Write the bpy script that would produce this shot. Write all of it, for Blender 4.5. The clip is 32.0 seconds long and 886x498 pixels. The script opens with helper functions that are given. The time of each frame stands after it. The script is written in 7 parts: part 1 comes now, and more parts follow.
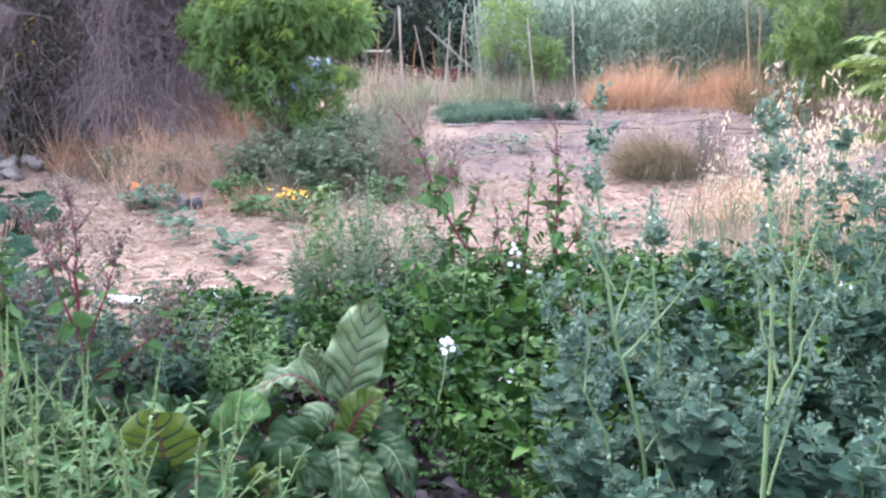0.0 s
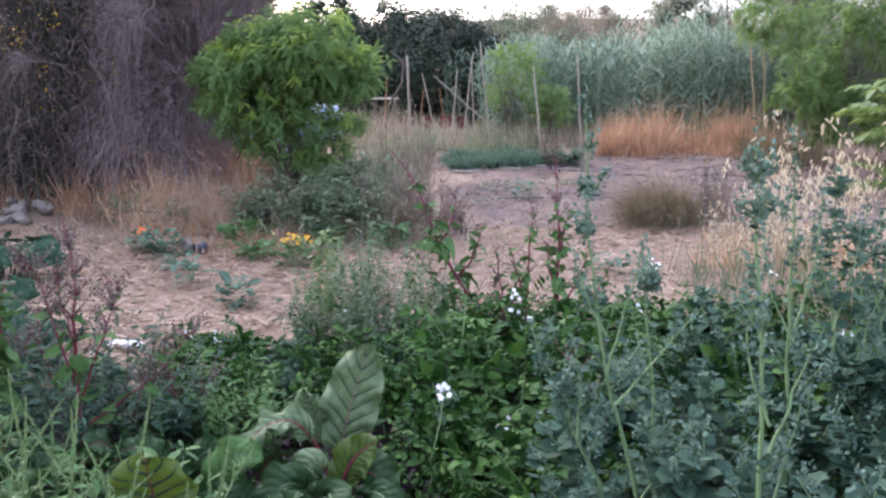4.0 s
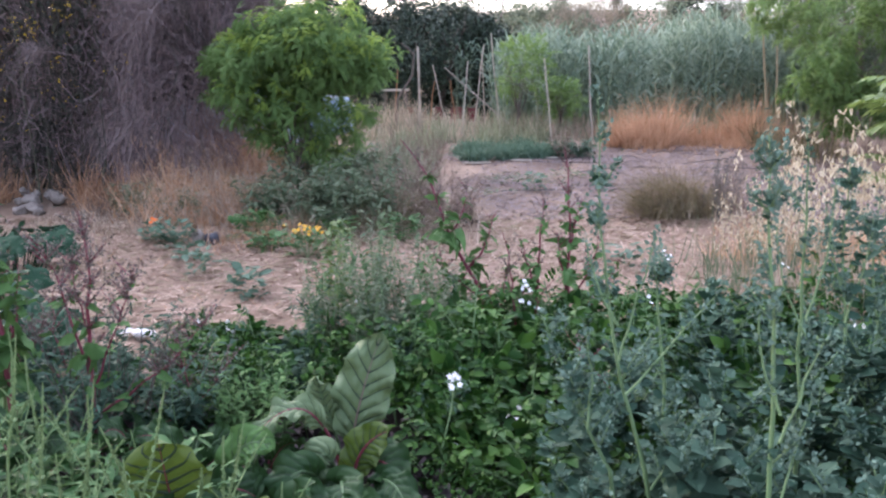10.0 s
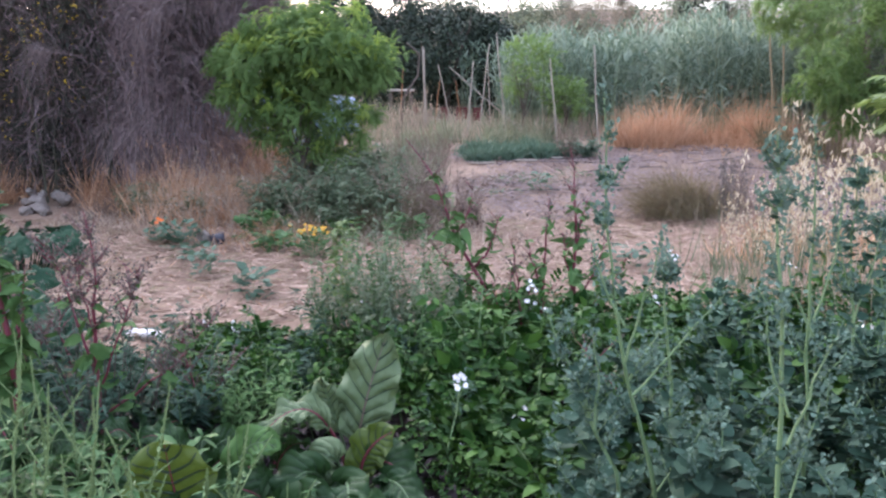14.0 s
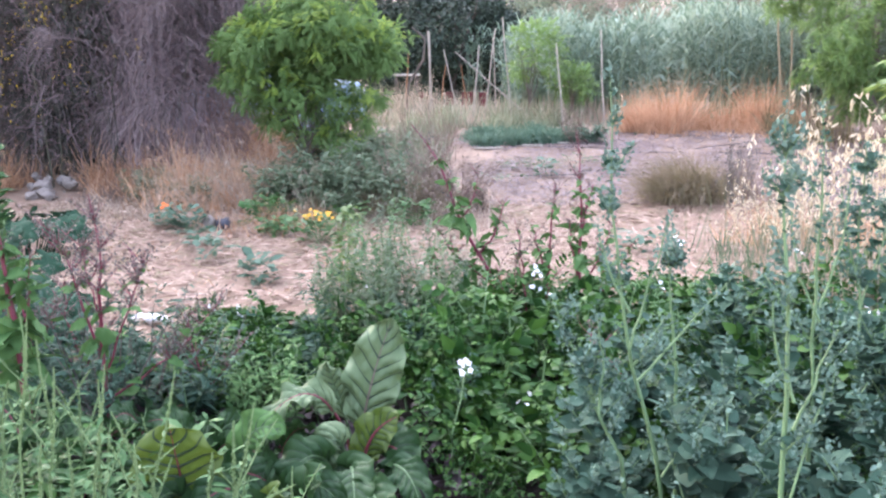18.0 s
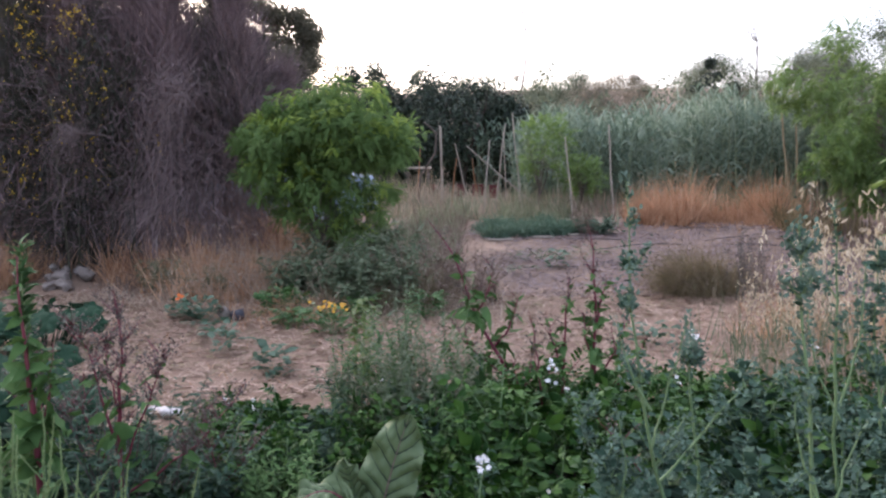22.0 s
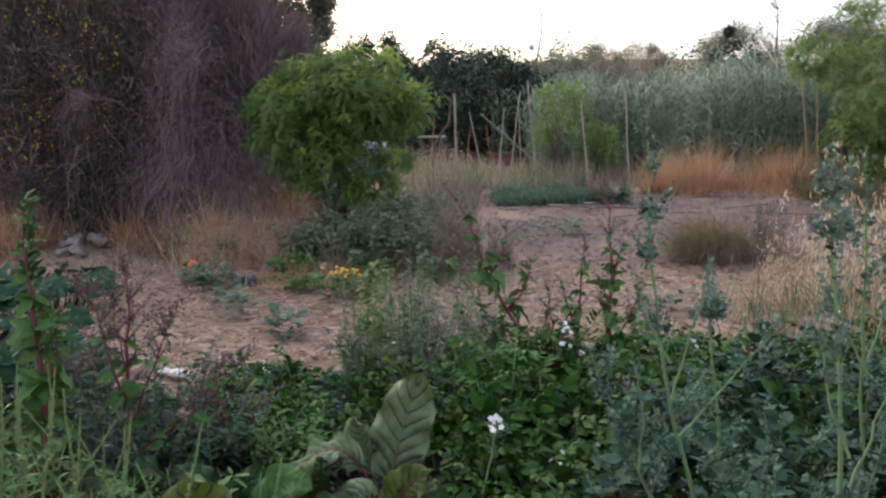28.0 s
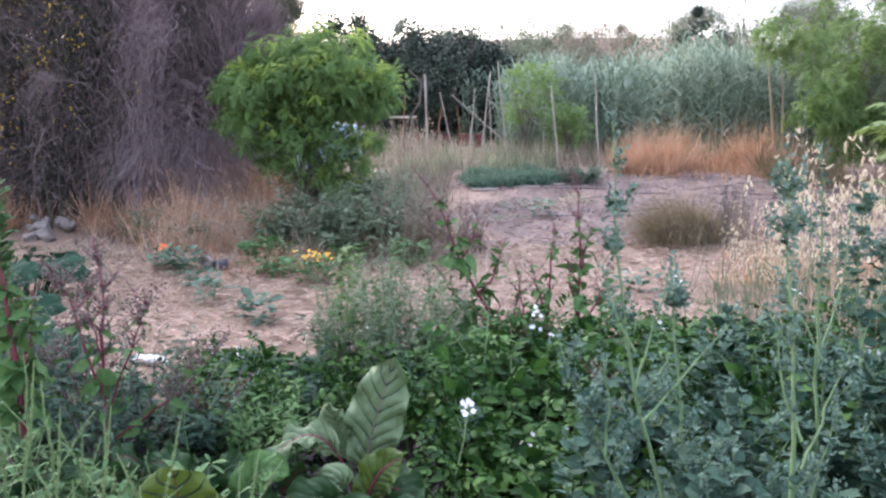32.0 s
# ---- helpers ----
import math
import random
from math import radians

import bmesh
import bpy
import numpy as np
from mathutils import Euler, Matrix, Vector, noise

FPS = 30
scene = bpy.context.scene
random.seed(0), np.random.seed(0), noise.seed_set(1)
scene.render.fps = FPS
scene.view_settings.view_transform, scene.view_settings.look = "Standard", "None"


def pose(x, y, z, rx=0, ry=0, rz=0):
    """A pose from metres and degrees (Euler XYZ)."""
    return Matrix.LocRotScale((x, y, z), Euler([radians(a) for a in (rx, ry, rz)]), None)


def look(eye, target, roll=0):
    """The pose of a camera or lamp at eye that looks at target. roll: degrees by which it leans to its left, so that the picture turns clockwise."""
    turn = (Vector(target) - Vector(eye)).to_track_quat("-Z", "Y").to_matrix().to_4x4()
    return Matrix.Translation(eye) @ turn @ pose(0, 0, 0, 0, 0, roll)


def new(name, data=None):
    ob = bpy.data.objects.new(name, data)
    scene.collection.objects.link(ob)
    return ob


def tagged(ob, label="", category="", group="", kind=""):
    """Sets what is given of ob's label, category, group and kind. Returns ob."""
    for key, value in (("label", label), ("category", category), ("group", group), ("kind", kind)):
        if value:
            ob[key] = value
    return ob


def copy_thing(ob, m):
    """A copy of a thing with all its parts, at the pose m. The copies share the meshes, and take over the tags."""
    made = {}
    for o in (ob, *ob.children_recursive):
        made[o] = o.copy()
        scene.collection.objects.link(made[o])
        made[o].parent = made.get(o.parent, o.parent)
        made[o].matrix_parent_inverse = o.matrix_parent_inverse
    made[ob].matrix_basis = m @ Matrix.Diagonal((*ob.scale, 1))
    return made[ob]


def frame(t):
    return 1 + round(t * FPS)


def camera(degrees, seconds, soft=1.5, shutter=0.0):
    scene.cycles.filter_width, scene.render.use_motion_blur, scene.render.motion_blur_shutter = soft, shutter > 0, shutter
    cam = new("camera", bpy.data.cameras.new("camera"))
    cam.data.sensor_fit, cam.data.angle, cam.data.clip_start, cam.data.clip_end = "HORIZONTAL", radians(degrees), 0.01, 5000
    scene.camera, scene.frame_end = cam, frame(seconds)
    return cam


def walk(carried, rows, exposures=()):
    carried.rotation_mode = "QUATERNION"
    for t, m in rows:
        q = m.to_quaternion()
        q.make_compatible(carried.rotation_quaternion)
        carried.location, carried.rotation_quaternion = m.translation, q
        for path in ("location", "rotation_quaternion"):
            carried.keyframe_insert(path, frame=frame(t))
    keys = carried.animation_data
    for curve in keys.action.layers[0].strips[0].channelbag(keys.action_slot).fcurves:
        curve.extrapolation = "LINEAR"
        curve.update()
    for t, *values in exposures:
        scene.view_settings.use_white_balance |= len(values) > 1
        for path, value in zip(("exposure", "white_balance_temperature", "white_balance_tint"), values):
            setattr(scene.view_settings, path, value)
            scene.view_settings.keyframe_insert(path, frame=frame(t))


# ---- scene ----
cam = camera(56.6, 32.0, soft=2.4)
PATH = [
    (0, (-0.02, 0.014, 1.393), (-0.027, 9.722, -1.007), -0.7),
    (0.5, (-0.019, 0.005, 1.392), (-0.038, 9.743, -0.882), -0.6),
    (1, (-0.004, 0.003, 1.396), (-0.048, 9.783, -0.69), -0.6),
    (1.5, (0.003, 0.001, 1.395), (-0.064, 9.806, -0.571), -0.5),
    (2, (-0.001, 0.005, 1.385), (-0.071, 9.794, -0.659), -0.4),
    (2.5, (0.009, 0.004, 1.395), (-0.091, 9.828, -0.473), -0.5),
    (4.5, (0.026, 0.014, 1.388), (-0.089, 9.84, -0.468), -0.6),
    (5, (0.02, 0.016, 1.386), (-0.121, 9.836, -0.495), -0.5),
    (5.5, (0.013, 0.018, 1.386), (-0.131, 9.829, -0.544), -0.5),
    (6, (0.001, 0.015, 1.384), (-0.147, 9.832, -0.516), -0.4),
    (6.5, (-0.005, 0.012, 1.386), (-0.168, 9.822, -0.547), -0.5),
    (7, (-0.008, 0.007, 1.388), (-0.175, 9.822, -0.519), -0.5),
    (7.5, (-0.001, -0.003, 1.386), (-0.182, 9.789, -0.635), -0.5),
    (8, (-0.001, 0.003, 1.384), (-0.186, 9.781, -0.702), -0.5),
    (8.5, (0.011, 0.003, 1.389), (-0.196, 9.78, -0.7), -0.6),
    (9, (0.011, -0.007, 1.393), (-0.211, 9.796, -0.569), -0.5),
    (9.5, (0.015, -0.009, 1.391), (-0.207, 9.793, -0.575), -0.6),
    (10, (0.019, 0.0, 1.386), (-0.211, 9.806, -0.563), -0.5),
    (10.5, (0.016, 0.0, 1.388), (-0.225, 9.798, -0.598), -0.6),
    (11, (0.026, 0.005, 1.385), (-0.226, 9.812, -0.556), -0.6),
    (11.5, (0.028, 0.004, 1.388), (-0.231, 9.808, -0.564), -0.6),
    (12, (0.022, 0.008, 1.389), (-0.245, 9.814, -0.552), -0.6),
    (12.5, (0.007, 0.001, 1.388), (-0.252, 9.816, -0.508), -0.5),
    (13, (0.012, 0.014, 1.382), (-0.262, 9.821, -0.556), -0.6),
    (13.5, (0.012, 0.009, 1.385), (-0.277, 9.817, -0.544), -0.6),
    (14, (0.018, 0.008, 1.385), (-0.278, 9.812, -0.563), -0.6),
    (14.5, (0.023, 0.016, 1.377), (-0.281, 9.809, -0.622), -0.6),
    (16.5, (0.023, 0.007, 1.381), (-0.329, 9.798, -0.623), -0.6),
    (17, (0.023, 0.011, 1.384), (-0.333, 9.8, -0.627), -0.6),
    (17.5, (0.016, 0.016, 1.38), (-0.34, 9.787, -0.72), -0.6),
    (18, (0.02, 0.014, 1.382), (-0.343, 9.78, -0.737), -0.6),
    (18.5, (0.011, 0.007, 1.378), (-0.371, 9.782, -0.696), -0.5),
    (19, (0.004, -0.001, 1.376), (-0.381, 9.754, -0.791), -0.6),
    (19.5, (-0.035, -0.012, 1.391), (-0.409, 9.735, -0.812), -0.5),
    (20, (-0.069, -0.027, 1.409), (-0.458, 9.786, -0.477), -0.5),
    (20.5, (-0.059, -0.049, 1.423), (-0.481, 9.843, 0.019), -0.6),
    (21, (-0.042, -0.046, 1.412), (-0.483, 9.881, 0.293), -0.6),
    (21.5, (-0.023, -0.023, 1.408), (-0.479, 9.904, 0.293), -0.6),
    (22, (-0.011, -0.031, 1.415), (-0.482, 9.902, 0.363), -0.6),
    (22.5, (-0.012, -0.034, 1.409), (-0.497, 9.904, 0.409), -0.5),
    (23, (-0.026, -0.039, 1.418), (-0.526, 9.91, 0.548), -0.6),
    (23.5, (-0.046, -0.053, 1.419), (-0.546, 9.904, 0.645), -0.6),
    (24, (-0.061, -0.063, 1.423), (-0.561, 9.9, 0.719), -0.5),
    (24.5, (-0.066, -0.069, 1.424), (-0.577, 9.896, 0.761), -0.5),
    (26.5, (-0.069, -0.038, 1.377), (-0.639, 9.932, 0.847), -0.6),
    (27, (-0.049, -0.004, 1.355), (-0.627, 9.957, 0.688), -0.6),
    (27.5, (-0.041, 0.009, 1.354), (-0.619, 9.939, 0.321), -0.7),
    (28, (-0.008, 0.042, 1.342), (-0.653, 9.926, -0.033), -0.6),
    (28.5, (-0.009, 0.024, 1.355), (-0.765, 9.88, -0.16), -0.6),
    (29, (-0.012, 0.001, 1.373), (-0.897, 9.834, -0.216), -0.7),
    (29.5, (-0.02, -0.023, 1.384), (-1.061, 9.79, -0.238), -0.7),
    (30, (-0.028, -0.03, 1.385), (-1.169, 9.765, -0.274), -0.7),
    (30.5, (-0.018, -0.008, 1.374), (-1.203, 9.774, -0.333), -0.8),
    (31, (-0.012, -0.016, 1.384), (-0.986, 9.791, -0.312), -0.7),
    (31.5, (-0.013, -0.008, 1.382), (-0.624, 9.848, -0.196), -0.7),
    (32, (-0.009, -0.009, 1.386), (-0.305, 9.852, -0.248), -0.6),
]
EV = [(0, 2.0), (1, 1.85), (2, 1.55), (5, 1.2), (7, 1.2), (8.5, 1.75), (9.5, 1.6), (10, 1.2), (11, 1.2), (13, 1.2), (14.5, 1.28), (17, 1.8), (18, 1.95), (19, 2.05), (20, 2.0), (20.5, 1.6), (21, 1.1), (22, 0.65), (23, 0.5), (24, -0.25), (25.5, -0.8),
      (27, -0.75), (28, 0.4), (29, 1.05), (30, 1.3), (31, 1.35), (32, 1.4)]
WARM = {22: 5900, 23: 5950, 24: 6050, 25.5: 6150, 27: 6350, 28: 6250, 29: 6000}
TINT = {24: 18, 25.5: 15, 27: 12, 28: 16, 29: 19}
EXPOSURES = [(t, ev + 0.98, WARM.get(t, 5700), TINT.get(t, 21)) for t, ev in EV]
walk(cam, [(t, look(e, a, r)) for t, e, a, r in PATH], EXPOSURES)
# ---- exposure, sky and sun ----
world = bpy.data.worlds.new("world")
scene.world = world
world.use_nodes = True
wn = world.node_tree.nodes
sky = wn.new("ShaderNodeTexSky")
sky.sky_type, sky.sun_disc = "NISHITA", False
sky.sun_elevation, sky.sun_rotation = radians(17), radians(-38)
sky.air_density, sky.dust_density, sky.ozone_density = 1.0, 5.0, 1.0
world.node_tree.links.new(sky.outputs[0], wn["Background"].inputs[0])
wn["Background"].inputs[1].default_value = 0.11
# thin even cloud over the whole sky
cloud, veil = wn.new("ShaderNodeBackground"), wn.new("ShaderNodeAddShader")
cloud.inputs[0].default_value, cloud.inputs[1].default_value = (0.95, 0.98, 1.03, 1), 0.27
world.node_tree.links.new(wn["Background"].outputs[0], veil.inputs[0])
world.node_tree.links.new(cloud.outputs[0], veil.inputs[1])
world.node_tree.links.new(veil.outputs[0], wn["World Output"].inputs[0])
sun = new("sun", bpy.data.lights.new("sun", "SUN"))
sun.data.energy, sun.data.angle, sun.data.color = 0.9, radians(75), (1.0, 0.97, 0.95)
sun.matrix_world = look((-3.2, 4.1, 8.5), (0, 0, 0))

# ---- materials ----


def mat_base(name, rough=0.7, spec=0.3):
    m = bpy.data.materials.new(name)
    m.use_nodes = True
    b = m.node_tree.nodes["Principled BSDF"]
    b.inputs["Roughness"].default_value = rough
    b.inputs["Specular IOR Level"].default_value = spec
    return m, m.node_tree.nodes, m.node_tree.links, b


def ramp(n, stops):
    r = n.new("ShaderNodeValToRGB")
    e = r.color_ramp.elements
    while len(e) < len(stops):
        e.new(0.5)
    for k, (p, c) in zip(e, stops):
        k.position, k.color = p, (*c, 1)
    return r


def leaf_mat(name, stops, trans=0.25, rough=0.5, scale=3.0, spec=0.4, own=1.0):
    """Leaf: a colour of its own for each blade, a slow drift over the plant, a fine mottle, light through the blade."""
    m, n, l, b = mat_base(name, rough, spec)
    geo, tc, obi = n.new("ShaderNodeNewGeometry"), n.new("ShaderNodeTexCoord"), n.new("ShaderNodeObjectInfo")
    r = ramp(n, stops)
    nz = n.new("ShaderNodeTexNoise")
    nz.inputs["Scale"].default_value, nz.inputs["Detail"].default_value = scale, 3
    l.new(tc.outputs["Object"], nz.inputs["Vector"])
    a = n.new("ShaderNodeMath")
    a.operation = "MULTIPLY_ADD"
    l.new(nz.outputs[0], a.inputs[0])
    a.inputs[1].default_value = 0.7
    w = n.new("ShaderNodeMath")
    w.operation = "MULTIPLY_ADD"
    l.new(geo.outputs["Random Per Island"], w.inputs[0])
    w.inputs[1].default_value, w.inputs[2].default_value = own, 0.5 - 0.5 * own
    l.new(w.outputs[0], a.inputs[2])
    a2 = n.new("ShaderNodeMath")
    a2.operation = "MULTIPLY_ADD"
    l.new(obi.outputs["Random"], a2.inputs[0])
    a2.inputs[1].default_value = 0.25
    l.new(a.outputs[0], a2.inputs[2])
    a3 = n.new("ShaderNodeMath")
    a3.operation = "MULTIPLY"
    l.new(a2.outputs[0], a3.inputs[0])
    a3.inputs[1].default_value = 0.55
    l.new(a3.outputs[0], r.inputs[0])
    l.new(r.outputs[0], b.inputs["Base Color"])
    if trans:
        t = n.new("ShaderNodeBsdfTranslucent")
        l.new(r.outputs[0], t.inputs[0])
        mx = n.new("ShaderNodeMixShader")
        mx.inputs[0].default_value = trans
        l.new(b.outputs[0], mx.inputs[1])
        l.new(t.outputs[0], mx.inputs[2])
        l.new(mx.outputs[0], n["Material Output"].inputs[0])
    return m


def rough_mat(name, stops, scale=8.0, rough=0.85, bump=0.3, detail=6, metal=0.0, spec=0.3, stretch=(1, 1, 1)):
    """Stone, bark, soil, paint: two scales of noise in the colour and relief."""
    m, n, l, b = mat_base(name, rough, spec)
    b.inputs["Metallic"].default_value = metal
    tc, mp = n.new("ShaderNodeTexCoord"), n.new("ShaderNodeMapping")
    mp.inputs["Scale"].default_value = stretch
    l.new(tc.outputs["Object"], mp.inputs[0])
    n1, n2 = n.new("ShaderNodeTexNoise"), n.new("ShaderNodeTexNoise")
    n1.inputs["Scale"].default_value, n1.inputs["Detail"].default_value = scale, detail
    n2.inputs["Scale"].default_value, n2.inputs["Detail"].default_value = scale * 7, 4
    l.new(mp.outputs[0], n1.inputs[0])
    l.new(mp.outputs[0], n2.inputs[0])
    ad = n.new("ShaderNodeMath")
    ad.operation = "MULTIPLY_ADD"
    l.new(n2.outputs[0], ad.inputs[0])
    ad.inputs[1].default_value = 0.5
    l.new(n1.outputs[0], ad.inputs[2])
    ob, oi = n.new("ShaderNodeMath"), n.new("ShaderNodeObjectInfo")
    ob.operation = "MULTIPLY_ADD"
    l.new(oi.outputs["Random"], ob.inputs[0])
    ob.inputs[1].default_value = 0.2
    l.new(ad.outputs[0], ob.inputs[2])
    sc = n.new("ShaderNodeMath")
    sc.operation = "MULTIPLY_ADD"
    l.new(ob.outputs[0], sc.inputs[0])
    sc.inputs[1].default_value, sc.inputs[2].default_value = 0.8, -0.18
    r = ramp(n, stops)
    l.new(sc.outputs[0], r.inputs[0])
    l.new(r.outputs[0], b.inputs["Base Color"])
    if bump:
        bp = n.new("ShaderNodeBump")
        bp.inputs["Strength"].default_value, bp.inputs["Distance"].default_value = bump, 0.02
        l.new(ad.outputs[0], bp.inputs["Height"])
        l.new(bp.outputs[0], b.inputs["Normal"])
    return m


def greens(c, v=0.35):
    """Three stops round a colour, darker to lighter."""
    return [(0.1, tuple(k * (1 - v) for k in c)), (0.5, c), (0.95, tuple(min(1, k * (1 + 1.3 * v)) for k in c))]


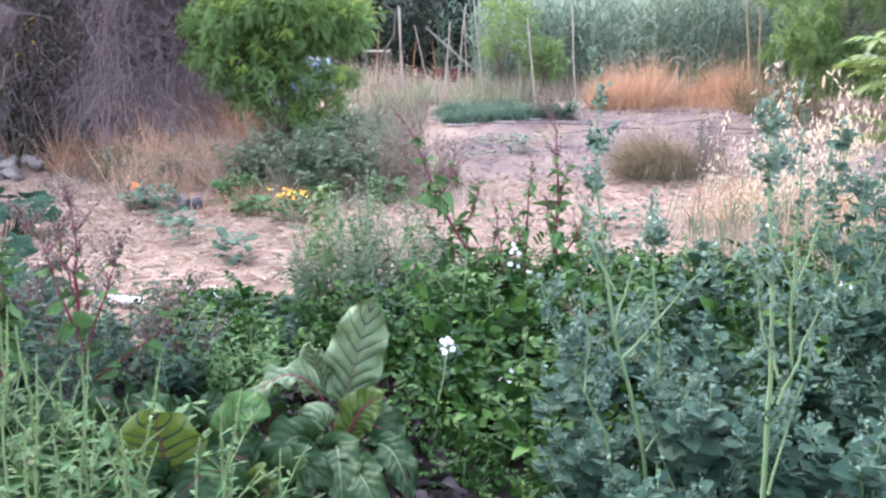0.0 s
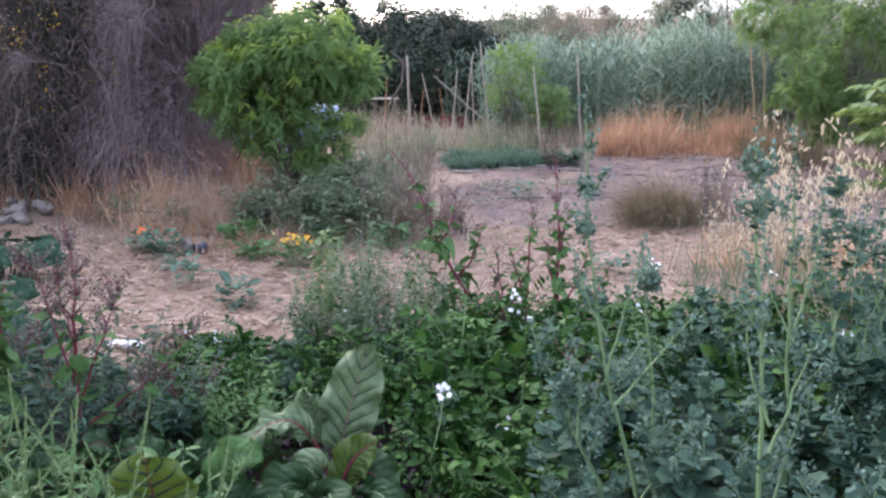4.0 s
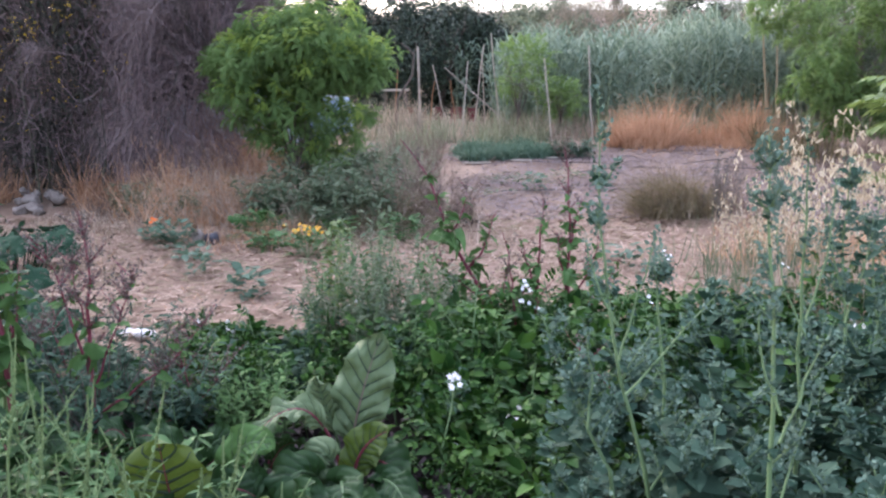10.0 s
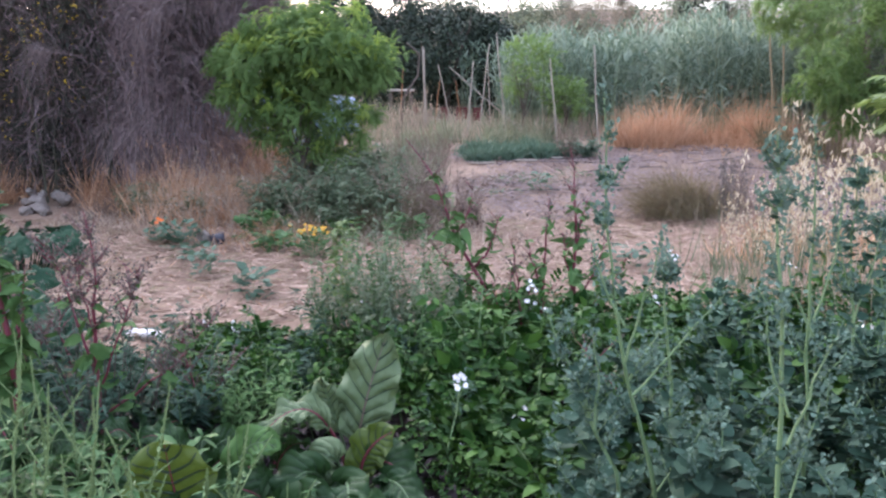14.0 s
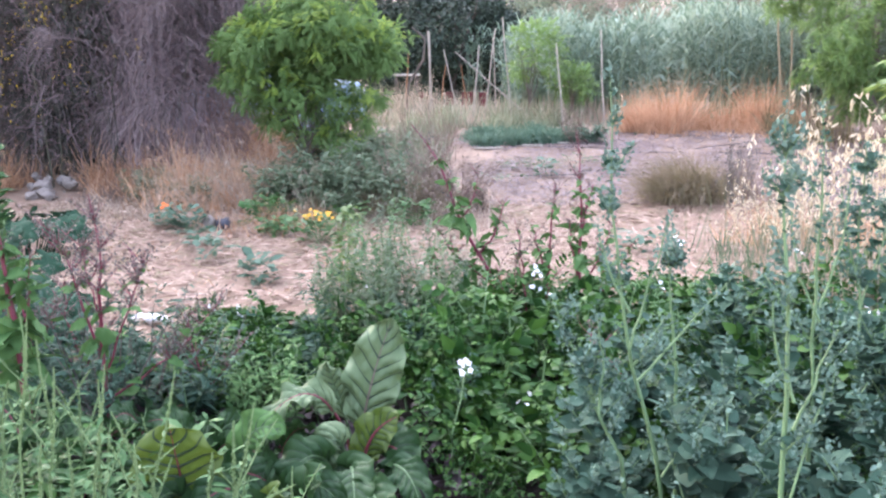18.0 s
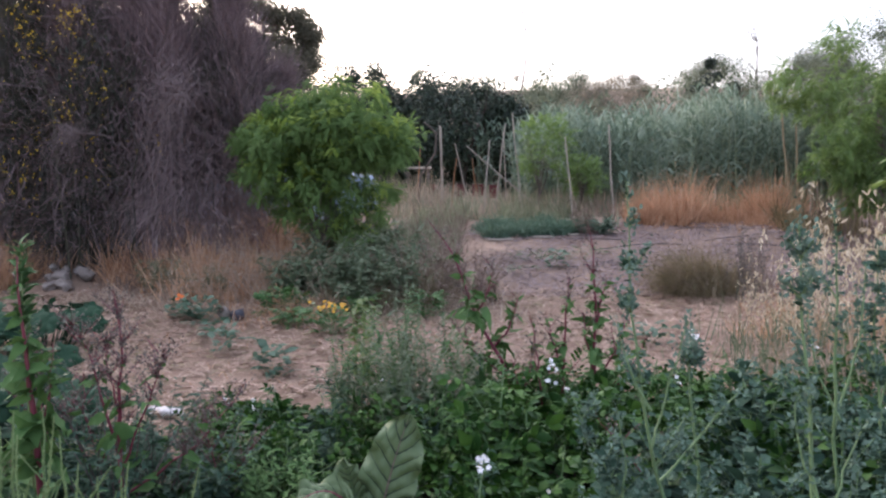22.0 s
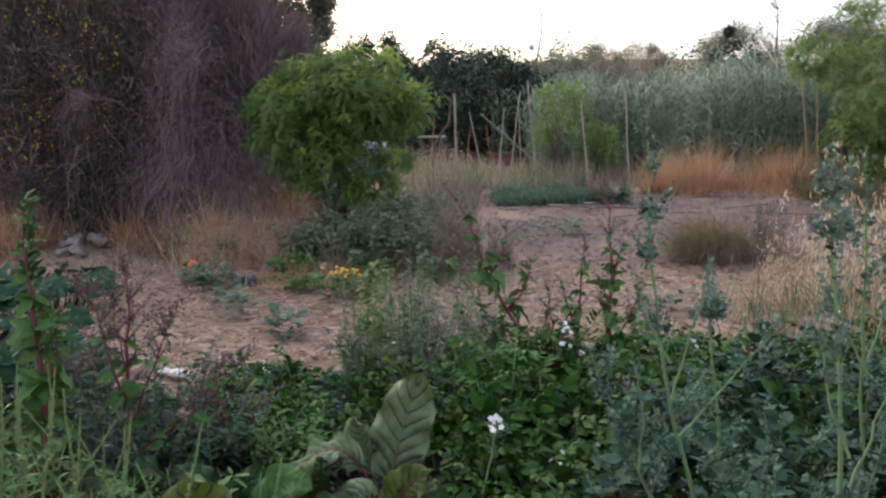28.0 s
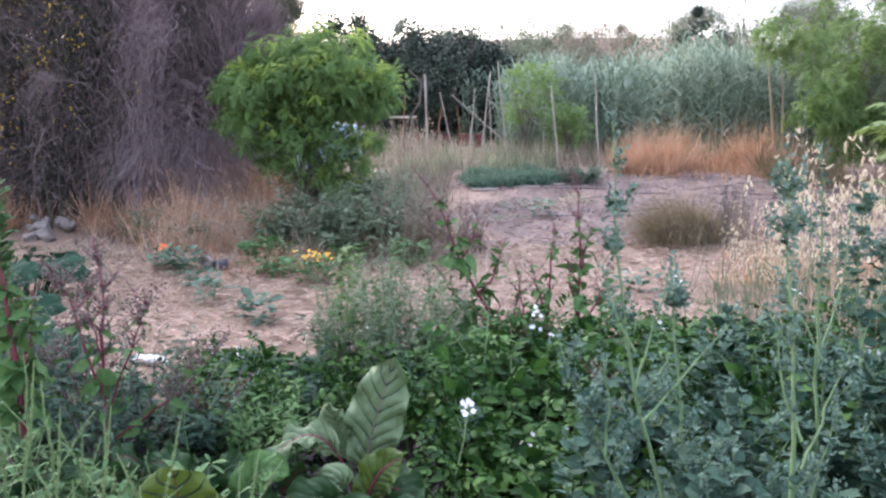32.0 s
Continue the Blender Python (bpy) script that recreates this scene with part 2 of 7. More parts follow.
M = {
    "potato": leaf_mat("potato_leaf", [(0.1, (0.006, 0.022, 0.004)), (0.5, (0.018, 0.054, 0.009)), (0.95, (0.066, 0.135, 0.021))], 0.12, 0.6, 3.0, 0.16),
    "goosefoot": leaf_mat("goosefoot_leaf", [(0.1, (0.013, 0.036, 0.022)), (0.5, (0.034, 0.07, 0.044)), (0.95, (0.08, 0.13, 0.084))], 0.15, 0.7, 3.0, 0.16),
    "goosefoot_bud": leaf_mat("goosefoot_bud", greens((0.1, 0.15, 0.112)), 0.1, 0.8, 9.0, 0.1),
    "goosefoot_stem": leaf_mat("goosefoot_stem", greens((0.1, 0.16, 0.065)), 0, 0.6),
    "amaranth": leaf_mat("amaranth_leaf", [(0.1, (0.021, 0.058, 0.018)), (0.5, (0.05, 0.108, 0.034)), (0.95, (0.104, 0.175, 0.064))], 0.15, 0.65, 3.0, 0.2),
    "amaranth_spike": leaf_mat("amaranth_spike", greens((0.145, 0.205, 0.08), 0.35), 0.1, 0.8),
    "nodding_spike": leaf_mat("nodding_spike", greens((0.2, 0.19, 0.07), 0.35), 0.1, 0.8),
    "beet_leaf": leaf_mat("beet_leaf", [(0.1, (0.026, 0.066, 0.022)), (0.5, (0.062, 0.125, 0.036)), (0.95, (0.12, 0.2, 0.064))], 0.15, 0.7, 3.0, 0.15),
    "beet_stem": leaf_mat("beet_stem", [(0.1, (0.07, 0.009, 0.02)), (0.5, (0.14, 0.018, 0.036)), (0.95, (0.2, 0.055, 0.06))], 0, 0.45),
    "beet_seed": leaf_mat("beet_seed", [(0.1, (0.055, 0.055, 0.042)), (0.5, (0.095, 0.09, 0.07)), (0.95, (0.14, 0.085, 0.078))], 0, 0.7),
    "chard": leaf_mat("chard_leaf", [(0.15, (0.045, 0.078, 0.033)), (0.5, (0.082, 0.122, 0.052)), (0.95, (0.135, 0.178, 0.082))], 0.12, 0.55, 22.0, 0.3),
    "chard_young": leaf_mat("chard_young_leaf", [(0.15, (0.026, 0.056, 0.009)), (0.5, (0.06, 0.092, 0.013)), (0.95, (0.11, 0.145, 0.022))], 0.2, 0.5, 14.0, 0.3, 0.3),
    "chard_dark": leaf_mat("chard_dark_leaf", [(0.15, (0.008, 0.026, 0.008)), (0.5, (0.018, 0.046, 0.013)), (0.95, (0.042, 0.08, 0.02))], 0.12, 0.55, 14.0, 0.25),
    "squash": leaf_mat("squash_leaf", [(0.1, (0.007, 0.024, 0.014)), (0.5, (0.015, 0.042, 0.022)), (0.95, (0.036, 0.078, 0.038))], 0.12, 0.75, 9.0, 0.15),
    "tree": leaf_mat("tree_leaf", [(0.1, (0.046, 0.09, 0.026)), (0.5, (0.125, 0.205, 0.06)), (0.95, (0.27, 0.36, 0.115))], 0.45, 0.6, 2.4, 0.2, 0.35),
    "tree_young_lit": leaf_mat("tree_young_lit_leaf", [(0.1, (0.13, 0.22, 0.032)), (0.5, (0.26, 0.36, 0.065)), (0.95, (0.46, 0.54, 0.14))], 0.45, 0.6, 2.4, 0.2, 0.35),
    "shrub_weed": leaf_mat("shrub_weed_leaf", [(0.1, (0.045, 0.068, 0.038)), (0.5, (0.11, 0.148, 0.084)), (0.95, (0.24, 0.27, 0.17))], 0.35, 0.6, 2.0, 0.2, 0.7),
    "dry_weed": leaf_mat("dry_weed_leaf", [(0.1, (0.085, 0.06, 0.05)), (0.5, (0.17, 0.125, 0.1)), (0.95, (0.3, 0.23, 0.18))], 0.2, 0.8, 2.0, 0.2, 0.7),
    "sapling": leaf_mat("sapling_leaf", greens((0.135, 0.205, 0.062)), 0.4, 0.6, 2.0, 0.2),
    "right_tree": leaf_mat("right_tree_leaf", [(0.1, (0.03, 0.062, 0.018)), (0.5, (0.075, 0.13, 0.034)), (0.95, (0.165, 0.235, 0.066))], 0.4, 0.6, 1.6, 0.2, 0.6),
    "young": leaf_mat("young_leaf", greens((0.119, 0.168, 0.0455)), 0.4, 0.55),
    "hedge": leaf_mat("hedge_leaf", [(0.1, (0.0091, 0.0182, 0.0098)), (0.5, (0.0168, 0.0315, 0.0154)), (0.95, (0.035, 0.0525, 0.021))], 0.05, 0.6, 0.8),
    "far": leaf_mat("far_leaf", [(0.1, (0.063, 0.084, 0.0525)), (0.5, (0.119, 0.14, 0.091)), (0.95, (0.196, 0.203, 0.14))], 0.4, 0.7, 0.5, 0.2),
    "far_brown": leaf_mat("far_brown_leaf", greens((0.189, 0.164, 0.119)), 0.4, 0.7, 0.5),
    "reed": leaf_mat("reed_leaf", [(0.1, (0.056, 0.092, 0.058)), (0.5, (0.144, 0.2, 0.134)), (0.95, (0.36, 0.43, 0.33))], 0.3, 0.55, 0.9, 0.3, 0.8),
    "reed_culm": leaf_mat("reed_culm", greens((0.21, 0.252, 0.147)), 0.1, 0.6, 0.7),
    "reed_dry": leaf_mat("reed_dry", greens((0.294, 0.231, 0.133)), 0.1, 0.7),
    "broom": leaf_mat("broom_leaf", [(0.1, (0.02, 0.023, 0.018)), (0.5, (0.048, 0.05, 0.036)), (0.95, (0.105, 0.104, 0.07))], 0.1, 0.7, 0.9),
    "broom_tree": leaf_mat("dusk_tree_leaf", [(0.1, (0.06, 0.06, 0.04)), (0.5, (0.13, 0.12, 0.08)), (0.95, (0.26, 0.22, 0.15))], 0.45, 0.7, 1.2, 0.2),
    "broom_twig": leaf_mat("broom_twig", [(0.1, (0.065, 0.044, 0.046)), (0.5, (0.165, 0.115, 0.116)), (0.95, (0.32, 0.24, 0.232))], 0, 0.85, 0.9),
    "broom_pale": leaf_mat("broom_pale_twig", [(0.1, (0.09, 0.065, 0.062)), (0.5, (0.165, 0.124, 0.118)), (0.95, (0.27, 0.215, 0.2))], 0, 0.85, 1.0),
    "yellow": leaf_mat("yellow_petal", greens((0.55, 0.37, 0.02), 0.2), 0.2, 0.6),
    "marigold": leaf_mat("marigold_petal", greens((0.56, 0.294, 0.014), 0.15), 0.2, 0.6),
    "orange": leaf_mat("orange_petal", greens((0.595, 0.126, 0.014), 0.15), 0.2, 0.6),
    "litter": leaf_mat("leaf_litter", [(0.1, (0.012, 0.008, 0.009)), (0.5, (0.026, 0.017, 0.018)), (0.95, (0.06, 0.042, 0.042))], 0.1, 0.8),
    "vein": leaf_mat("leaf_vein_and_shade", greens((0.018, 0.034, 0.014)), 0, 0.6),
    "white": leaf_mat("white_petal", greens((0.80, 0.79, 0.80), 0.06), 0.2, 0.6),
    "dry": leaf_mat("dry_grass", [(0.1, (0.217, 0.154, 0.108)), (0.5, (0.371, 0.283, 0.213)), (0.95, (0.532, 0.455, 0.371))], 0.4, 0.8, 0.7, 0.2),
    "rust": leaf_mat("rust_grass", [(0.1, (0.22, 0.108, 0.058)), (0.5, (0.47, 0.275, 0.158)), (0.95, (0.66, 0.46, 0.31))], 0.4, 0.8, 2.6, 0.2),
    "oat": leaf_mat("oat_husk", [(0.1, (0.38, 0.3, 0.18)), (0.5, (0.57, 0.475, 0.32)), (0.95, (0.78, 0.71, 0.56))], 0.4, 0.6, 2.0),
    "tuft": leaf_mat("tuft_blade", [(0.1, (0.062, 0.056, 0.026)), (0.5, (0.155, 0.124, 0.06)), (0.95, (0.3, 0.235, 0.13))], 0.15, 0.7, 1.5),
    "weed": leaf_mat("weed_leaf", [(0.1, (0.084, 0.101, 0.0595)), (0.5, (0.189, 0.213, 0.133)), (0.95, (0.336, 0.329, 0.238))], 0.55, 0.7, 1.2, 0.2),
    "crop": leaf_mat("crop_leaf", [(0.1, (0.042, 0.084, 0.0525)), (0.5, (0.084, 0.14, 0.091)), (0.95, (0.154, 0.217, 0.154))], 0.3, 0.6, 1.0, 0.2),
    "parsley": leaf_mat("parsley_leaf", [(0.1, (0.0245, 0.07, 0.0175)), (0.5, (0.0455, 0.112, 0.0245)), (0.95, (0.077, 0.154, 0.035))]),
    "straw": leaf_mat("straw", [(0.1, (0.078, 0.045, 0.033)), (0.45, (0.245, 0.153, 0.105)), (0.95, (0.54, 0.41, 0.31))], 0.0, 0.75, 0.8),
    "straw_pale": leaf_mat("pale_straw", [(0.1, (0.066, 0.048, 0.05)), (0.5, (0.182, 0.136, 0.134)), (0.95, (0.36, 0.295, 0.28))], 0.0, 0.75, 0.8),
    "bark": rough_mat("bark", [(0.2, (0.049, 0.0385, 0.0315)), (0.8, (0.14, 0.112, 0.091))], 12, stretch=(1, 1, 0.3)),
    "bare_wood": rough_mat("bare_wood", [(0.2, (0.1, 0.075, 0.065)), (0.8, (0.24, 0.19, 0.17))], 12, stretch=(1, 1, 0.3)),
    "cane": rough_mat("cane", [(0.2, (0.238, 0.196, 0.154)), (0.8, (0.42, 0.371, 0.308))], 5, stretch=(1, 1, 0.3)),
    "cane_rust": rough_mat("rusty_cane", [(0.2, (0.175, 0.084, 0.042)), (0.8, (0.315, 0.175, 0.091))], 5),
    "rock": rough_mat("field_stone", [(0.15, (0.084, 0.0665, 0.0546)), (0.5, (0.161, 0.133, 0.112)), (0.85, (0.28, 0.245, 0.217))], 6, bump=0.8),
    "tan_stone": rough_mat("tan_stone", [(0.15, (0.12, 0.096, 0.08)), (0.5, (0.19, 0.158, 0.135)), (0.85, (0.29, 0.25, 0.22))], 6, bump=0.8),
    "pale_stone": rough_mat("pale_stone", [(0.15, (0.42, 0.38, 0.35)), (0.5, (0.58, 0.54, 0.51)), (0.85, (0.72, 0.69, 0.66))], 9, bump=0.7),
    "plastic": rough_mat("white_plastic", [(0.2, (0.70, 0.66, 0.60)), (0.8, (0.82, 0.80, 0.76))], 3, 0.5, 0.05),
    "paint": rough_mat("car_paint", [(0.2, (0.26, 0.34, 0.40)), (0.8, (0.34, 0.43, 0.5))], 1.5, 0.5, 0.0, spec=0.3),
    "glass": rough_mat("dark_glass", [(0.2, (0.02, 0.025, 0.03)), (0.8, (0.03, 0.035, 0.04))], 1.0, 0.06, 0.0, spec=0.8),
    "rubber": rough_mat("rubber", [(0.2, (0.015, 0.015, 0.015)), (0.8, (0.03, 0.03, 0.03))], 9, 0.8),
    "black": rough_mat("black_plastic", [(0.2, (0.015, 0.015, 0.02)), (0.8, (0.04, 0.04, 0.05))], 9, 0.5),
    "red": rough_mat("red_paint", [(0.2, (0.07, 0.0105, 0.014)), (0.8, (0.14, 0.0245, 0.0245))], 5, 0.6),
    "plaster": rough_mat("plaster", [(0.2, (0.294, 0.189, 0.133)), (0.8, (0.385, 0.28, 0.21))], 1.0, 0.9, 0.1),
    "pipe": rough_mat("drip_pipe", [(0.2, (0.02, 0.02, 0.022)), (0.8, (0.05, 0.045, 0.045))], 9, 0.6),
}

# ---- mesh helpers ----
rng = np.random.default_rng(7)
MANY = {"foliage", "spikelet_mass", "stalk_mass", "stem_mass", "blade_mass", "dry_blade_mass", "twig_mass", "seed_mass", "bud_mass", "blossom", "hanging_twig_mass", "dark_twig_mass", "upright_twig_mass", "pale_twig_mass", "low_twig_mass", "side_twig_mass", "twig_tuft", "crown"}


def unit(v):
    v = np.asarray(v, float)
    return v / (np.linalg.norm(v, axis=-1, keepdims=True) + 1e-9)


def link_mesh(name, V, T, mat, parent=None, label="", smooth=True):
    """One mesh object from vertices and triangles."""
    V, T = np.asarray(V, np.float32), np.asarray(T, np.int32)
    me = bpy.data.meshes.new(name)
    me.vertices.add(len(V))
    me.vertices.foreach_set("co", V.ravel())
    me.loops.add(T.size)
    me.loops.foreach_set("vertex_index", T.ravel())
    me.polygons.add(len(T))
    me.polygons.foreach_set("loop_start", np.arange(0, T.size, 3, dtype=np.int32))
    me.polygons.foreach_set("use_smooth", np.full(len(T), smooth))
    me.update(calc_edges=True)
    me.materials.append(mat)
    ob = new(name, me)
    ob.parent = parent
    if label:
        ob["label"] = label
    if parent and name in MANY:
        ob["kind"] = "stuff"
    return ob


def part(name, bm, mat, parent, label="", smooth=False):
    """A bmesh as one mesh object under a thing or a part."""
    me = bpy.data.meshes.new(name)
    if smooth:
        for f in bm.faces:
            f.smooth = True
    bm.to_mesh(me)
    bm.free()
    me.materials.append(mat)
    ob = new(name, me)
    ob.parent = parent
    if label:
        ob["label"] = label
    return ob


def thing(name, at, label, category, group="", kind="", rz=0.0, s=1.0):
    e = new(name)
    e.empty_display_size = 0.1
    e.matrix_basis = Matrix.LocRotScale(at, Euler((0, 0, rz)), (s, s, s))
    return tagged(e, label, category, group, kind)


def merge(*pieces):
    """Joins several (vertices, triangles)."""
    Vs, Ts, k = [], [], 0
    for V, T in pieces:
        if len(V):
            Vs.append(np.asarray(V)), Ts.append(np.asarray(T) + k)
            k += len(V)
    return np.concatenate(Vs), np.concatenate(Ts)


def scatter(tmpl, pos, R, size):
    """Copies of a template at positions, turned by R (N,3,3), each of its size."""
    V0, T0 = tmpl
    pos = np.asarray(pos, float)
    size = np.broadcast_to(np.asarray(size, float), (len(pos),))
    V = np.einsum("nij,kj->nki", R, V0) * size[:, None, None] + pos[:, None]
    T = T0[None] + (np.arange(len(pos)) * len(V0))[:, None, None]
    return V.reshape(-1, 3), T.reshape(-1, 3)


def frames(d, n):
    """Turns whose y goes along d and whose z is near n."""
    d = unit(d)
    x = unit(np.cross(d, n))
    return np.stack([x, d, np.cross(x, d)], -1)


def blade(widths, bend=0.0, fold=0.2, wave=0.0):
    """A leaf along +y, one long: half widths at even stations, a drooping tip and a folded midrib."""
    n = len(widths)
    V, T = [], []
    for i, w in enumerate(widths):
        t = i / (n - 1)
        z = -bend * t * t
        w = max(w, 0.004)
        V += [(-w, t, z + fold * w + wave * math.sin(i * 2.4)), (0, t, z), (w, t, z + fold * w - wave * math.sin(i * 2.4 + 1))]
        if i:
            a = 3 * i
            T += [(a - 3, a - 2, a + 1), (a - 3, a + 1, a), (a - 2, a - 1, a + 2), (a - 2, a + 2, a + 1)]
    return np.array(V, float), np.array(T)


def compound(pairs, length, widths, droop=0.3, end=True, angle=55, shrink=0.0, bend=0.25, fold=0.25):
    """A pinnate leaf along +y, one long: leaflets in pairs on a rachis."""
    one = blade(widths, bend, fold)
    pos, d, s = [], [], []
    for i in range(pairs):
        t = 0.25 + 0.72 * i / max(1, pairs - 1)
        k = length * (1 - shrink * abs(t - 0.6))
        for sg in (-1, 1):
            pos.append((0, t, -droop * t * t))
            a = radians(angle - 15 * t)
            d.append((sg * math.sin(a), math.cos(a), -0.25))
            s.append(k)
    if end:
        pos.append((0, 1, -droop)), d.append((0, 1, -0.5)), s.append(length * 1.15)
    leaf = scatter(one, np.array(pos), frames(np.array(d), np.array([(0, 0, 1.0)] * len(d))), s)
    V = np.array([(-0.006, 0, 0), (0.006, 0, 0), (-0.005, 0.5, -droop * 0.25), (0.005, 0.5, -droop * 0.25), (0, 1, -droop)])
    return merge(leaf, (V, np.array([(0, 1, 3), (0, 3, 2), (2, 3, 4)])))


def tube(P, r, sides=5):
    """A tapered tube along points."""
    P = np.asarray(P, float)
    r = np.broadcast_to(np.asarray(r, float), (len(P),))
    d = unit(np.gradient(P, axis=0))
    ref = np.array([0.31, 0.95, 0.05]) if abs(d[0][2]) > 0.7 else np.array([0.05, 0.1, 0.99])
    x = unit(np.cross(d, ref))
    y = np.cross(d, x)
    a = np.arange(sides) * 2 * np.pi / sides
    V = P[:, None] + r[:, None, None] * (x[:, None] * np.cos(a)[None, :, None] + y[:, None] * np.sin(a)[None, :, None])
    T = []
    for i in range(len(P) - 1):
        for j in range(sides):
            p, q = i * sides + j, i * sides + (j + 1) % sides
            T += [(p, q, q + sides), (p, q + sides, p + sides)]
    return V.reshape(-1, 3), np.array(T)


def strips(P, w, face=None):
    """Flat tapering ribbons: P (N,k,3) points, w (N,) half widths at the foot."""
    N, k, _ = P.shape
    d = unit(np.gradient(P, axis=1))
    side = unit(np.cross(d, rng.normal(size=(N, 1, 3)) if face is None else face))
    taper = np.linspace(1, 0.12, k)[None, :, None] * np.broadcast_to(w, (N,))[:, None, None]
    V = np.stack([P - side * taper, P + side * taper], 2).reshape(-1, 3)
    q = np.arange(k - 1) * 2
    T1 = np.concatenate([np.stack([q, q + 1, q + 3], 1), np.stack([q, q + 3, q + 2], 1)])
    T = T1[None] + (np.arange(N) * 2 * k)[:, None, None]
    return V, T.reshape(-1, 3)


def arcs(pos, d, length, droop, k=5, wig=0.05):
    """Curved lines from pos along d that sink by droop of their length."""
    N = len(pos)
    t = np.linspace(0, 1, k)[None, :, None]
    L = np.broadcast_to(length, (N,))[:, None, None]
    D = np.broadcast_to(droop, (N,))[:, None, None]
    P = pos[:, None] + unit(d)[:, None] * L * t
    P[:, :, 2:] -= D * L * t * t
    P[:, 1:] += np.cumsum(rng.normal(size=(N, k - 1, 3)), 1) * wig * L / k
    return P


def balls(n, centre, radii, shell=0.35):
    """Points in the outer shell of an ellipsoid."""
    d = unit(rng.normal(size=(n, 3)))
    r = 1 - shell * rng.random((n, 1)) ** 1.5
    return np.array(centre) + d * r * np.array(radii), d


def clumps(n, centre, radii, lumps, lump_r, shell=0.5, low=-0.6, squash=1.0):
    """Leaf places over an uneven crown: lumps sit on an ellipsoid, leaves on the lumps."""
    c, d = balls(lumps, centre, radii, 0.3)
    keep = d[:, 2] > low
    c = c[keep]
    i = rng.integers(len(c), size=n)
    R = lump_r * rng.uniform(0.6, 1.25, len(c))
    p, dd = balls(n, (0, 0, 0), (1, 1, squash), shell)
    return c[i] + p * R[i][:, None], unit(dd + 0.5 * unit(c[i] - np.array(centre)))


def limbs(base, height, spread, count, r, seed, sides=6, up=0.6, sub=3):
    """Trunk and forking limbs as tubes, and the tips."""
    g = np.random.default_rng(seed)
    out, tips = [], []
    base = np.array(base, float)
    top = base + np.array([g.normal() * 0.05 * height, g.normal() * 0.05 * height, height * 0.45])
    mid = (base + top) / 2 + g.normal(size=3) * 0.03 * height
    out.append(tube([base, mid, top], [r, r * 0.8, r * 0.65], sides + 2))
    for i in range(count):
        a = 2 * math.pi * (i + g.random() * 0.6) / count
        d = np.array([math.cos(a) * (1 - up), math.sin(a) * (1 - up), up + 0.3 * g.random()])
        L = np.array([spread, spread, height * 0.6]) * (0.7 + 0.5 * g.random())
        s = base + (top - base) * (0.75 + 0.25 * g.random())
        e = s + d * L
        m = (s + e) / 2 + g.normal(size=3) * 0.05 * spread
        out.append(tube([s, m, e], [r * 0.5, r * 0.36, r * 0.15], sides))
        tips.append(e)
        for _ in range(sub):
            f = m + (e - m) * g.random()
            h = f + unit(d + g.normal(size=3) * 0.6) * spread * 0.45
            out.append(tube([f, (f + h) / 2 + g.normal(size=3) * 0.02, h], [r * 0.22, r * 0.15, r * 0.06], 4))
            tips.append(h)
    return merge(*out), np.array(tips)


def ground_z(x, y):
    """Height of the ground: level beds, a gentle rise to the far path, a low hill in the distance."""
    x, y = np.asarray(x, float), np.asarray(y, float)
    ss = lambda a, b, v: (lambda t: t * t * (3 - 2 * t))(np.clip((v - a) / (b - a), 0, 1))
    z = -0.08 * ss(4.9, 4.0, y) + 0.45 * ss(7.6, 13.8, y) + 0.15 * ss(14, 30, y)
    z = z + 14.5 * ss(60, 190, y) * (1 + 0.12 * np.sin(x * 0.021 + 1)) + 0.015 * np.sin(x * 2.1 + y) * np.sin(y * 1.7)
    return z


def place(x, y, dz=0.0):
    return (x, y, float(ground_z(x, y)) + dz)


# ---- ground ----
def axis_steps(a, b, step, far_a, far_b):
    core = np.arange(a, b + 1e-6, step)
    lo = a - np.geomspace(step, a - far_a, 14)[::-1]
    hi = b + np.geomspace(step, far_b - b, 22)
    return np.concatenate([lo, core, hi])


gx, gy = axis_steps(-9, 9, 0.12, -900, 900), axis_steps(-3, 16, 0.12, -300, 1500)
X, Y = np.meshgrid(gx, gy)
Z = ground_z(X, Y)
near = (np.abs(X) < 9) & (Y > -3) & (Y < 16)
Z = Z + near * (rng.random(X.shape) - 0.5) * 0.018
nx, ny = len(gx), len(gy)
q = (np.arange(ny - 1)[:, None] * nx + np.arange(nx - 1)[None]).ravel()
T = np.concatenate([np.stack([q, q + 1, q + nx + 1], 1), np.stack([q, q + nx + 1, q + nx], 1)])
earth = rough_mat("dry_earth", [(0.15, (0.09, 0.056, 0.038)), (0.45, (0.176, 0.116, 0.08)), (0.85, (0.275, 0.202, 0.15))], 2.2, 0.95, 0.6)
ground = link_mesh("ground", np.stack([X, Y, Z], -1).reshape(-1, 3), T, earth)
tagged(ground, "dry pinkish-brown garden earth with trampled straw", "ground", kind="structure")


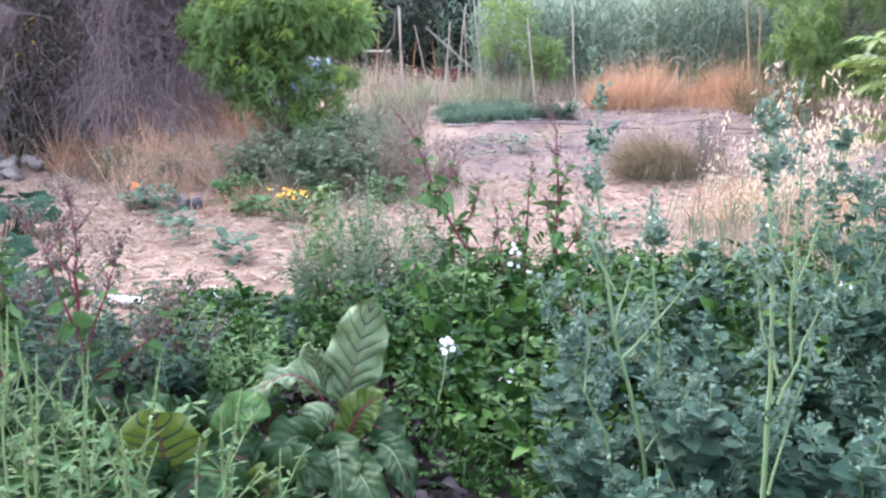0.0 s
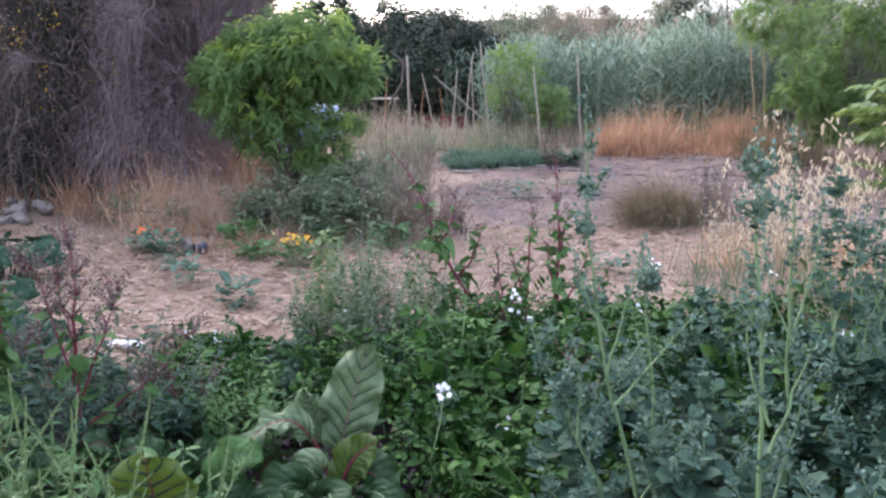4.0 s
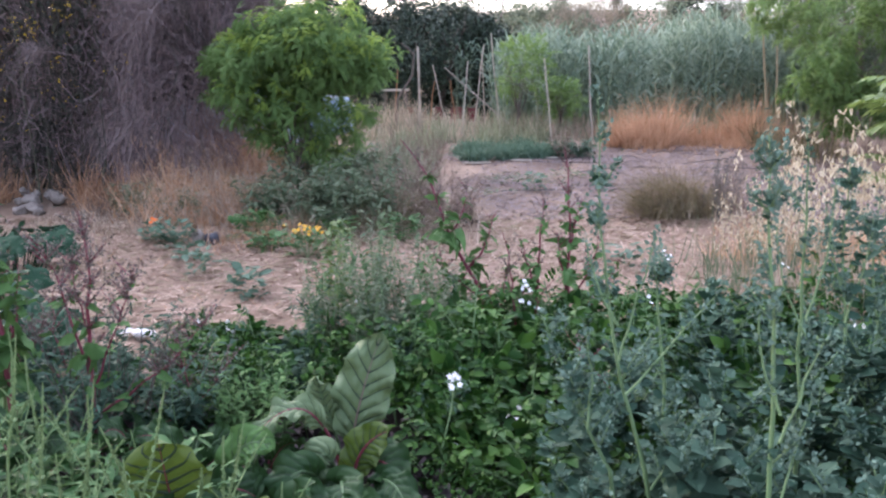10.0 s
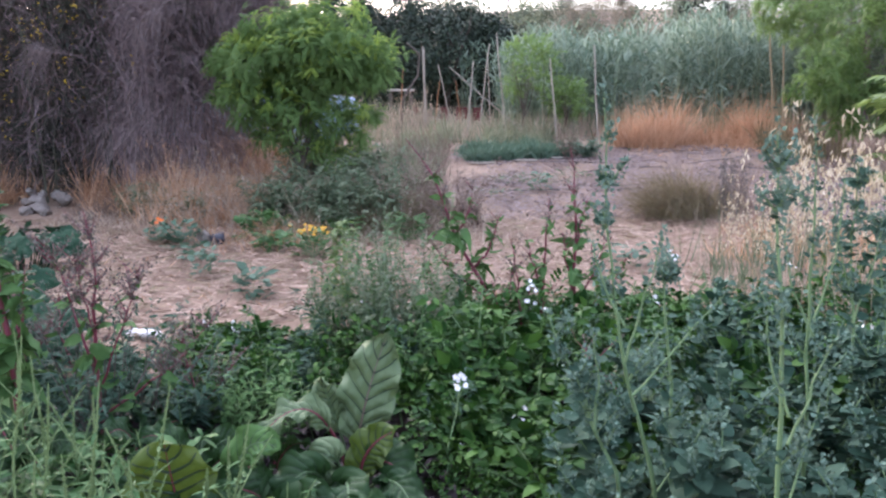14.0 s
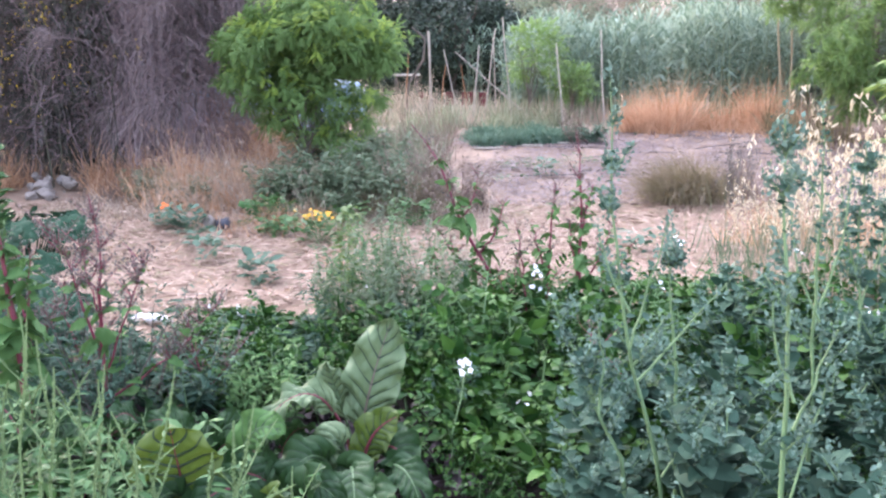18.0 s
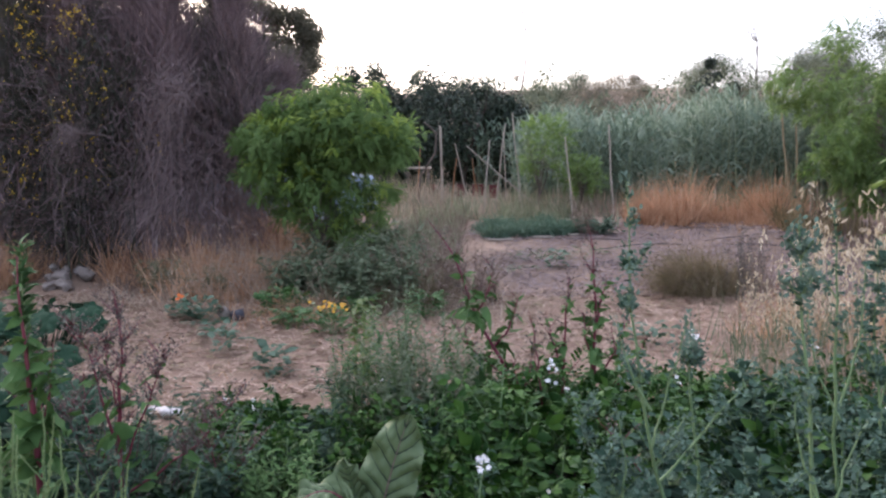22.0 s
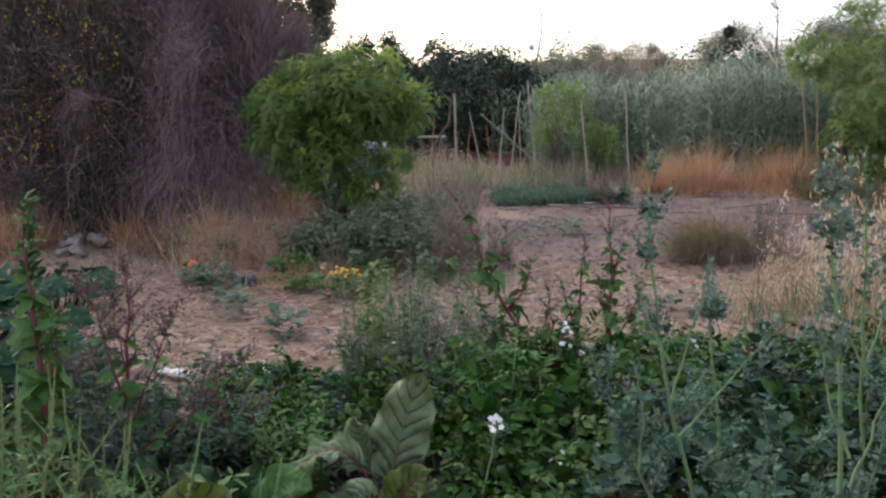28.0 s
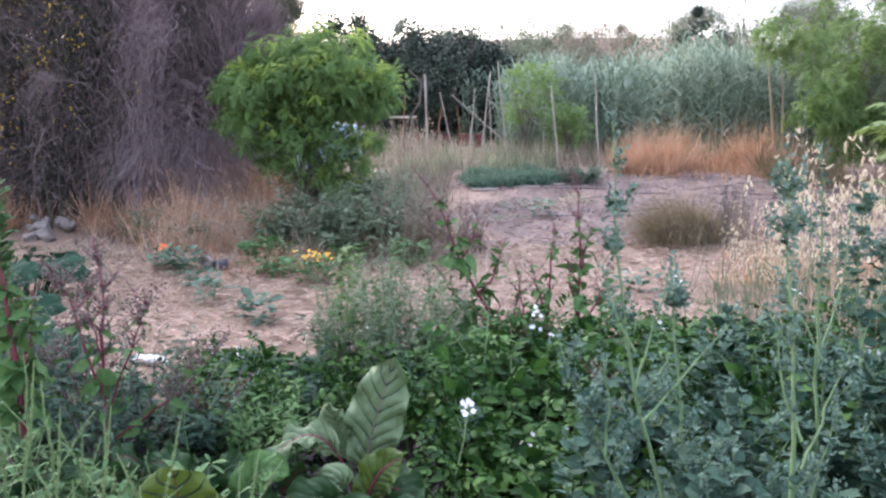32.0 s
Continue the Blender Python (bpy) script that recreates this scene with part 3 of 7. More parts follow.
def straw(n, xs, ys, lo, hi, name, label, mat, w=0.004, lift=0.012):
    x, y = rng.uniform(*xs, n), rng.uniform(*ys, n)
    k = (y < 8.6) | (x > 0.1 + 0.25 * np.sin(y * 3) + rng.normal(size=n) * 0.15)
    k &= rng.random(len(x)) < 0.68 + 0.32 * np.sin(x * 2.3 + 1.7 * np.sin(y * 1.9)) * np.sin(y * 3.1 + 1.3 * np.sin(x * 2.7)) + 0.2 * np.sin(x * 9 + y * 5) * np.sin(y * 11 - x * 4)
    x, y = x[k], y[k]
    n = len(x)
    a = rng.uniform(0, 2 * np.pi, n)
    d = np.stack([np.cos(a), np.sin(a), rng.normal(size=n) * 0.12], 1)
    p = np.stack([x, y, ground_z(x, y) + lift * (0.5 + rng.random(n))], 1)
    P = arcs(p, d, rng.uniform(lo, hi, n), 0.0, 3, 0.1)
    up = np.tile(np.array([0, 0, 1.0]), (n, 1, 1)) + rng.normal(size=(n, 1, 3)) * 0.3
    V, T = strips(P, rng.uniform(w * 0.6, w * 1.4, n), up)
    return tagged(link_mesh(name, V, T, mat), label, "straw mulch", kind="stuff")


straw(62000, (-5.5, 3.6), (4.0, 8.8), 0.04, 0.17, "straw_mulch", "loose pale straw mulch lying over the garden soil", M["straw"], 0.0052)
straw(90000, (-0.5, 6.0), (8.4, 13.0), 0.03, 0.1, "path_straw", "pale chopped straw over the far path", M["straw_pale"], 0.005)
straw(9000, (-5.5, 3.6), (4.2, 8.6), 0.04, 0.16, "brown_straw", "brown weathered straw among the pale mulch", M["tuft"], 0.006, 0.02)
straw(9000, (-5.0, 3.4), (4.2, 8.8), 0.06, 0.2, "long_straw", "long pale straw stalks on the mulch", M["straw"], 0.0048, 0.03)

# moist soil sheet of the planted bed; shade under the plants is in its colour
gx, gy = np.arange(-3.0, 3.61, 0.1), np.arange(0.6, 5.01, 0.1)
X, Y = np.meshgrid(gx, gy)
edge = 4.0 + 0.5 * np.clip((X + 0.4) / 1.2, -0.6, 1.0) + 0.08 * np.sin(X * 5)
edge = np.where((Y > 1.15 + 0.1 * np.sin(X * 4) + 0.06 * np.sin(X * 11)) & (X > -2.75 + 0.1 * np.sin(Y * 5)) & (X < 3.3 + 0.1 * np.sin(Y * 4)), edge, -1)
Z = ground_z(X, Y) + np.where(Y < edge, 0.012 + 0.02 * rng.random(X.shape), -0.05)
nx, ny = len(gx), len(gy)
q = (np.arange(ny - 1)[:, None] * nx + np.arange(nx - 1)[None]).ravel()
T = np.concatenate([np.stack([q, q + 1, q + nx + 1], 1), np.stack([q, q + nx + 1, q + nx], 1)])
soil = rough_mat("moist_shaded_soil", [(0.15, (0.016, 0.012, 0.010)), (0.5, (0.03, 0.023, 0.018)), (0.85, (0.058, 0.043, 0.033))], 6, 0.95, 0.8)
tagged(link_mesh("soil", np.stack([X, Y, Z], -1).reshape(-1, 3), T, soil), "moist soil of the planted bed, coloured dark for the shade between plants", "soil", kind="structure")

# ---- far distance ----
UPZ = np.array([0, 0, 1.0])
SIMPLE = blade([0.05, 0.3, 0.22, 0.02], 0.2, 0.3)
LANCE = blade([0.03, 0.13, 0.12, 0.01], 0.35, 0.3)
FAR_LEAF = (np.array([(0, 0, 0), (-0.27, 0.45, 0.09), (0.27, 0.45, 0.09), (0, 1, -0.12)], float), np.array([(0, 3, 1), (0, 2, 3)]))


def leaf_cloud(pts, nrm, tmpl, size, jit=0.8, hang=0.0):
    d = unit(np.cross(nrm, rng.normal(size=nrm.shape)) + nrm * 0.3 - UPZ * hang)
    return scatter(tmpl, pts, frames(d, unit(nrm + rng.normal(size=nrm.shape) * jit + UPZ * 0.3)), size)


def far_tree(name, x, y, h, w, leaves, mat, label, seed, size=0.16, lumps=26, flat=0.7, open_crown=False):
    t = thing(name, place(x, y), label, "tree")
    wood, tips = limbs((0, 0, -0.1), h * 0.75, w * 0.5, 6, 0.03 * h, seed)
    link_mesh("trunk", *wood, M["bark"], t)
    leaves, size = int(leaves * 1.6), size * 0.75
    p, n = clumps(leaves, (0, 0, h * 0.58), (w * 0.5, w * 0.5, h * 0.36), lumps, w * (0.13 if open_crown else 0.2), 0.8, -0.95)
    link_mesh("crown", *leaf_cloud(p, n, FAR_LEAF, rng.uniform(0.6, 1.3, leaves) * size), mat, t)
    return t


hb = thing("dark_bush", place(-0.6, 19.5), "dense dark green evergreen bush behind the garden", "bush")
p1, n1 = clumps(34000, (-0.2, 0, 1.3), (1.9, 1.3, 1.45), 90, 0.5, 0.9, -0.8)
p2, n2 = clumps(11000, (1.35, 0.3, 1.15), (0.9, 0.8, 1.3), 30, 0.4, 0.9, -0.9)
p3, n3 = clumps(11000, (-2.1, 0.3, 1.6), (1.2, 0.9, 1.5), 30, 0.42, 0.9, -0.9)
link_mesh("crown", *leaf_cloud(np.concatenate([p1, p2, p3]), np.concatenate([n1, n2, n3]), FAR_LEAF, rng.uniform(0.05, 0.11, 56000)), M["hedge"], hb)
link_mesh("trunk", *limbs((0, 0, -0.1), 2.4, 1.4, 8, 0.09, 3)[0], M["bark"], hb)

FAR = [
    ("tree", -6.6, 33, 4.2, 3.0, 2600, "far", "distant olive-green tree on the skyline", 0.2, False),
    ("tree", -2.1, 30, 4.9, 1.6, 900, "far", "thin distant tree with an open crown on the skyline", 0.17, True),
    ("tree", -0.5, 28, 4.2, 2.3, 2600, "far", "distant round green tree on the skyline", 0.18, False),
    ("tree", 1.6, 31, 5.0, 1.2, 500, "far_brown", "half-bare distant tree with reddish twigs", 0.15, True),
    ("tree", 2.8, 30, 4.4, 3.2, 3800, "far", "distant grey-green tree behind the reeds", 0.2, False),
    ("tree", 5.2, 31, 4.8, 2.2, 2600, "far_brown", "distant brownish tree behind the reeds", 0.2, False),
    ("tree", 4.2, 28, 3.8, 3.0, 3200, "far_brown", "distant brownish shrubby tree behind the reeds", 0.2, False),
    ("tree", 8.3, 30, 4.9, 3.2, 3600, "far", "distant green tree behind the reeds", 0.2, False),
    ("tree", 7.5, 27, 4.7, 1.7, 1100, "hedge", "dark open-crowned distant tree", 0.25, True),
    ("tree", 12.0, 31, 5.0, 4.0, 3800, "far", "distant green tree on the skyline", 0.22, False),
    ("tree", 16.5, 33, 5.4, 4.5, 3800, "far", "distant green tree on the skyline", 0.22, False),
    ("tree", -10.5, 31, 4.8, 5.0, 3800, "far", "distant green tree on the skyline", 0.22, False),
    ("tree", -15.5, 30, 5.5, 5.5, 3800, "far", "distant green tree on the skyline", 0.22, False),
]
for i, (nm, x, y, h, w, k, mt, lb, sz, op) in enumerate(FAR):
    far_tree(nm, x, y, h * 0.93, w, int(k * 6), M[mt], lb, 30 + i, sz * 0.36, 14 if op else 30, open_crown=op)

# tree behind the broom, with leaves in dark hanging clumps
bt = thing("tree", place(-4.05, 14.5), "dark brownish-green tree with clumped foliage behind the dead broom", "tree")
link_mesh("trunk", *limbs((0, 0, -0.1), 3.6, 1.3, 8, 0.1, 61)[0], M["bark"], bt)
ps, ns = [], []
for cx, cz, r in ((-0.75, 3.45, 0.42), (-0.3, 3.62, 0.4), (0.15, 3.7, 0.34), (0.5, 3.55, 0.36), (0.85, 3.45, 0.3), (1.05, 3.2, 0.28), (0.3, 3.15, 0.42), (0.75, 3.0, 0.34), (-0.2, 3.0, 0.5), (1.0, 2.75, 0.3), (0.5, 2.6, 0.4), (0.0, 2.4, 0.5), (0.85, 2.3, 0.34), (-0.8, 2.7, 0.6), (-1.4, 3.1, 0.6), (-2.0, 2.8, 0.6), (-1.4, 2.2, 0.7), (0.4, 1.9, 0.5), (-0.5, 1.6, 0.7)):
    for q in range(3):
        p, n = balls(750, (cx + rng.normal() * 0.12, rng.normal() * 0.35, cz + rng.normal() * 0.08), (r * 0.8, r * 0.8, r * 0.75), 0.9)
        ps.append(p), ns.append(n)
p, n = np.concatenate(ps), np.concatenate(ns)
link_mesh("crown", *leaf_cloud(p, n, FAR_LEAF, rng.uniform(0.03, 0.075, len(p)), hang=0.8), M["broom_tree"], bt)
far_tree("tree", -2.5, 21, 2.95, 2.8, 14000, M["hedge"], "dark green tree beside the evergreen bush", 65, 0.1, 34)
far_tree("tree", -8.5, 17, 4.2, 4.5, 9200, M["far"], "grey-green tree rising behind the dead broom", 62, 0.1, 30)

# bare thin trees on the skyline
def bare_tree(x, y, h, lean, seed, label):
    t = thing("bare_tree", place(x, y), label, "tree", "bare trees on the skyline")
    g = np.random.default_rng(seed)
    k = np.linspace(0, 1, 12)[:, None]
    P = k * np.array([lean, 0, h]) + np.cumsum(g.normal(size=(12, 3)) * (0.07, 0.05, 0), 0)
    link_mesh("trunk", *tube(P, np.linspace(0.06, 0.01, 12), 6), M["bare_wood"], t)
    for i in range(8):
        u = g.uniform(0.5, 0.96)
        a = g.uniform(0, 6.28)
        q = arcs(P[int(u * 11)][None], np.array([[math.cos(a), math.sin(a) * 0.5, g.uniform(0.5, 1.6)]]), h * g.uniform(0.1, 0.3) * (1.4 - u), g.uniform(-0.5, 0.25), 7, 0.3)[0]
        b = link_mesh("branch", *tube(q, np.linspace(0.02, 0.005, 7), 4), M["bare_wood"], t)
        tw = arcs(np.repeat(q[2:], 2, 0), g.normal(size=(10, 3)) * (0.8, 0.8, 0.4) + UPZ * 0.8, g.uniform(0.12, 0.5, 10), 0.1, 5, 0.25)
        link_mesh("twig_mass", *strips(tw, np.full(10, 0.009)), M["bare_wood"], b)
    return t


bare_tree(1.2, 30, 6.6, 0.1, 3, "tall bare thin tree on the skyline")
bare_tree(10.0, 30, 6.0, -0.2, 5, "bare twiggy tree on the skyline")
bare_tree(-4.7, 30, 5.0, 0.15, 9, "leafless dead tree on the skyline")

# scrub that closes the garden at the back
n = 48000
x, y = rng.uniform(-22, 24, n), rng.uniform(22, 27, n)
z = ground_z(x, y) + rng.random(n) ** 0.7 * (2.7 + 0.4 * np.sin(x * 1.3) + 0.3 * np.sin(x * 3.7 + 1) + 0.25 * np.sin(x * 7.9))
nn = unit(rng.normal(size=(n, 3)) + np.array([0, -1, 0.6]))
tagged(link_mesh("scrub", *leaf_cloud(np.stack([x, y, z], 1), nn, FAR_LEAF, rng.uniform(0.08, 0.16, n)), M["far"]), "grey-green scrub along the far edge of the garden", "scrub", kind="stuff")

# ---- reeds ----
n = 820
x = np.concatenate([rng.uniform(0.75, 9.5, n), rng.uniform(-0.2, 12, 420)])
y = np.concatenate([15.2 + rng.random(n) ** 1.3 * 2.6, rng.uniform(17, 19.5, 420)])
y = y + 0.8 * np.clip(1.6 - x, 0, 2)
h = (1.72 + 0.22 * np.sin(x * 1.1 + 0.5) + 0.42 * np.exp(-((x - 4.4) / 1.2) ** 2) + 0.12 * np.sin(x * 4.7) + rng.normal(size=len(x)) * 0.16) * np.clip(0.85 + 0.05 * x, 0.8, 1.0)
p = np.stack([x, y, ground_z(x, y)], 1)
culm = arcs(p, np.stack([rng.normal(size=len(x)) * 0.08, rng.normal(size=len(x)) * 0.07 - 0.03, np.ones(len(x))], 1), h, 0.02, 4, 0.05)
V1, T1 = strips(culm, np.full(len(x), 0.018))
L = 18
tt = 0.22 + 0.78 * (np.arange(L)[None] + rng.random((len(x), L))) / L
base = p[:, None] + (culm[:, -1] - p)[:, None] * tt[..., None]
# leaves stand in two ranks along each cane, rise and then arch over
rank = rng.uniform(0, 2 * np.pi, (len(x), 1)) + np.pi * (np.arange(L)[None] % 2) + rng.normal(size=tt.shape) * 0.4
d = np.stack([np.cos(rank), np.sin(rank), rng.uniform(0.9, 2.4, tt.shape) + 1.2 * (tt > 0.85)], -1).reshape(-1, 3)
lv = arcs(base.reshape(-1, 3), d, rng.uniform(0.3, 0.62, tt.size), rng.uniform(0.35, 1.2, tt.size), 6, 0.05)
V2, T2 = strips(lv, rng.uniform(0.013, 0.026, tt.size))
reeds = tagged(link_mesh("reed_bed", V2, T2, M["reed"]), "tall dense stand of grey-green giant reeds", "reeds", kind="stuff")
tagged(link_mesh("reed_stand", V1, T1, M["reed_culm"]), "upright pale green canes of the giant reeds", "reeds", kind="stuff")
n = 60
x, y = rng.uniform(3.5, 7.5, n), rng.uniform(14.9, 15.3, n)
P = arcs(np.stack([x, y, ground_z(x, y)], 1), np.stack([rng.normal(size=n) * 0.15, rng.normal(size=n) * 0.1 - 0.1, np.ones(n)], 1), rng.uniform(0.6, 1.3, n), 0.15, 5, 0.1)
tagged(link_mesh("dry_reed_bed", *strips(P, np.full(n, 0.011)), M["reed_dry"]), "dry straw-coloured reed stems at the edge of the reed bed", "reeds", kind="stuff")


# ---- stakes ----
def stake(foot, top, r, mat, label):
    x, y, _ = foot
    t = thing("stake", place(x, y), label, "garden stake", "stakes in the far bed")
    o = np.array(t.location)
    d = np.array(top) - np.array(foot)
    g = float(ground_z(x, y)) - 0.05
    s = np.array(foot) + d * ((g - foot[2]) / d[2]) if abs(d[2]) > 0.05 and foot[2] > g else np.array(foot)
    if np.linalg.norm(s[:2] - np.array([x, y])) > 0.6:
        s = np.array(foot)
    e = np.array(top)
    pts = [s + (e - s) * k + rng.normal(size=3) * (0.006 if 0 < k < 1 else 0) - o for k in (0, 0.25, 0.5, 0.75, 1)]
    rr = [r, r * 0.97, r * 0.92, r * 0.85, r * 0.75]
    link_mesh("cane", *tube(pts, rr, 6), mat, t)
    for k in (0.2, 0.42, 0.63, 0.83):
        c = s + (e - s) * k - o
        u = unit(e - s) * 0.008
        link_mesh("node", *tube([c - u, c, c + u], [r * 0.95, r * 1.2, r * 0.9], 6), mat, t)


C, RU = M["cane"], M["cane_rust"]
STAKES = [((-0.72, 15.0, 0.74), (-0.76, 15.0, 2.07), 0.02, C), ((-0.75, 14.9, 0.78), (-0.73, 14.9, 2.04), 0.012, C), ((-0.32, 15.0, 0.97), (-0.49, 15.0, 1.75), 0.013, C),
          ((-0.54, 15.2, 0.87), (-0.46, 15.2, 1.48), 0.012, RU), ((-0.13, 15.5, 1.04), (-0.18, 15.5, 1.48), 0.012, RU), ((0.75, 14.3, 0.79), (-0.27, 14.3, 1.69), 0.014, C),
          ((0.05, 14.0, 0.81), (0.13, 14.0, 1.78), 0.014, C), ((0.24, 14.4, 0.71), (0.41, 14.4, 2.07), 0.014, C), ((0.41, 14.6, 1.06), (0.38, 14.6, 1.93), 0.012, C),
          ((0.65, 14.4, 0.93), (0.53, 14.4, 2.25), 0.014, C), ((1.43, 13.0, 0.5), (1.3, 13.0, 1.78), 0.013, C), ((2.1, 13.2, 0.5), (2.0, 13.2, 1.98), 0.015, C),
          ((-1.19, 15.5, 1.16), (-1.15, 15.5, 1.7), 0.014, RU), ((5.33, 14.7, 1.1), (5.21, 14.7, 2.23), 0.022, M["reed_dry"]), ((5.51, 14.7, 1.14), (5.46, 14.7, 2.0), 0.02, M["reed_dry"])]
for f, tp, r, m in STAKES:
    lean = abs(f[0] - tp[0]) / max(0.1, tp[2] - f[2])
    lb = "rusty brown cane stake standing in the dry grass" if m is RU else "leaning weathered cane pole among the stakes" if lean > 0.5 else "dry yellow reed cane standing before the reeds" if m is M["reed_dry"] else "weathered pale cane stake standing in the far bed"
    stake(f, tp, r, m, lb)
br = thing("crooked_branch", place(-1.2, 15.0), "crooked bare grey branch stuck in the ground as a stake", "branch")
o = np.array(br.location)
pts = np.array([(-1.2, 15, 0.4), (-1.12, 15.0, 1.16), (-0.99, 15.0, 1.36), (-0.85, 15.0, 1.57), (-0.82, 15.0, 1.93), (-0.93, 15, 2.04), (-1.05, 15.0, 2.14)]) - o
link_mesh("limb", *tube(pts, [0.026, 0.024, 0.022, 0.022, 0.02, 0.017, 0.012], 7), M["bark"], br)
link_mesh("twig", *tube([pts[4], pts[4] + (0.05, 0, 0.12), pts[4] + (0.03, 0, 0.22)], [0.012, 0.009, 0.004], 5), M["bark"], br)


def box(bm, c, s, bevel=0.0):
    """A box with rounded edges added to a bmesh."""
    r = bmesh.ops.create_cube(bm, size=1, matrix=Matrix.Translation(c) @ Matrix.Diagonal((*s, 1)))
    if bevel:
        e = {k for v in r["verts"] for k in v.link_edges}
        bmesh.ops.bevel(bm, geom=list(e), offset=bevel, segments=2, affect="EDGES", profile=0.6)


# white plastic table behind the stakes
tb = thing("garden_table", place(-1.25, 16.2), "pale-topped garden table in the tall grass", "table")
bm = bmesh.new()
box(bm, (0, 0, 0.84), (0.5, 0.5, 0.045), 0.02)
part("tabletop", bm, M["cane"], tb)
for sx in (-0.2, 0.2):
    for sy in (-0.2, 0.2):
        bm = bmesh.new()
        bmesh.ops.create_cone(bm, cap_ends=True, segments=10, radius1=0.012, radius2=0.016, depth=0.82, matrix=Matrix.Translation((sx, sy, 0.41)))
        part("leg", bm, M["bark"], tb, "weathered dark leg", smooth=True)
# small red crates under the dark bush
for x, y, w in ((-0.42, 15.9, 0.12), (-0.08, 16.2, 0.2), (0.22, 15.9, 0.14), (-0.95, 15.8, 0.1)):
    cr = thing("crate", place(x, y, 0.28), "small dull red crate in the dry grass", "crate", "red crates in the grass")
    bm = bmesh.new()
    box(bm, (0, 0, 0.0), (w, w, 0.03), 0.005)
    part("base", bm, M["red"], cr)
    for k in range(4):
        bm = bmesh.new()
        a = k * math.pi / 2
        box(bm, (math.cos(a) * w / 2, math.sin(a) * w / 2, 0.12), (0.015 if k % 2 == 0 else w, 0.015 if k % 2 else w, 0.24), 0.004)
        part("side", bm, M["red"], cr)


# ---- parked car behind the tree ----
def parked_car(x, y, rz):
    c = thing("car", place(x, y), "grey-blue small parked car half hidden behind the tree", "car", rz=rz)
    prof = [(-1.85, 0.35), (-1.88, 0.62), (-1.75, 0.85), (-0.95, 0.95), (-0.35, 1.38), (0.95, 1.42), (1.55, 1.0), (1.85, 0.92), (1.9, 0.45), (1.8, 0.3), (-1.7, 0.3)]
    bm = bmesh.new()
    rows = []
    for sx, k in ((-0.80, 0.94), (-0.72, 1.0), (0.72, 1.0), (0.80, 0.94)):
        rows.append([bm.verts.new((sx * (0.86 if pz > 1.0 else 1.0), py * k, 0.3 + (pz - 0.3) * (0.97 if k < 1 else 1))) for py, pz in prof])
    for r0, r1 in zip(rows, rows[1:]):
        for i in range(len(prof)):
            j = (i + 1) % len(prof)
            bm.faces.new((r0[i], r0[j], r1[j], r1[i]))
    bm.faces.new(rows[0][::-1]), bm.faces.new(rows[-1])
    bmesh.ops.recalc_face_normals(bm, faces=bm.faces)
    part("body", bm, M["paint"], c)
    for nm, pts in (("windscreen", [(-0.58, -0.965, 0.975), (0.58, -0.965, 0.975), (0.55, -0.39, 1.355), (-0.55, -0.39, 1.355)]), ("rear_window", [(0.55, 1.0, 1.39), (-0.55, 1.0, 1.39), (-0.58, 1.5, 1.05), (0.58, 1.5, 1.05)])):
        bm = bmesh.new()
        nrm = Vector((0, -0.5, 0.8) if nm == "windscreen" else (0, 0.6, 0.7)) * 0.012
        bm.faces.new([bm.verts.new(Vector(v) + nrm) for v in pts])
        bmesh.ops.solidify(bm, geom=bm.faces[:], thickness=0.006)
        part(nm, bm, M["glass"], c, "dark reflecting glass")
    for sx in (-0.74, 0.74):
        for sy in (-1.2, 1.2):
            bm = bmesh.new()
            bmesh.ops.create_cone(bm, cap_ends=True, segments=24, radius1=0.3, radius2=0.3, depth=0.2, matrix=pose(sx, sy, 0.3, 0, 90, 0))
            w = part("wheel", bm, M["rubber"], c, "black rubber tyre", True)
            bm = bmesh.new()
            bmesh.ops.create_cone(bm, cap_ends=True, segments=16, radius1=0.17, radius2=0.15, depth=0.21, matrix=pose(sx, sy, 0.3, 0, 90, 0))
            part("rim", bm, M["paint"], w)
    for sx in (-0.55, 0.55):
        bm = bmesh.new()
        bmesh.ops.create_icosphere(bm, subdivisions=2, radius=0.13, matrix=pose(sx, -1.83, 0.68) @ Matrix.Diagonal((1.2, 0.35, 0.7, 1)))
        part("headlight", bm, M["plastic"], c, "clear headlight", True)


parked_car(-3.5, 12.3, radians(90))


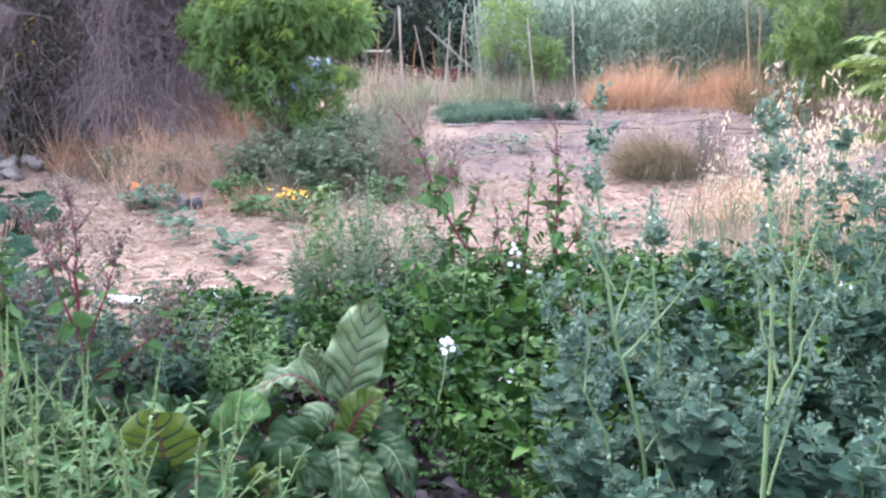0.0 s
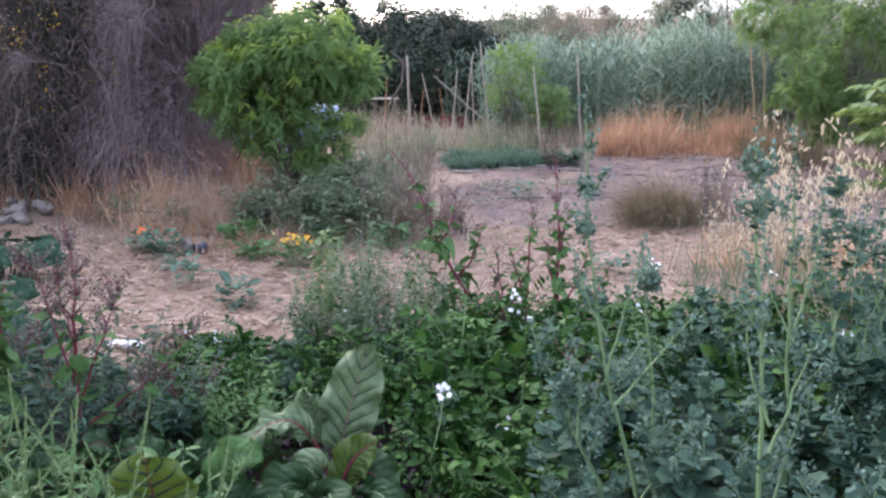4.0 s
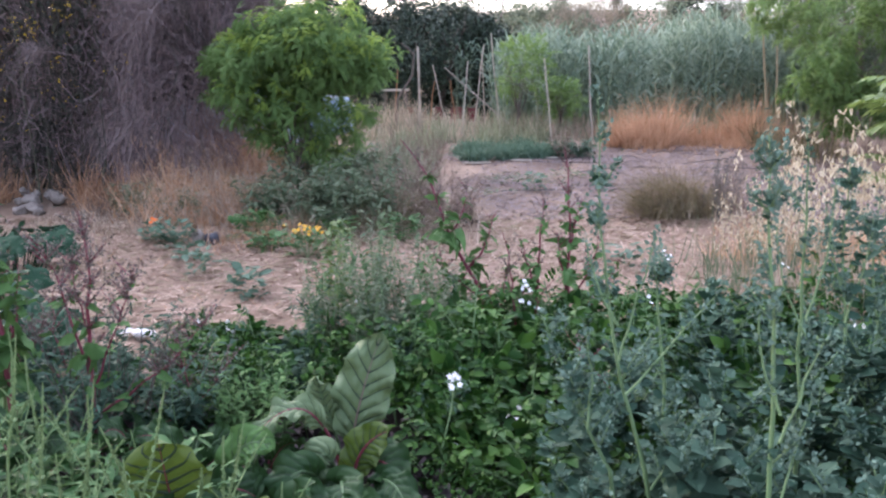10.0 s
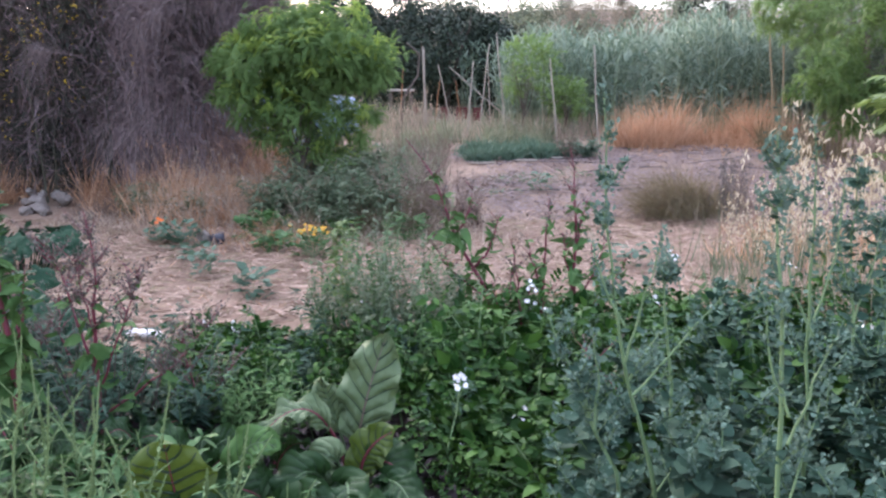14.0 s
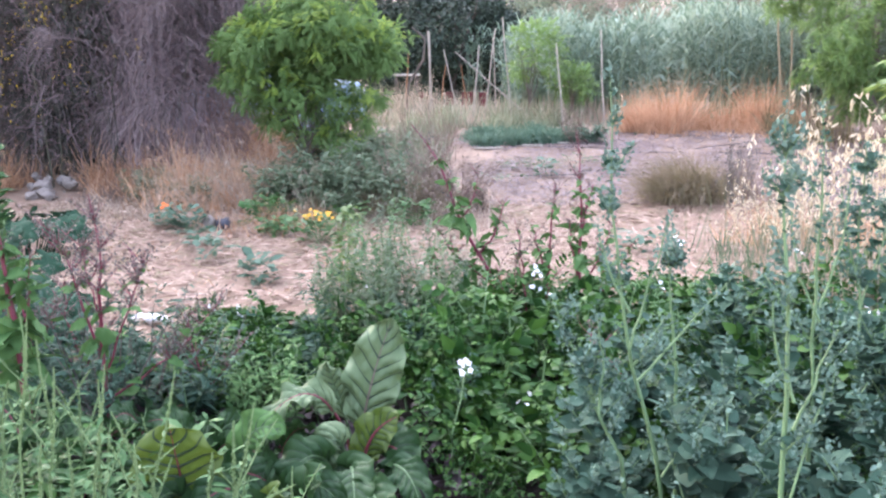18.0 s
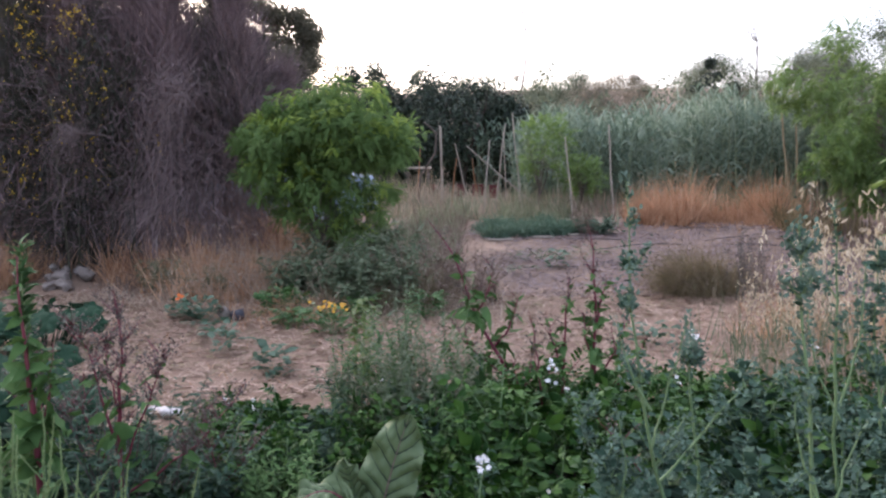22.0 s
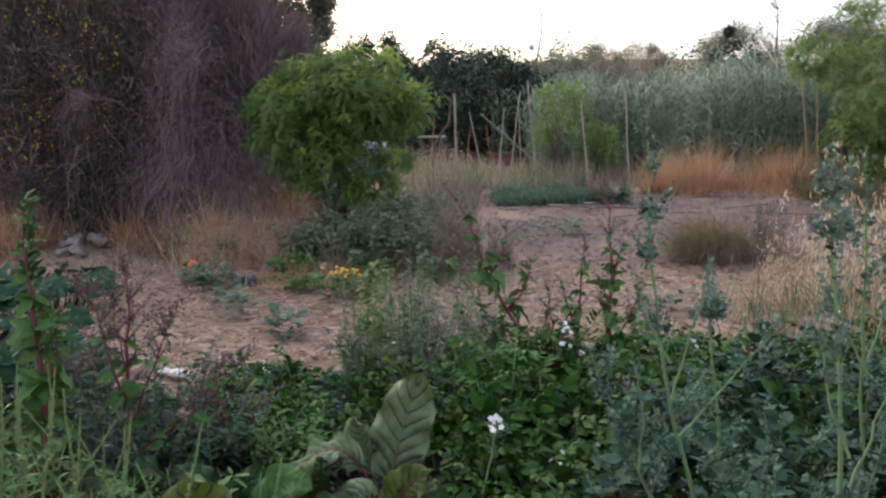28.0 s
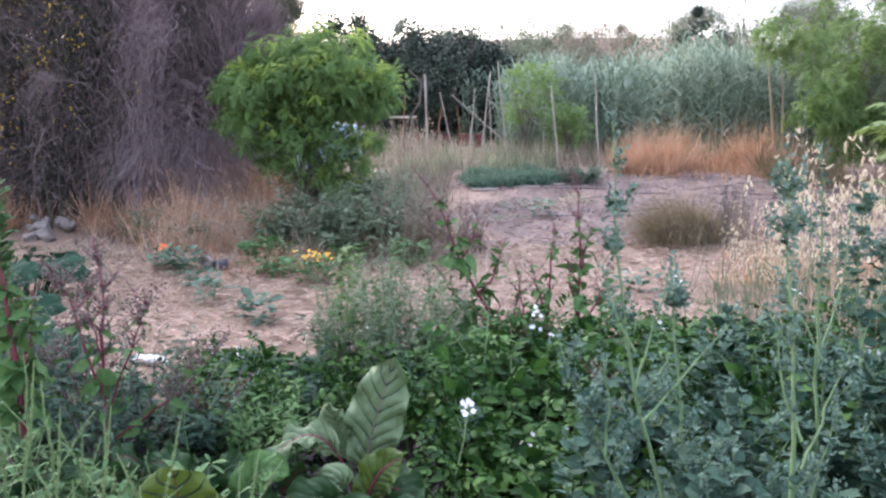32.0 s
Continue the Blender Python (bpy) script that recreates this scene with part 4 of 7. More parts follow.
# ---- dry grass ----
def grass(n, xs, ys, h, lean, mat, name, label, w=0.003, category="dry grass", droop=0.25, heads=0, bunch=0, kind="stuff"):
    """Blades in tussocks; heads adds nodding panicles of small husks."""
    if bunch:
        bx, by = rng.uniform(*xs, bunch), rng.uniform(*ys, bunch)
        i = rng.integers(bunch, size=n)
        sp = rng.uniform(0.06, 0.3, bunch)[i]
        x, y = bx[i] + rng.normal(size=n) * sp, by[i] + rng.normal(size=n) * sp
    else:
        x, y = rng.uniform(*xs, n), rng.uniform(*ys, n)
    clear = (x + 4.8) ** 2 / 0.25 + (y - 8.8) ** 2 / 0.8 > 1
    soft = 0.09 * (xs[1] - xs[0]) * (1 + np.sin(y * 5.3 + xs[0]) * 0.9)
    clear &= (x < xs[1] - soft * rng.random(n) * 2.2) & (x > xs[0] + soft * rng.random(n) * 2.2)
    x, y = x[clear], y[clear]
    n = len(x)
    p = np.stack([x, y, ground_z(x, y) - 0.01], 1)
    d = np.stack([rng.normal(size=n) * lean, rng.normal(size=n) * lean, np.ones(n)], 1)
    L = rng.uniform(*h, n) * (0.72 + 0.3 * np.sin(x * 5.1 + y * 2.3) * np.sin(x * 2.3 - y * 3.7) + 0.22 * np.sin(x * 13 + y * 7))
    P = arcs(p, d, L, rng.uniform(0, droop * 2, n), 5, 0.08)
    pieces = [strips(P, rng.uniform(w * 0.6, w * 1.5, n))]
    if heads:
        m = rng.choice(n, min(heads, n), replace=False)
        tip = np.repeat(P[m, -1], 7, 0) + rng.normal(size=(len(m) * 7, 3)) * 0.03
        pieces.append(scatter(blade([0.06, 0.16, 0.05], 0.1, 0.5), tip, frames(unit(rng.normal(size=tip.shape) * 0.6 - UPZ), rng.normal(size=tip.shape)), rng.uniform(0.015, 0.03, len(tip))))
    return tagged(link_mesh(name, *merge(*pieces), mat), label, category, kind=kind)


GR = [
    (500, (2.35, 5.6), (13.0, 13.9), (0.2, 0.55), 0.3, "rust", "rust-coloured dry grass before the reeds", 0.006, 20, 120),
    (450, (2.35, 4.8), (12.3, 12.9), (0.1, 0.3), 0.5, "rust", "rust-coloured dry grass along the far path", 0.006, 22, 120),
    (3200, (-2.2, 2.6), (13.7, 17.0), (0.3, 0.8), 0.28, "dry", "tall pale dry grass round the stakes", 0.006, 0, 700),
    (3000, (-1.8, 2.2), (13.4, 16.0), (0.25, 0.7), 0.35, "weed", "grey-green weeds round the stakes", 0.010, 80, 500),
    (1500, (-1.2, -0.2), (9.0, 13.0), (0.25, 0.65), 0.35, "dry_weed", "pale dry grass and weeds behind the tree", 0.006, 60, 500),
    (1500, (-1.2, -0.25), (9.6, 13.6), (0.25, 0.65), 0.3, "weed", "grey-green weeds behind the tree", 0.010, 60, 300),
    (3800, (-6.8, -2.4), (8.7, 9.6), (0.2, 0.85), 0.4, "rust", "rust-brown dry grass at the foot of the dead broom", 0.005, 110, 400),
    (1400, (-6.4, -2.4), (8.6, 9.4), (0.15, 0.5), 0.6, "dry_weed", "brown dead weeds at the foot of the dead broom", 0.005, 60, 0),
    (1900, (-3.4, -2.0), (8.1, 9.3), (0.3, 0.85), 0.4, "rust", "orange-brown dry grass between the broom and the tree", 0.005, 24, 900),
    (1100, (-3.3, -1.7), (7.9, 9.0), (0.35, 0.85), 0.3, "dry", "pale feathery dry grass between the broom and the tree", 0.004, 16, 900),
    (700, (-2.5, -0.6), (7.7, 9.4), (0.35, 0.75), 0.22, "dry", "pale dry oats and grass under the tree", 0.004, 22, 500),
    (1300, (-1.7, -0.5), (7.7, 8.6), (0.3, 0.75), 0.4, "weed", "drooping green grass among the weeds under the tree", 0.008, 26, 200),
    (350, (-1.0, -0.2), (7.6, 8.4), (0.3, 0.7), 0.25, "dry", "pale dry oats among the weeds under the tree", 0.004, 18, 500),
    (1500, (-2.6, 0.6), (7.0, 7.9), (0.06, 0.22), 0.35, "dry", "short dry grass at the edge of the mulch", 0.004, 0, 300),
    (1500, (-4.6, -2.6), (7.6, 8.7), (0.06, 0.25), 0.35, "dry", "short dry grass at the edge of the mulch", 0.004, 0, 200),
    (3000, (-9.5, -6.2), (7.0, 12.0), (0.3, 0.7), 0.2, "rust", "rust-brown dry grass beyond the dead broom", 0.007, 60, 300),
    (2600, (-8.5, -5.2), (8.6, 10.2), (0.4, 1.1), 0.3, "dry_weed", "brown dead weeds beside the dead broom", 0.006, 90, 300),
    (1500, (-8.5, -5.4), (7.9, 9.4), (0.3, 0.8), 0.3, "rust", "rust-brown dry grass beside the dead broom", 0.005, 60, 300),
    (700, (-3.5, 0.8), (5.0, 7.4), (0.03, 0.14), 0.6, "rust", "short brown stubble on the mulch", 0.004, 90, 0),
    (500, (-2.4, -1.2), (7.0, 7.7), (0.1, 0.35), 0.4, "rust", "rust-brown grass at the edge of the mulch", 0.004, 12, 150),
    (700, (-1.9, 0.2), (7.45, 7.9), (0.15, 0.45), 0.35, "dry", "pale dry grass before the weeds", 0.005, 30, 200),
    (600, (2.2, 3.8), (6.4, 7.3), (0.06, 0.3), 0.3, "rust", "sparse dry grass on the mulch", 0.004, 30, 500),
    (2200, (-3.9, -2.0), (10.2, 11.2), (0.5, 1.1), 0.25, "rust", "tall rust-brown dry grass behind the tree", 0.007, 40, 300),
    (1300, (4.5, 9.0), (11.0, 14.5), (0.3, 0.7), 0.3, "dry_weed", "dry grass under the big tree", 0.007, 40, 200),
    (900, (-2.4, -0.5), (15.0, 15.7), (0.5, 1.0), 0.2, "weed", "tall grey-green grass before the white table", 0.010, 30, 100),
    (700, (-2.2, -0.4), (14.8, 15.6), (0.5, 0.95), 0.2, "dry", "tall dry grass before the white table", 0.007, 20, 300),
    (1200, (4.3, 5.6), (11.8, 12.6), (0.3, 0.75), 0.35, "tuft", "olive-green grassy scrub under the big tree", 0.008, 10, 0),
    (2500, (-9, -2), (13.3, 15.5), (0.5, 1.2), 0.15, "dry", "tall dry grass behind the dead broom", 0.009, 0, 200),
]
for n, xs, ys, h, ln, mt, lb, w, bu, hd in GR:
    grass(n, xs, ys, h, ln, M[mt], "dry_grass", lb, w, heads=hd, bunch=bu)

# rust-coloured tussocks before the reeds
for x, y, h, w, k in ((2.45, 12.95, 0.6, 0.2, 480), (2.85, 13.2, 0.75, 0.25, 700), (3.2, 13.1, 0.88, 0.26, 900), (3.65, 13.0, 0.34, 0.22, 300), (4.0, 13.2, 0.48, 0.2, 420), (4.45, 13.1, 0.8, 0.22, 800), (4.8, 12.9, 0.5, 0.2, 400), (3.0, 12.7, 0.4, 0.2, 350), (2.6, 12.8, 0.5, 0.16, 350), (4.2, 12.7, 0.3, 0.2, 260)):
    k, h = int(k * 0.6), h * 1.18
    t = thing("grass_tussock", place(x, y), "rust-coloured dry grass tussock before the reeds", "dry grass", "rust-coloured tussocks")
    p = np.stack([rng.normal(size=k) * w * 0.45, rng.normal(size=k) * w * 0.4, np.zeros(k) - 0.01], 1)
    d = np.stack([p[:, 0] * 1.6 + rng.normal(size=k) * 0.3, p[:, 1] * 1.6 + rng.normal(size=k) * 0.3, np.ones(k)], 1)
    P = arcs(p, d, rng.uniform(0.45, 1.05, k) * h, rng.uniform(0.0, 0.45, k), 6, 0.12)
    hp = np.repeat(P[::5, -1], 5, 0) + rng.normal(size=(len(P[::5]) * 5, 3)) * 0.04
    link_mesh("blade_mass", *merge(strips(P, rng.uniform(0.003, 0.007, k)), scatter(SIMPLE, hp, frames(rng.normal(size=hp.shape), rng.normal(size=hp.shape)), 0.018)), M["rust"], t)

# low dark green crop in the far bed
n = 5200
cx, cy = rng.uniform(0.0, 1.55, 34), rng.uniform(-0.4, 0.4, 34)
i = rng.integers(34, size=n)
x, y = cx[i] + rng.normal(size=n) * 0.07, 12.2 + (cx[i] - 1.1) * 0.1 + cy[i] + rng.normal(size=n) * 0.07
p = np.stack([x, y, ground_z(x, y)], 1)
P = arcs(p, np.stack([rng.normal(size=n) * 0.5, rng.normal(size=n) * 0.5, np.ones(n)], 1), rng.uniform(0.12, 0.42, n) * rng.uniform(0.6, 1.2, 34)[i], 0.45, 4)
tagged(link_mesh("vegetable_row", *strips(P, rng.uniform(0.006, 0.014, n)), M["crop"]), "low dense row of dark green vegetables in the far bed", "vegetables", kind="stuff")
# drip pipes across the far path
for k in range(5):
    y0 = 9.7 + 0.55 * k
    xx = np.linspace(0.3 + 0.1 * k, 4.2 + 0.2 * k, 30)
    yy = y0 + 0.12 * (xx - 1) + 0.2 * np.sin(xx * (1.1 + 0.2 * k) + k * 2.1) + 0.03 * np.sin(xx * 5.3 + k)
    dp = thing("drip_pipe", (0, 0, 0), "thin black irrigation pipe lying across the straw path", "hose", "irrigation pipes on the far path")
    link_mesh("hose", *tube(np.stack([xx, yy, ground_z(xx, yy) + 0.004 + 0.008 * np.sin(xx * 3 + k)], 1), 0.006, 6), M["pipe"], dp)

# ---- dead broom ----
bro = thing("broom_bush", place(-4.6, 9.9), "huge half-dead broom bush with grey hanging twigs and yellow flowers", "bush")
out = []
for i in range(46):
    a = rng.uniform(0, 2 * np.pi)
    s = np.array([rng.uniform(-1.5, 1.5), rng.uniform(-0.6, 0.6), -0.1])
    e = np.array([s[0] * 1.25 + 0.5 * math.cos(a), s[1] + 0.7 * math.sin(a), rng.uniform(1.5, 3.4)])
    m = (s + e) / 2 + rng.normal(size=3) * 0.15
    kk = np.linspace(0, 1, 9)[:, None]
    q1 = tube(s * (1 - kk) ** 2 + 2 * m * kk * (1 - kk) + e * kk ** 2 + np.cumsum(rng.normal(size=(9, 3)) * 0.05, 0), np.linspace(0.011, 0.003, 9), 5)
    out.append(q1)
link_mesh("branch", *merge(*out), M["broom"], bro)


def twigs(n, centre, radii, length, droop, w, mat, name, label="", up=0.2, outward=0.8, k=6, wig=0.12):
    p, d = balls(n, centre, radii, 0.55)
    n = len(p)
    dd = unit(d * outward + rng.normal(size=(n, 3)) * 0.45 + UPZ * up)
    P = arcs(p, dd, rng.uniform(*length, n), rng.uniform(*droop, n), k, wig)
    P[..., 2] = np.maximum(P[..., 2], 0.01)
    return link_mesh(name, *strips(P, rng.uniform(w * 0.6, w * 1.5, n)), mat, bro, label)


BC, BR = (-0.4, 0.2, 1.75), (1.95, 1.1, 1.75)
twigs(15000, BC, BR, (0.12, 0.45), (-0.3, 0.6), 0.0032, M["broom_twig"], "hanging_twig_mass", "grey-mauve dead twigs", 0.1, 0.5, 6, 0.45)
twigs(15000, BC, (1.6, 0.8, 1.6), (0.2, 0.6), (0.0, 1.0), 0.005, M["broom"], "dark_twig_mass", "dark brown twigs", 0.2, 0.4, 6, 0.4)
twigs(5200, (1.1, 0.0, 1.0), (0.95, 0.7, 0.95), (0.2, 0.55), (0.2, 1.2), 0.0032, M["broom_twig"], "low_twig_mass", "", -0.1, 0.4, 6, 0.4)
twigs(7000, (1.35, 0.25, 2.05), (0.85, 0.6, 0.8), (0.15, 0.4), (-0.2, 0.6), 0.003, M["broom_twig"], "side_twig_mass", "", 0.3, 0.5, 6, 0.4)
# upright plumes that make up the top, each a brush of fine shoots round its own stem
PLUMES = [(-2.3, 2.2), (-2.05, 2.5), (-1.8, 2.9), (-1.55, 3.6), (-1.3, 4.4), (-1.1, 4.6), (-0.85, 4.75), (-0.6, 4.6), (-0.38, 4.5), (-0.15, 4.3), (0.1, 3.5), (0.36, 4.2), (0.52, 4.3), (0.72, 4.6), (0.95, 4.7), (1.15, 4.5), (1.35, 4.1), (1.55, 3.6), (1.75, 3.1), (2.0, 2.7), (-1.7, 2.6), (-1.2, 3.7), (-0.7, 3.9), (-0.25, 3.6), (0.62, 3.7), (1.05, 3.8), (1.35, 3.3), (-2.2, 2.0), (0.2, 2.9), (1.6, 2.8)]
for x0, zt in PLUMES:
    y0, n = rng.uniform(-0.5, 0.6), 1500
    u = rng.random(n) ** 0.6
    lean = rng.normal() * 0.06 + 0.05 * x0
    s0 = np.stack([x0 + lean * u + rng.normal(size=n) * 0.15 * (1.15 - 0.75 * u), y0 + rng.normal(size=n) * 0.15 * (1.15 - 0.75 * u), 1.4 + (zt - 1.75) * u], 1)
    d0 = np.stack([(s0[:, 0] - x0) * 1.6 + rng.normal(size=n) * 0.42, (s0[:, 1] - y0) * 1.6 + rng.normal(size=n) * 0.42, np.ones(n)], 1)
    green = rng.random() < (0.6 if x0 < 0.9 else 0.2)
    link_mesh("upright_twig_mass", *strips(arcs(s0, d0, rng.uniform(0.2, 0.55, n), rng.uniform(-0.15, 0.2, n), 5, 0.32), rng.uniform(0.0025, 0.0052, n)), M["broom" if green else "broom_twig"], bro, "fine upright dark shoots" if green else "fine brown upright twigs")
    link_mesh("plume_stem", *tube([(x0, y0, 0.9), (x0 + lean * 0.4, y0, (0.9 + zt) / 2), (x0 + lean, y0, zt)], [0.014, 0.009, 0.002], 5), M["broom_twig"], bro)
NEEDLE = (np.array([(0, 0, 0), (-0.1, 0.45, 0.03), (0.1, 0.45, 0.03), (0, 1, -0.05)], float), np.array([(0, 3, 1), (0, 2, 3)]))
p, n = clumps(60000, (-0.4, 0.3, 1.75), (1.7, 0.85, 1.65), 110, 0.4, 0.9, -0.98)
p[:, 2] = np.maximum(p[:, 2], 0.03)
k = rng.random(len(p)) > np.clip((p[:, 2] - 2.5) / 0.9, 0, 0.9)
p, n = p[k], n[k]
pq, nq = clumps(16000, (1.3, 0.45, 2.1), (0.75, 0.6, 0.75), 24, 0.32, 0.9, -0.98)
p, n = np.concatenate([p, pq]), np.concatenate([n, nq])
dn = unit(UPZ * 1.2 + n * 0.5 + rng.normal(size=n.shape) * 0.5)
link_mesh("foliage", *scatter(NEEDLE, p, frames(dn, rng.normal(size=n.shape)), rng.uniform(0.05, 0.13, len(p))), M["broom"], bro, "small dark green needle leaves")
# yellow flowers: a rich cluster high up, a few loose ones lower down
ps = [np.array((cx, -0.75, cz)) + rng.normal(size=(k, 3)) * (0.1, 0.12, 0.12) for cx, cz, k in ((0.05, 2.9, 50), (-0.4, 2.65, 34), (0.15, 2.3, 16), (-0.2, 3.25, 26), (-0.55, 2.95, 24), (-0.1, 1.9, 26), (-0.5, 1.6, 26), (0.2, 1.4, 14), (0.45, 2.1, 12), (-0.9, 1.2, 30), (-1.4, 1.6, 26), (-0.6, 1.0, 20), (-1.6, 2.2, 20), (0.9, 1.5, 6))]
pb, db = balls(170, (-0.6, 0.05, 1.9), (1.4, 1.15, 1.3), 0.25)
ps.append(pb[(db[:, 1] < 0.1) & (pb[:, 0] < 0.6)])
p = np.concatenate(ps)
p = np.repeat(p, 2, 0) + rng.normal(size=(len(p) * 2, 3)) * 0.015
link_mesh("blossom", *scatter(SIMPLE, p, frames(rng.normal(size=p.shape), rng.normal(size=p.shape)), rng.uniform(0.016, 0.036, len(p))), M["yellow"], bro, "yellow flowers")


def spray(n, at, spread, d, length, droop, name, label, w=0.0024, mat="broom_pale"):
    """Dead twigs that leave one spot of a limb and sink in a curtain."""
    p = np.array(at) + rng.normal(size=(n, 3)) * np.array(spread)
    dd = np.array(d) + rng.normal(size=(n, 3)) * 0.5
    P = arcs(p, dd, rng.uniform(*length, n), rng.uniform(*droop, n), 7, 0.5)
    return link_mesh(name, *strips(P, rng.uniform(w * 0.5, w * 1.3, n)), M[mat], bro, label)


HANG = "pale grey dead twigs hanging in a curtain"
for at, sp3, d, ln, dr, k in (((1.35, -0.85, 2.2), (0.16, 0.15, 0.12), (-0.5, -0.2, 0.1), (0.25, 0.6), (0.3, 0.9), 190), ((1.2, -0.85, 1.95), (0.12, 0.15, 0.12), (-0.5, -0.2, -0.1), (0.2, 0.5), (0.4, 1.0), 150), ((1.1, -0.88, 1.65), (0.1, 0.12, 0.2), (0.1, -0.2, -0.8), (0.3, 0.6), (0.2, 0.6), 110),
                              ((1.08, -0.88, 1.2), (0.1, 0.12, 0.25), (0.15, -0.2, -0.8), (0.25, 0.6), (0.2, 0.6), 90), ((1.45, -0.7, 1.0), (0.25, 0.15, 0.25), (0.3, -0.2, -0.7), (0.25, 0.6), (0.2, 0.6), 130), ((1.0, -0.85, 0.9), (0.2, 0.12, 0.12), (-0.8, -0.2, -0.5), (0.3, 0.7), (0.1, 0.4), 110), ((1.6, -0.6, 1.9), (0.2, 0.15, 0.35), (0.2, -0.2, -0.4), (0.2, 0.5), (0.2, 0.6), 70)):
    spray(k, at, sp3, d, ln, dr, "pale_twig_mass", HANG)
spray(150, (0.12, -0.9, 1.66), (0.06, 0.08, 0.02), (-0.55, -0.2, 0.1), (0.2, 0.5), (0.9, 1.6), "twig_tuft", "pale tuft of dead twigs hanging from a limb", 0.0026)
spray(110, (-1.3, -0.6, 1.2), (0.3, 0.15, 0.3), (-0.2, -0.2, -0.8), (0.3, 0.6), (0.2, 0.6), "pale_twig_mass", HANG)
for pts, r in (([(0.94, -0.92, 0.0), (0.98, -0.92, 0.45), (0.97, -0.94, 0.8), (0.97, -0.95, 1.15), (0.93, -0.94, 1.32), (0.8, -0.92, 1.6), (0.72, -0.9, 1.8)], 0.009), ([(0.97, -0.94, 1.15), (1.05, -0.94, 1.45), (1.12, -0.92, 1.8), (1.3, -0.88, 2.15)], 0.009), ([(0.1, -0.88, 1.66), (0.35, -0.9, 1.64), (0.6, -0.85, 1.5), (0.9, -0.8, 1.1)], 0.006), ([(-0.2, -0.85, 0.0), (-0.22, -0.9, 0.6), (-0.1, -0.9, 1.1), (-0.3, -0.9, 1.5)], 0.005)):
    pts = np.array(pts)
    kk = np.linspace(0, len(pts) - 1, 14)
    q = np.stack([np.interp(kk, np.arange(len(pts)), pts[:, j]) for j in range(3)], 1) + rng.normal(size=(14, 3)) * 0.016
    link_mesh("bare_limb", *tube(q, np.linspace(r, r * 0.4, 14), 6), M["broom_pale"], bro, "bare grey-brown limb")


# ---- stones ----
def stone(at, r, sq, rz, mat, label, group="", seed=0, name="stone", category="stone"):
    bm = bmesh.new()
    bmesh.ops.create_icosphere(bm, subdivisions=3, radius=1)
    for v in bm.verts:
        k = 1 + 0.62 * noise.noise(v.co * 1.1 + Vector((seed * 3.7, 0, 0))) + 0.06 * noise.noise(v.co * 4 + Vector((seed, 0, 0)))
        v.co = Vector((v.co.x * sq[0], v.co.y * sq[1], v.co.z * sq[2])) * k * r
    o = part(name, bm, mat, None, "", True)
    o.matrix_basis = pose(*at, 0, 0, rz)
    return tagged(o, label, category, group)


for i, (x, y, dz, r, sq, lb) in enumerate([
        (-4.56, 8.55, 0.1, 0.1, (1.25, 1, 0.75), "large pale rounded field stone in the heap"), (-4.66, 8.7, 0.19, 0.085, (1.25, 1, 0.7), "pale flat stone on top of the heap"),
        (-4.68, 8.85, 0.25, 0.06, (1.1, 1, 0.8), "rounded tan stone on top of the heap"), (-4.38, 8.8, 0.18, 0.09, (1.3, 0.9, 0.75), "grey angular stone in the heap"),
        (-4.47, 8.85, 0.16, 0.09, (1.1, 1, 0.9), "grey field stone in the heap"), (-4.82, 8.8, 0.1, 0.08, (1.2, 1, 0.8), "grey field stone in the heap"),
        (-4.45, 8.45, 0.05, 0.09, (1.3, 1, 0.6), "flat brownish stone at the foot of the heap"), (-4.7, 8.55, 0.05, 0.08, (1.3, 1, 0.7), "brownish stone at the foot of the heap"),
        (-4.88, 9.0, 0.2, 0.07, (1, 1, 0.9), "small grey stone in the heap"), (-4.6, 9.0, 0.15, 0.1, (1.2, 1, 0.9), "grey field stone in the heap")]):
    stone(place((x + 4.6) * 1.1 - 4.74, (y - 8.7) * 1.1 + 9.05, dz * 0.6), r * (0.6, 0.95, 0.75)[i % 3] * (1.25 if i == 0 else 1), sq, i * 41, M["tan_stone" if i in (0, 1, 7) else "rock"], lb, "heap of field stones", i)


# ---- trees ----
PINN = compound(6, 0.34, [0.03, 0.17, 0.15, 0.02], 0.22, True, 60)
PINN_S = compound(4, 0.4, [0.05, 0.18, 0.02], 0.4, True, 58)


def leafy_tree(name, x, y, h, w, leaves, mat, label, seed, size, lumps, lump_r, crown_z, radii, tmpl, hang=0.25, trunk_r=0.045, shell=0.6, low=-0.75, count=9):
    t = thing(name, place(x, y), label, "tree")
    wood, tips = limbs((0, 0, -0.1), h * 0.8, w * 0.42, count, trunk_r, seed, sub=4)
    link_mesh("trunk", *wood, M["bark"], t)
    p, nr = clumps(leaves, (0, 0, crown_z), radii, lumps, lump_r, shell, low)
    d = unit(nr * 0.8 + rng.normal(size=nr.shape) * 0.55 - UPZ * hang + UPZ * 0.6)
    link_mesh("crown", *scatter(tmpl, p, frames(d, unit(UPZ + nr * 0.5 + rng.normal(size=nr.shape) * 0.25)), rng.uniform(0.7, 1.3, leaves) * size), mat, t)
    return t


LONG = compound(7, 0.36, [0.05, 0.115, 0.02], 0.55, True, 52, 0.2, 0.45)


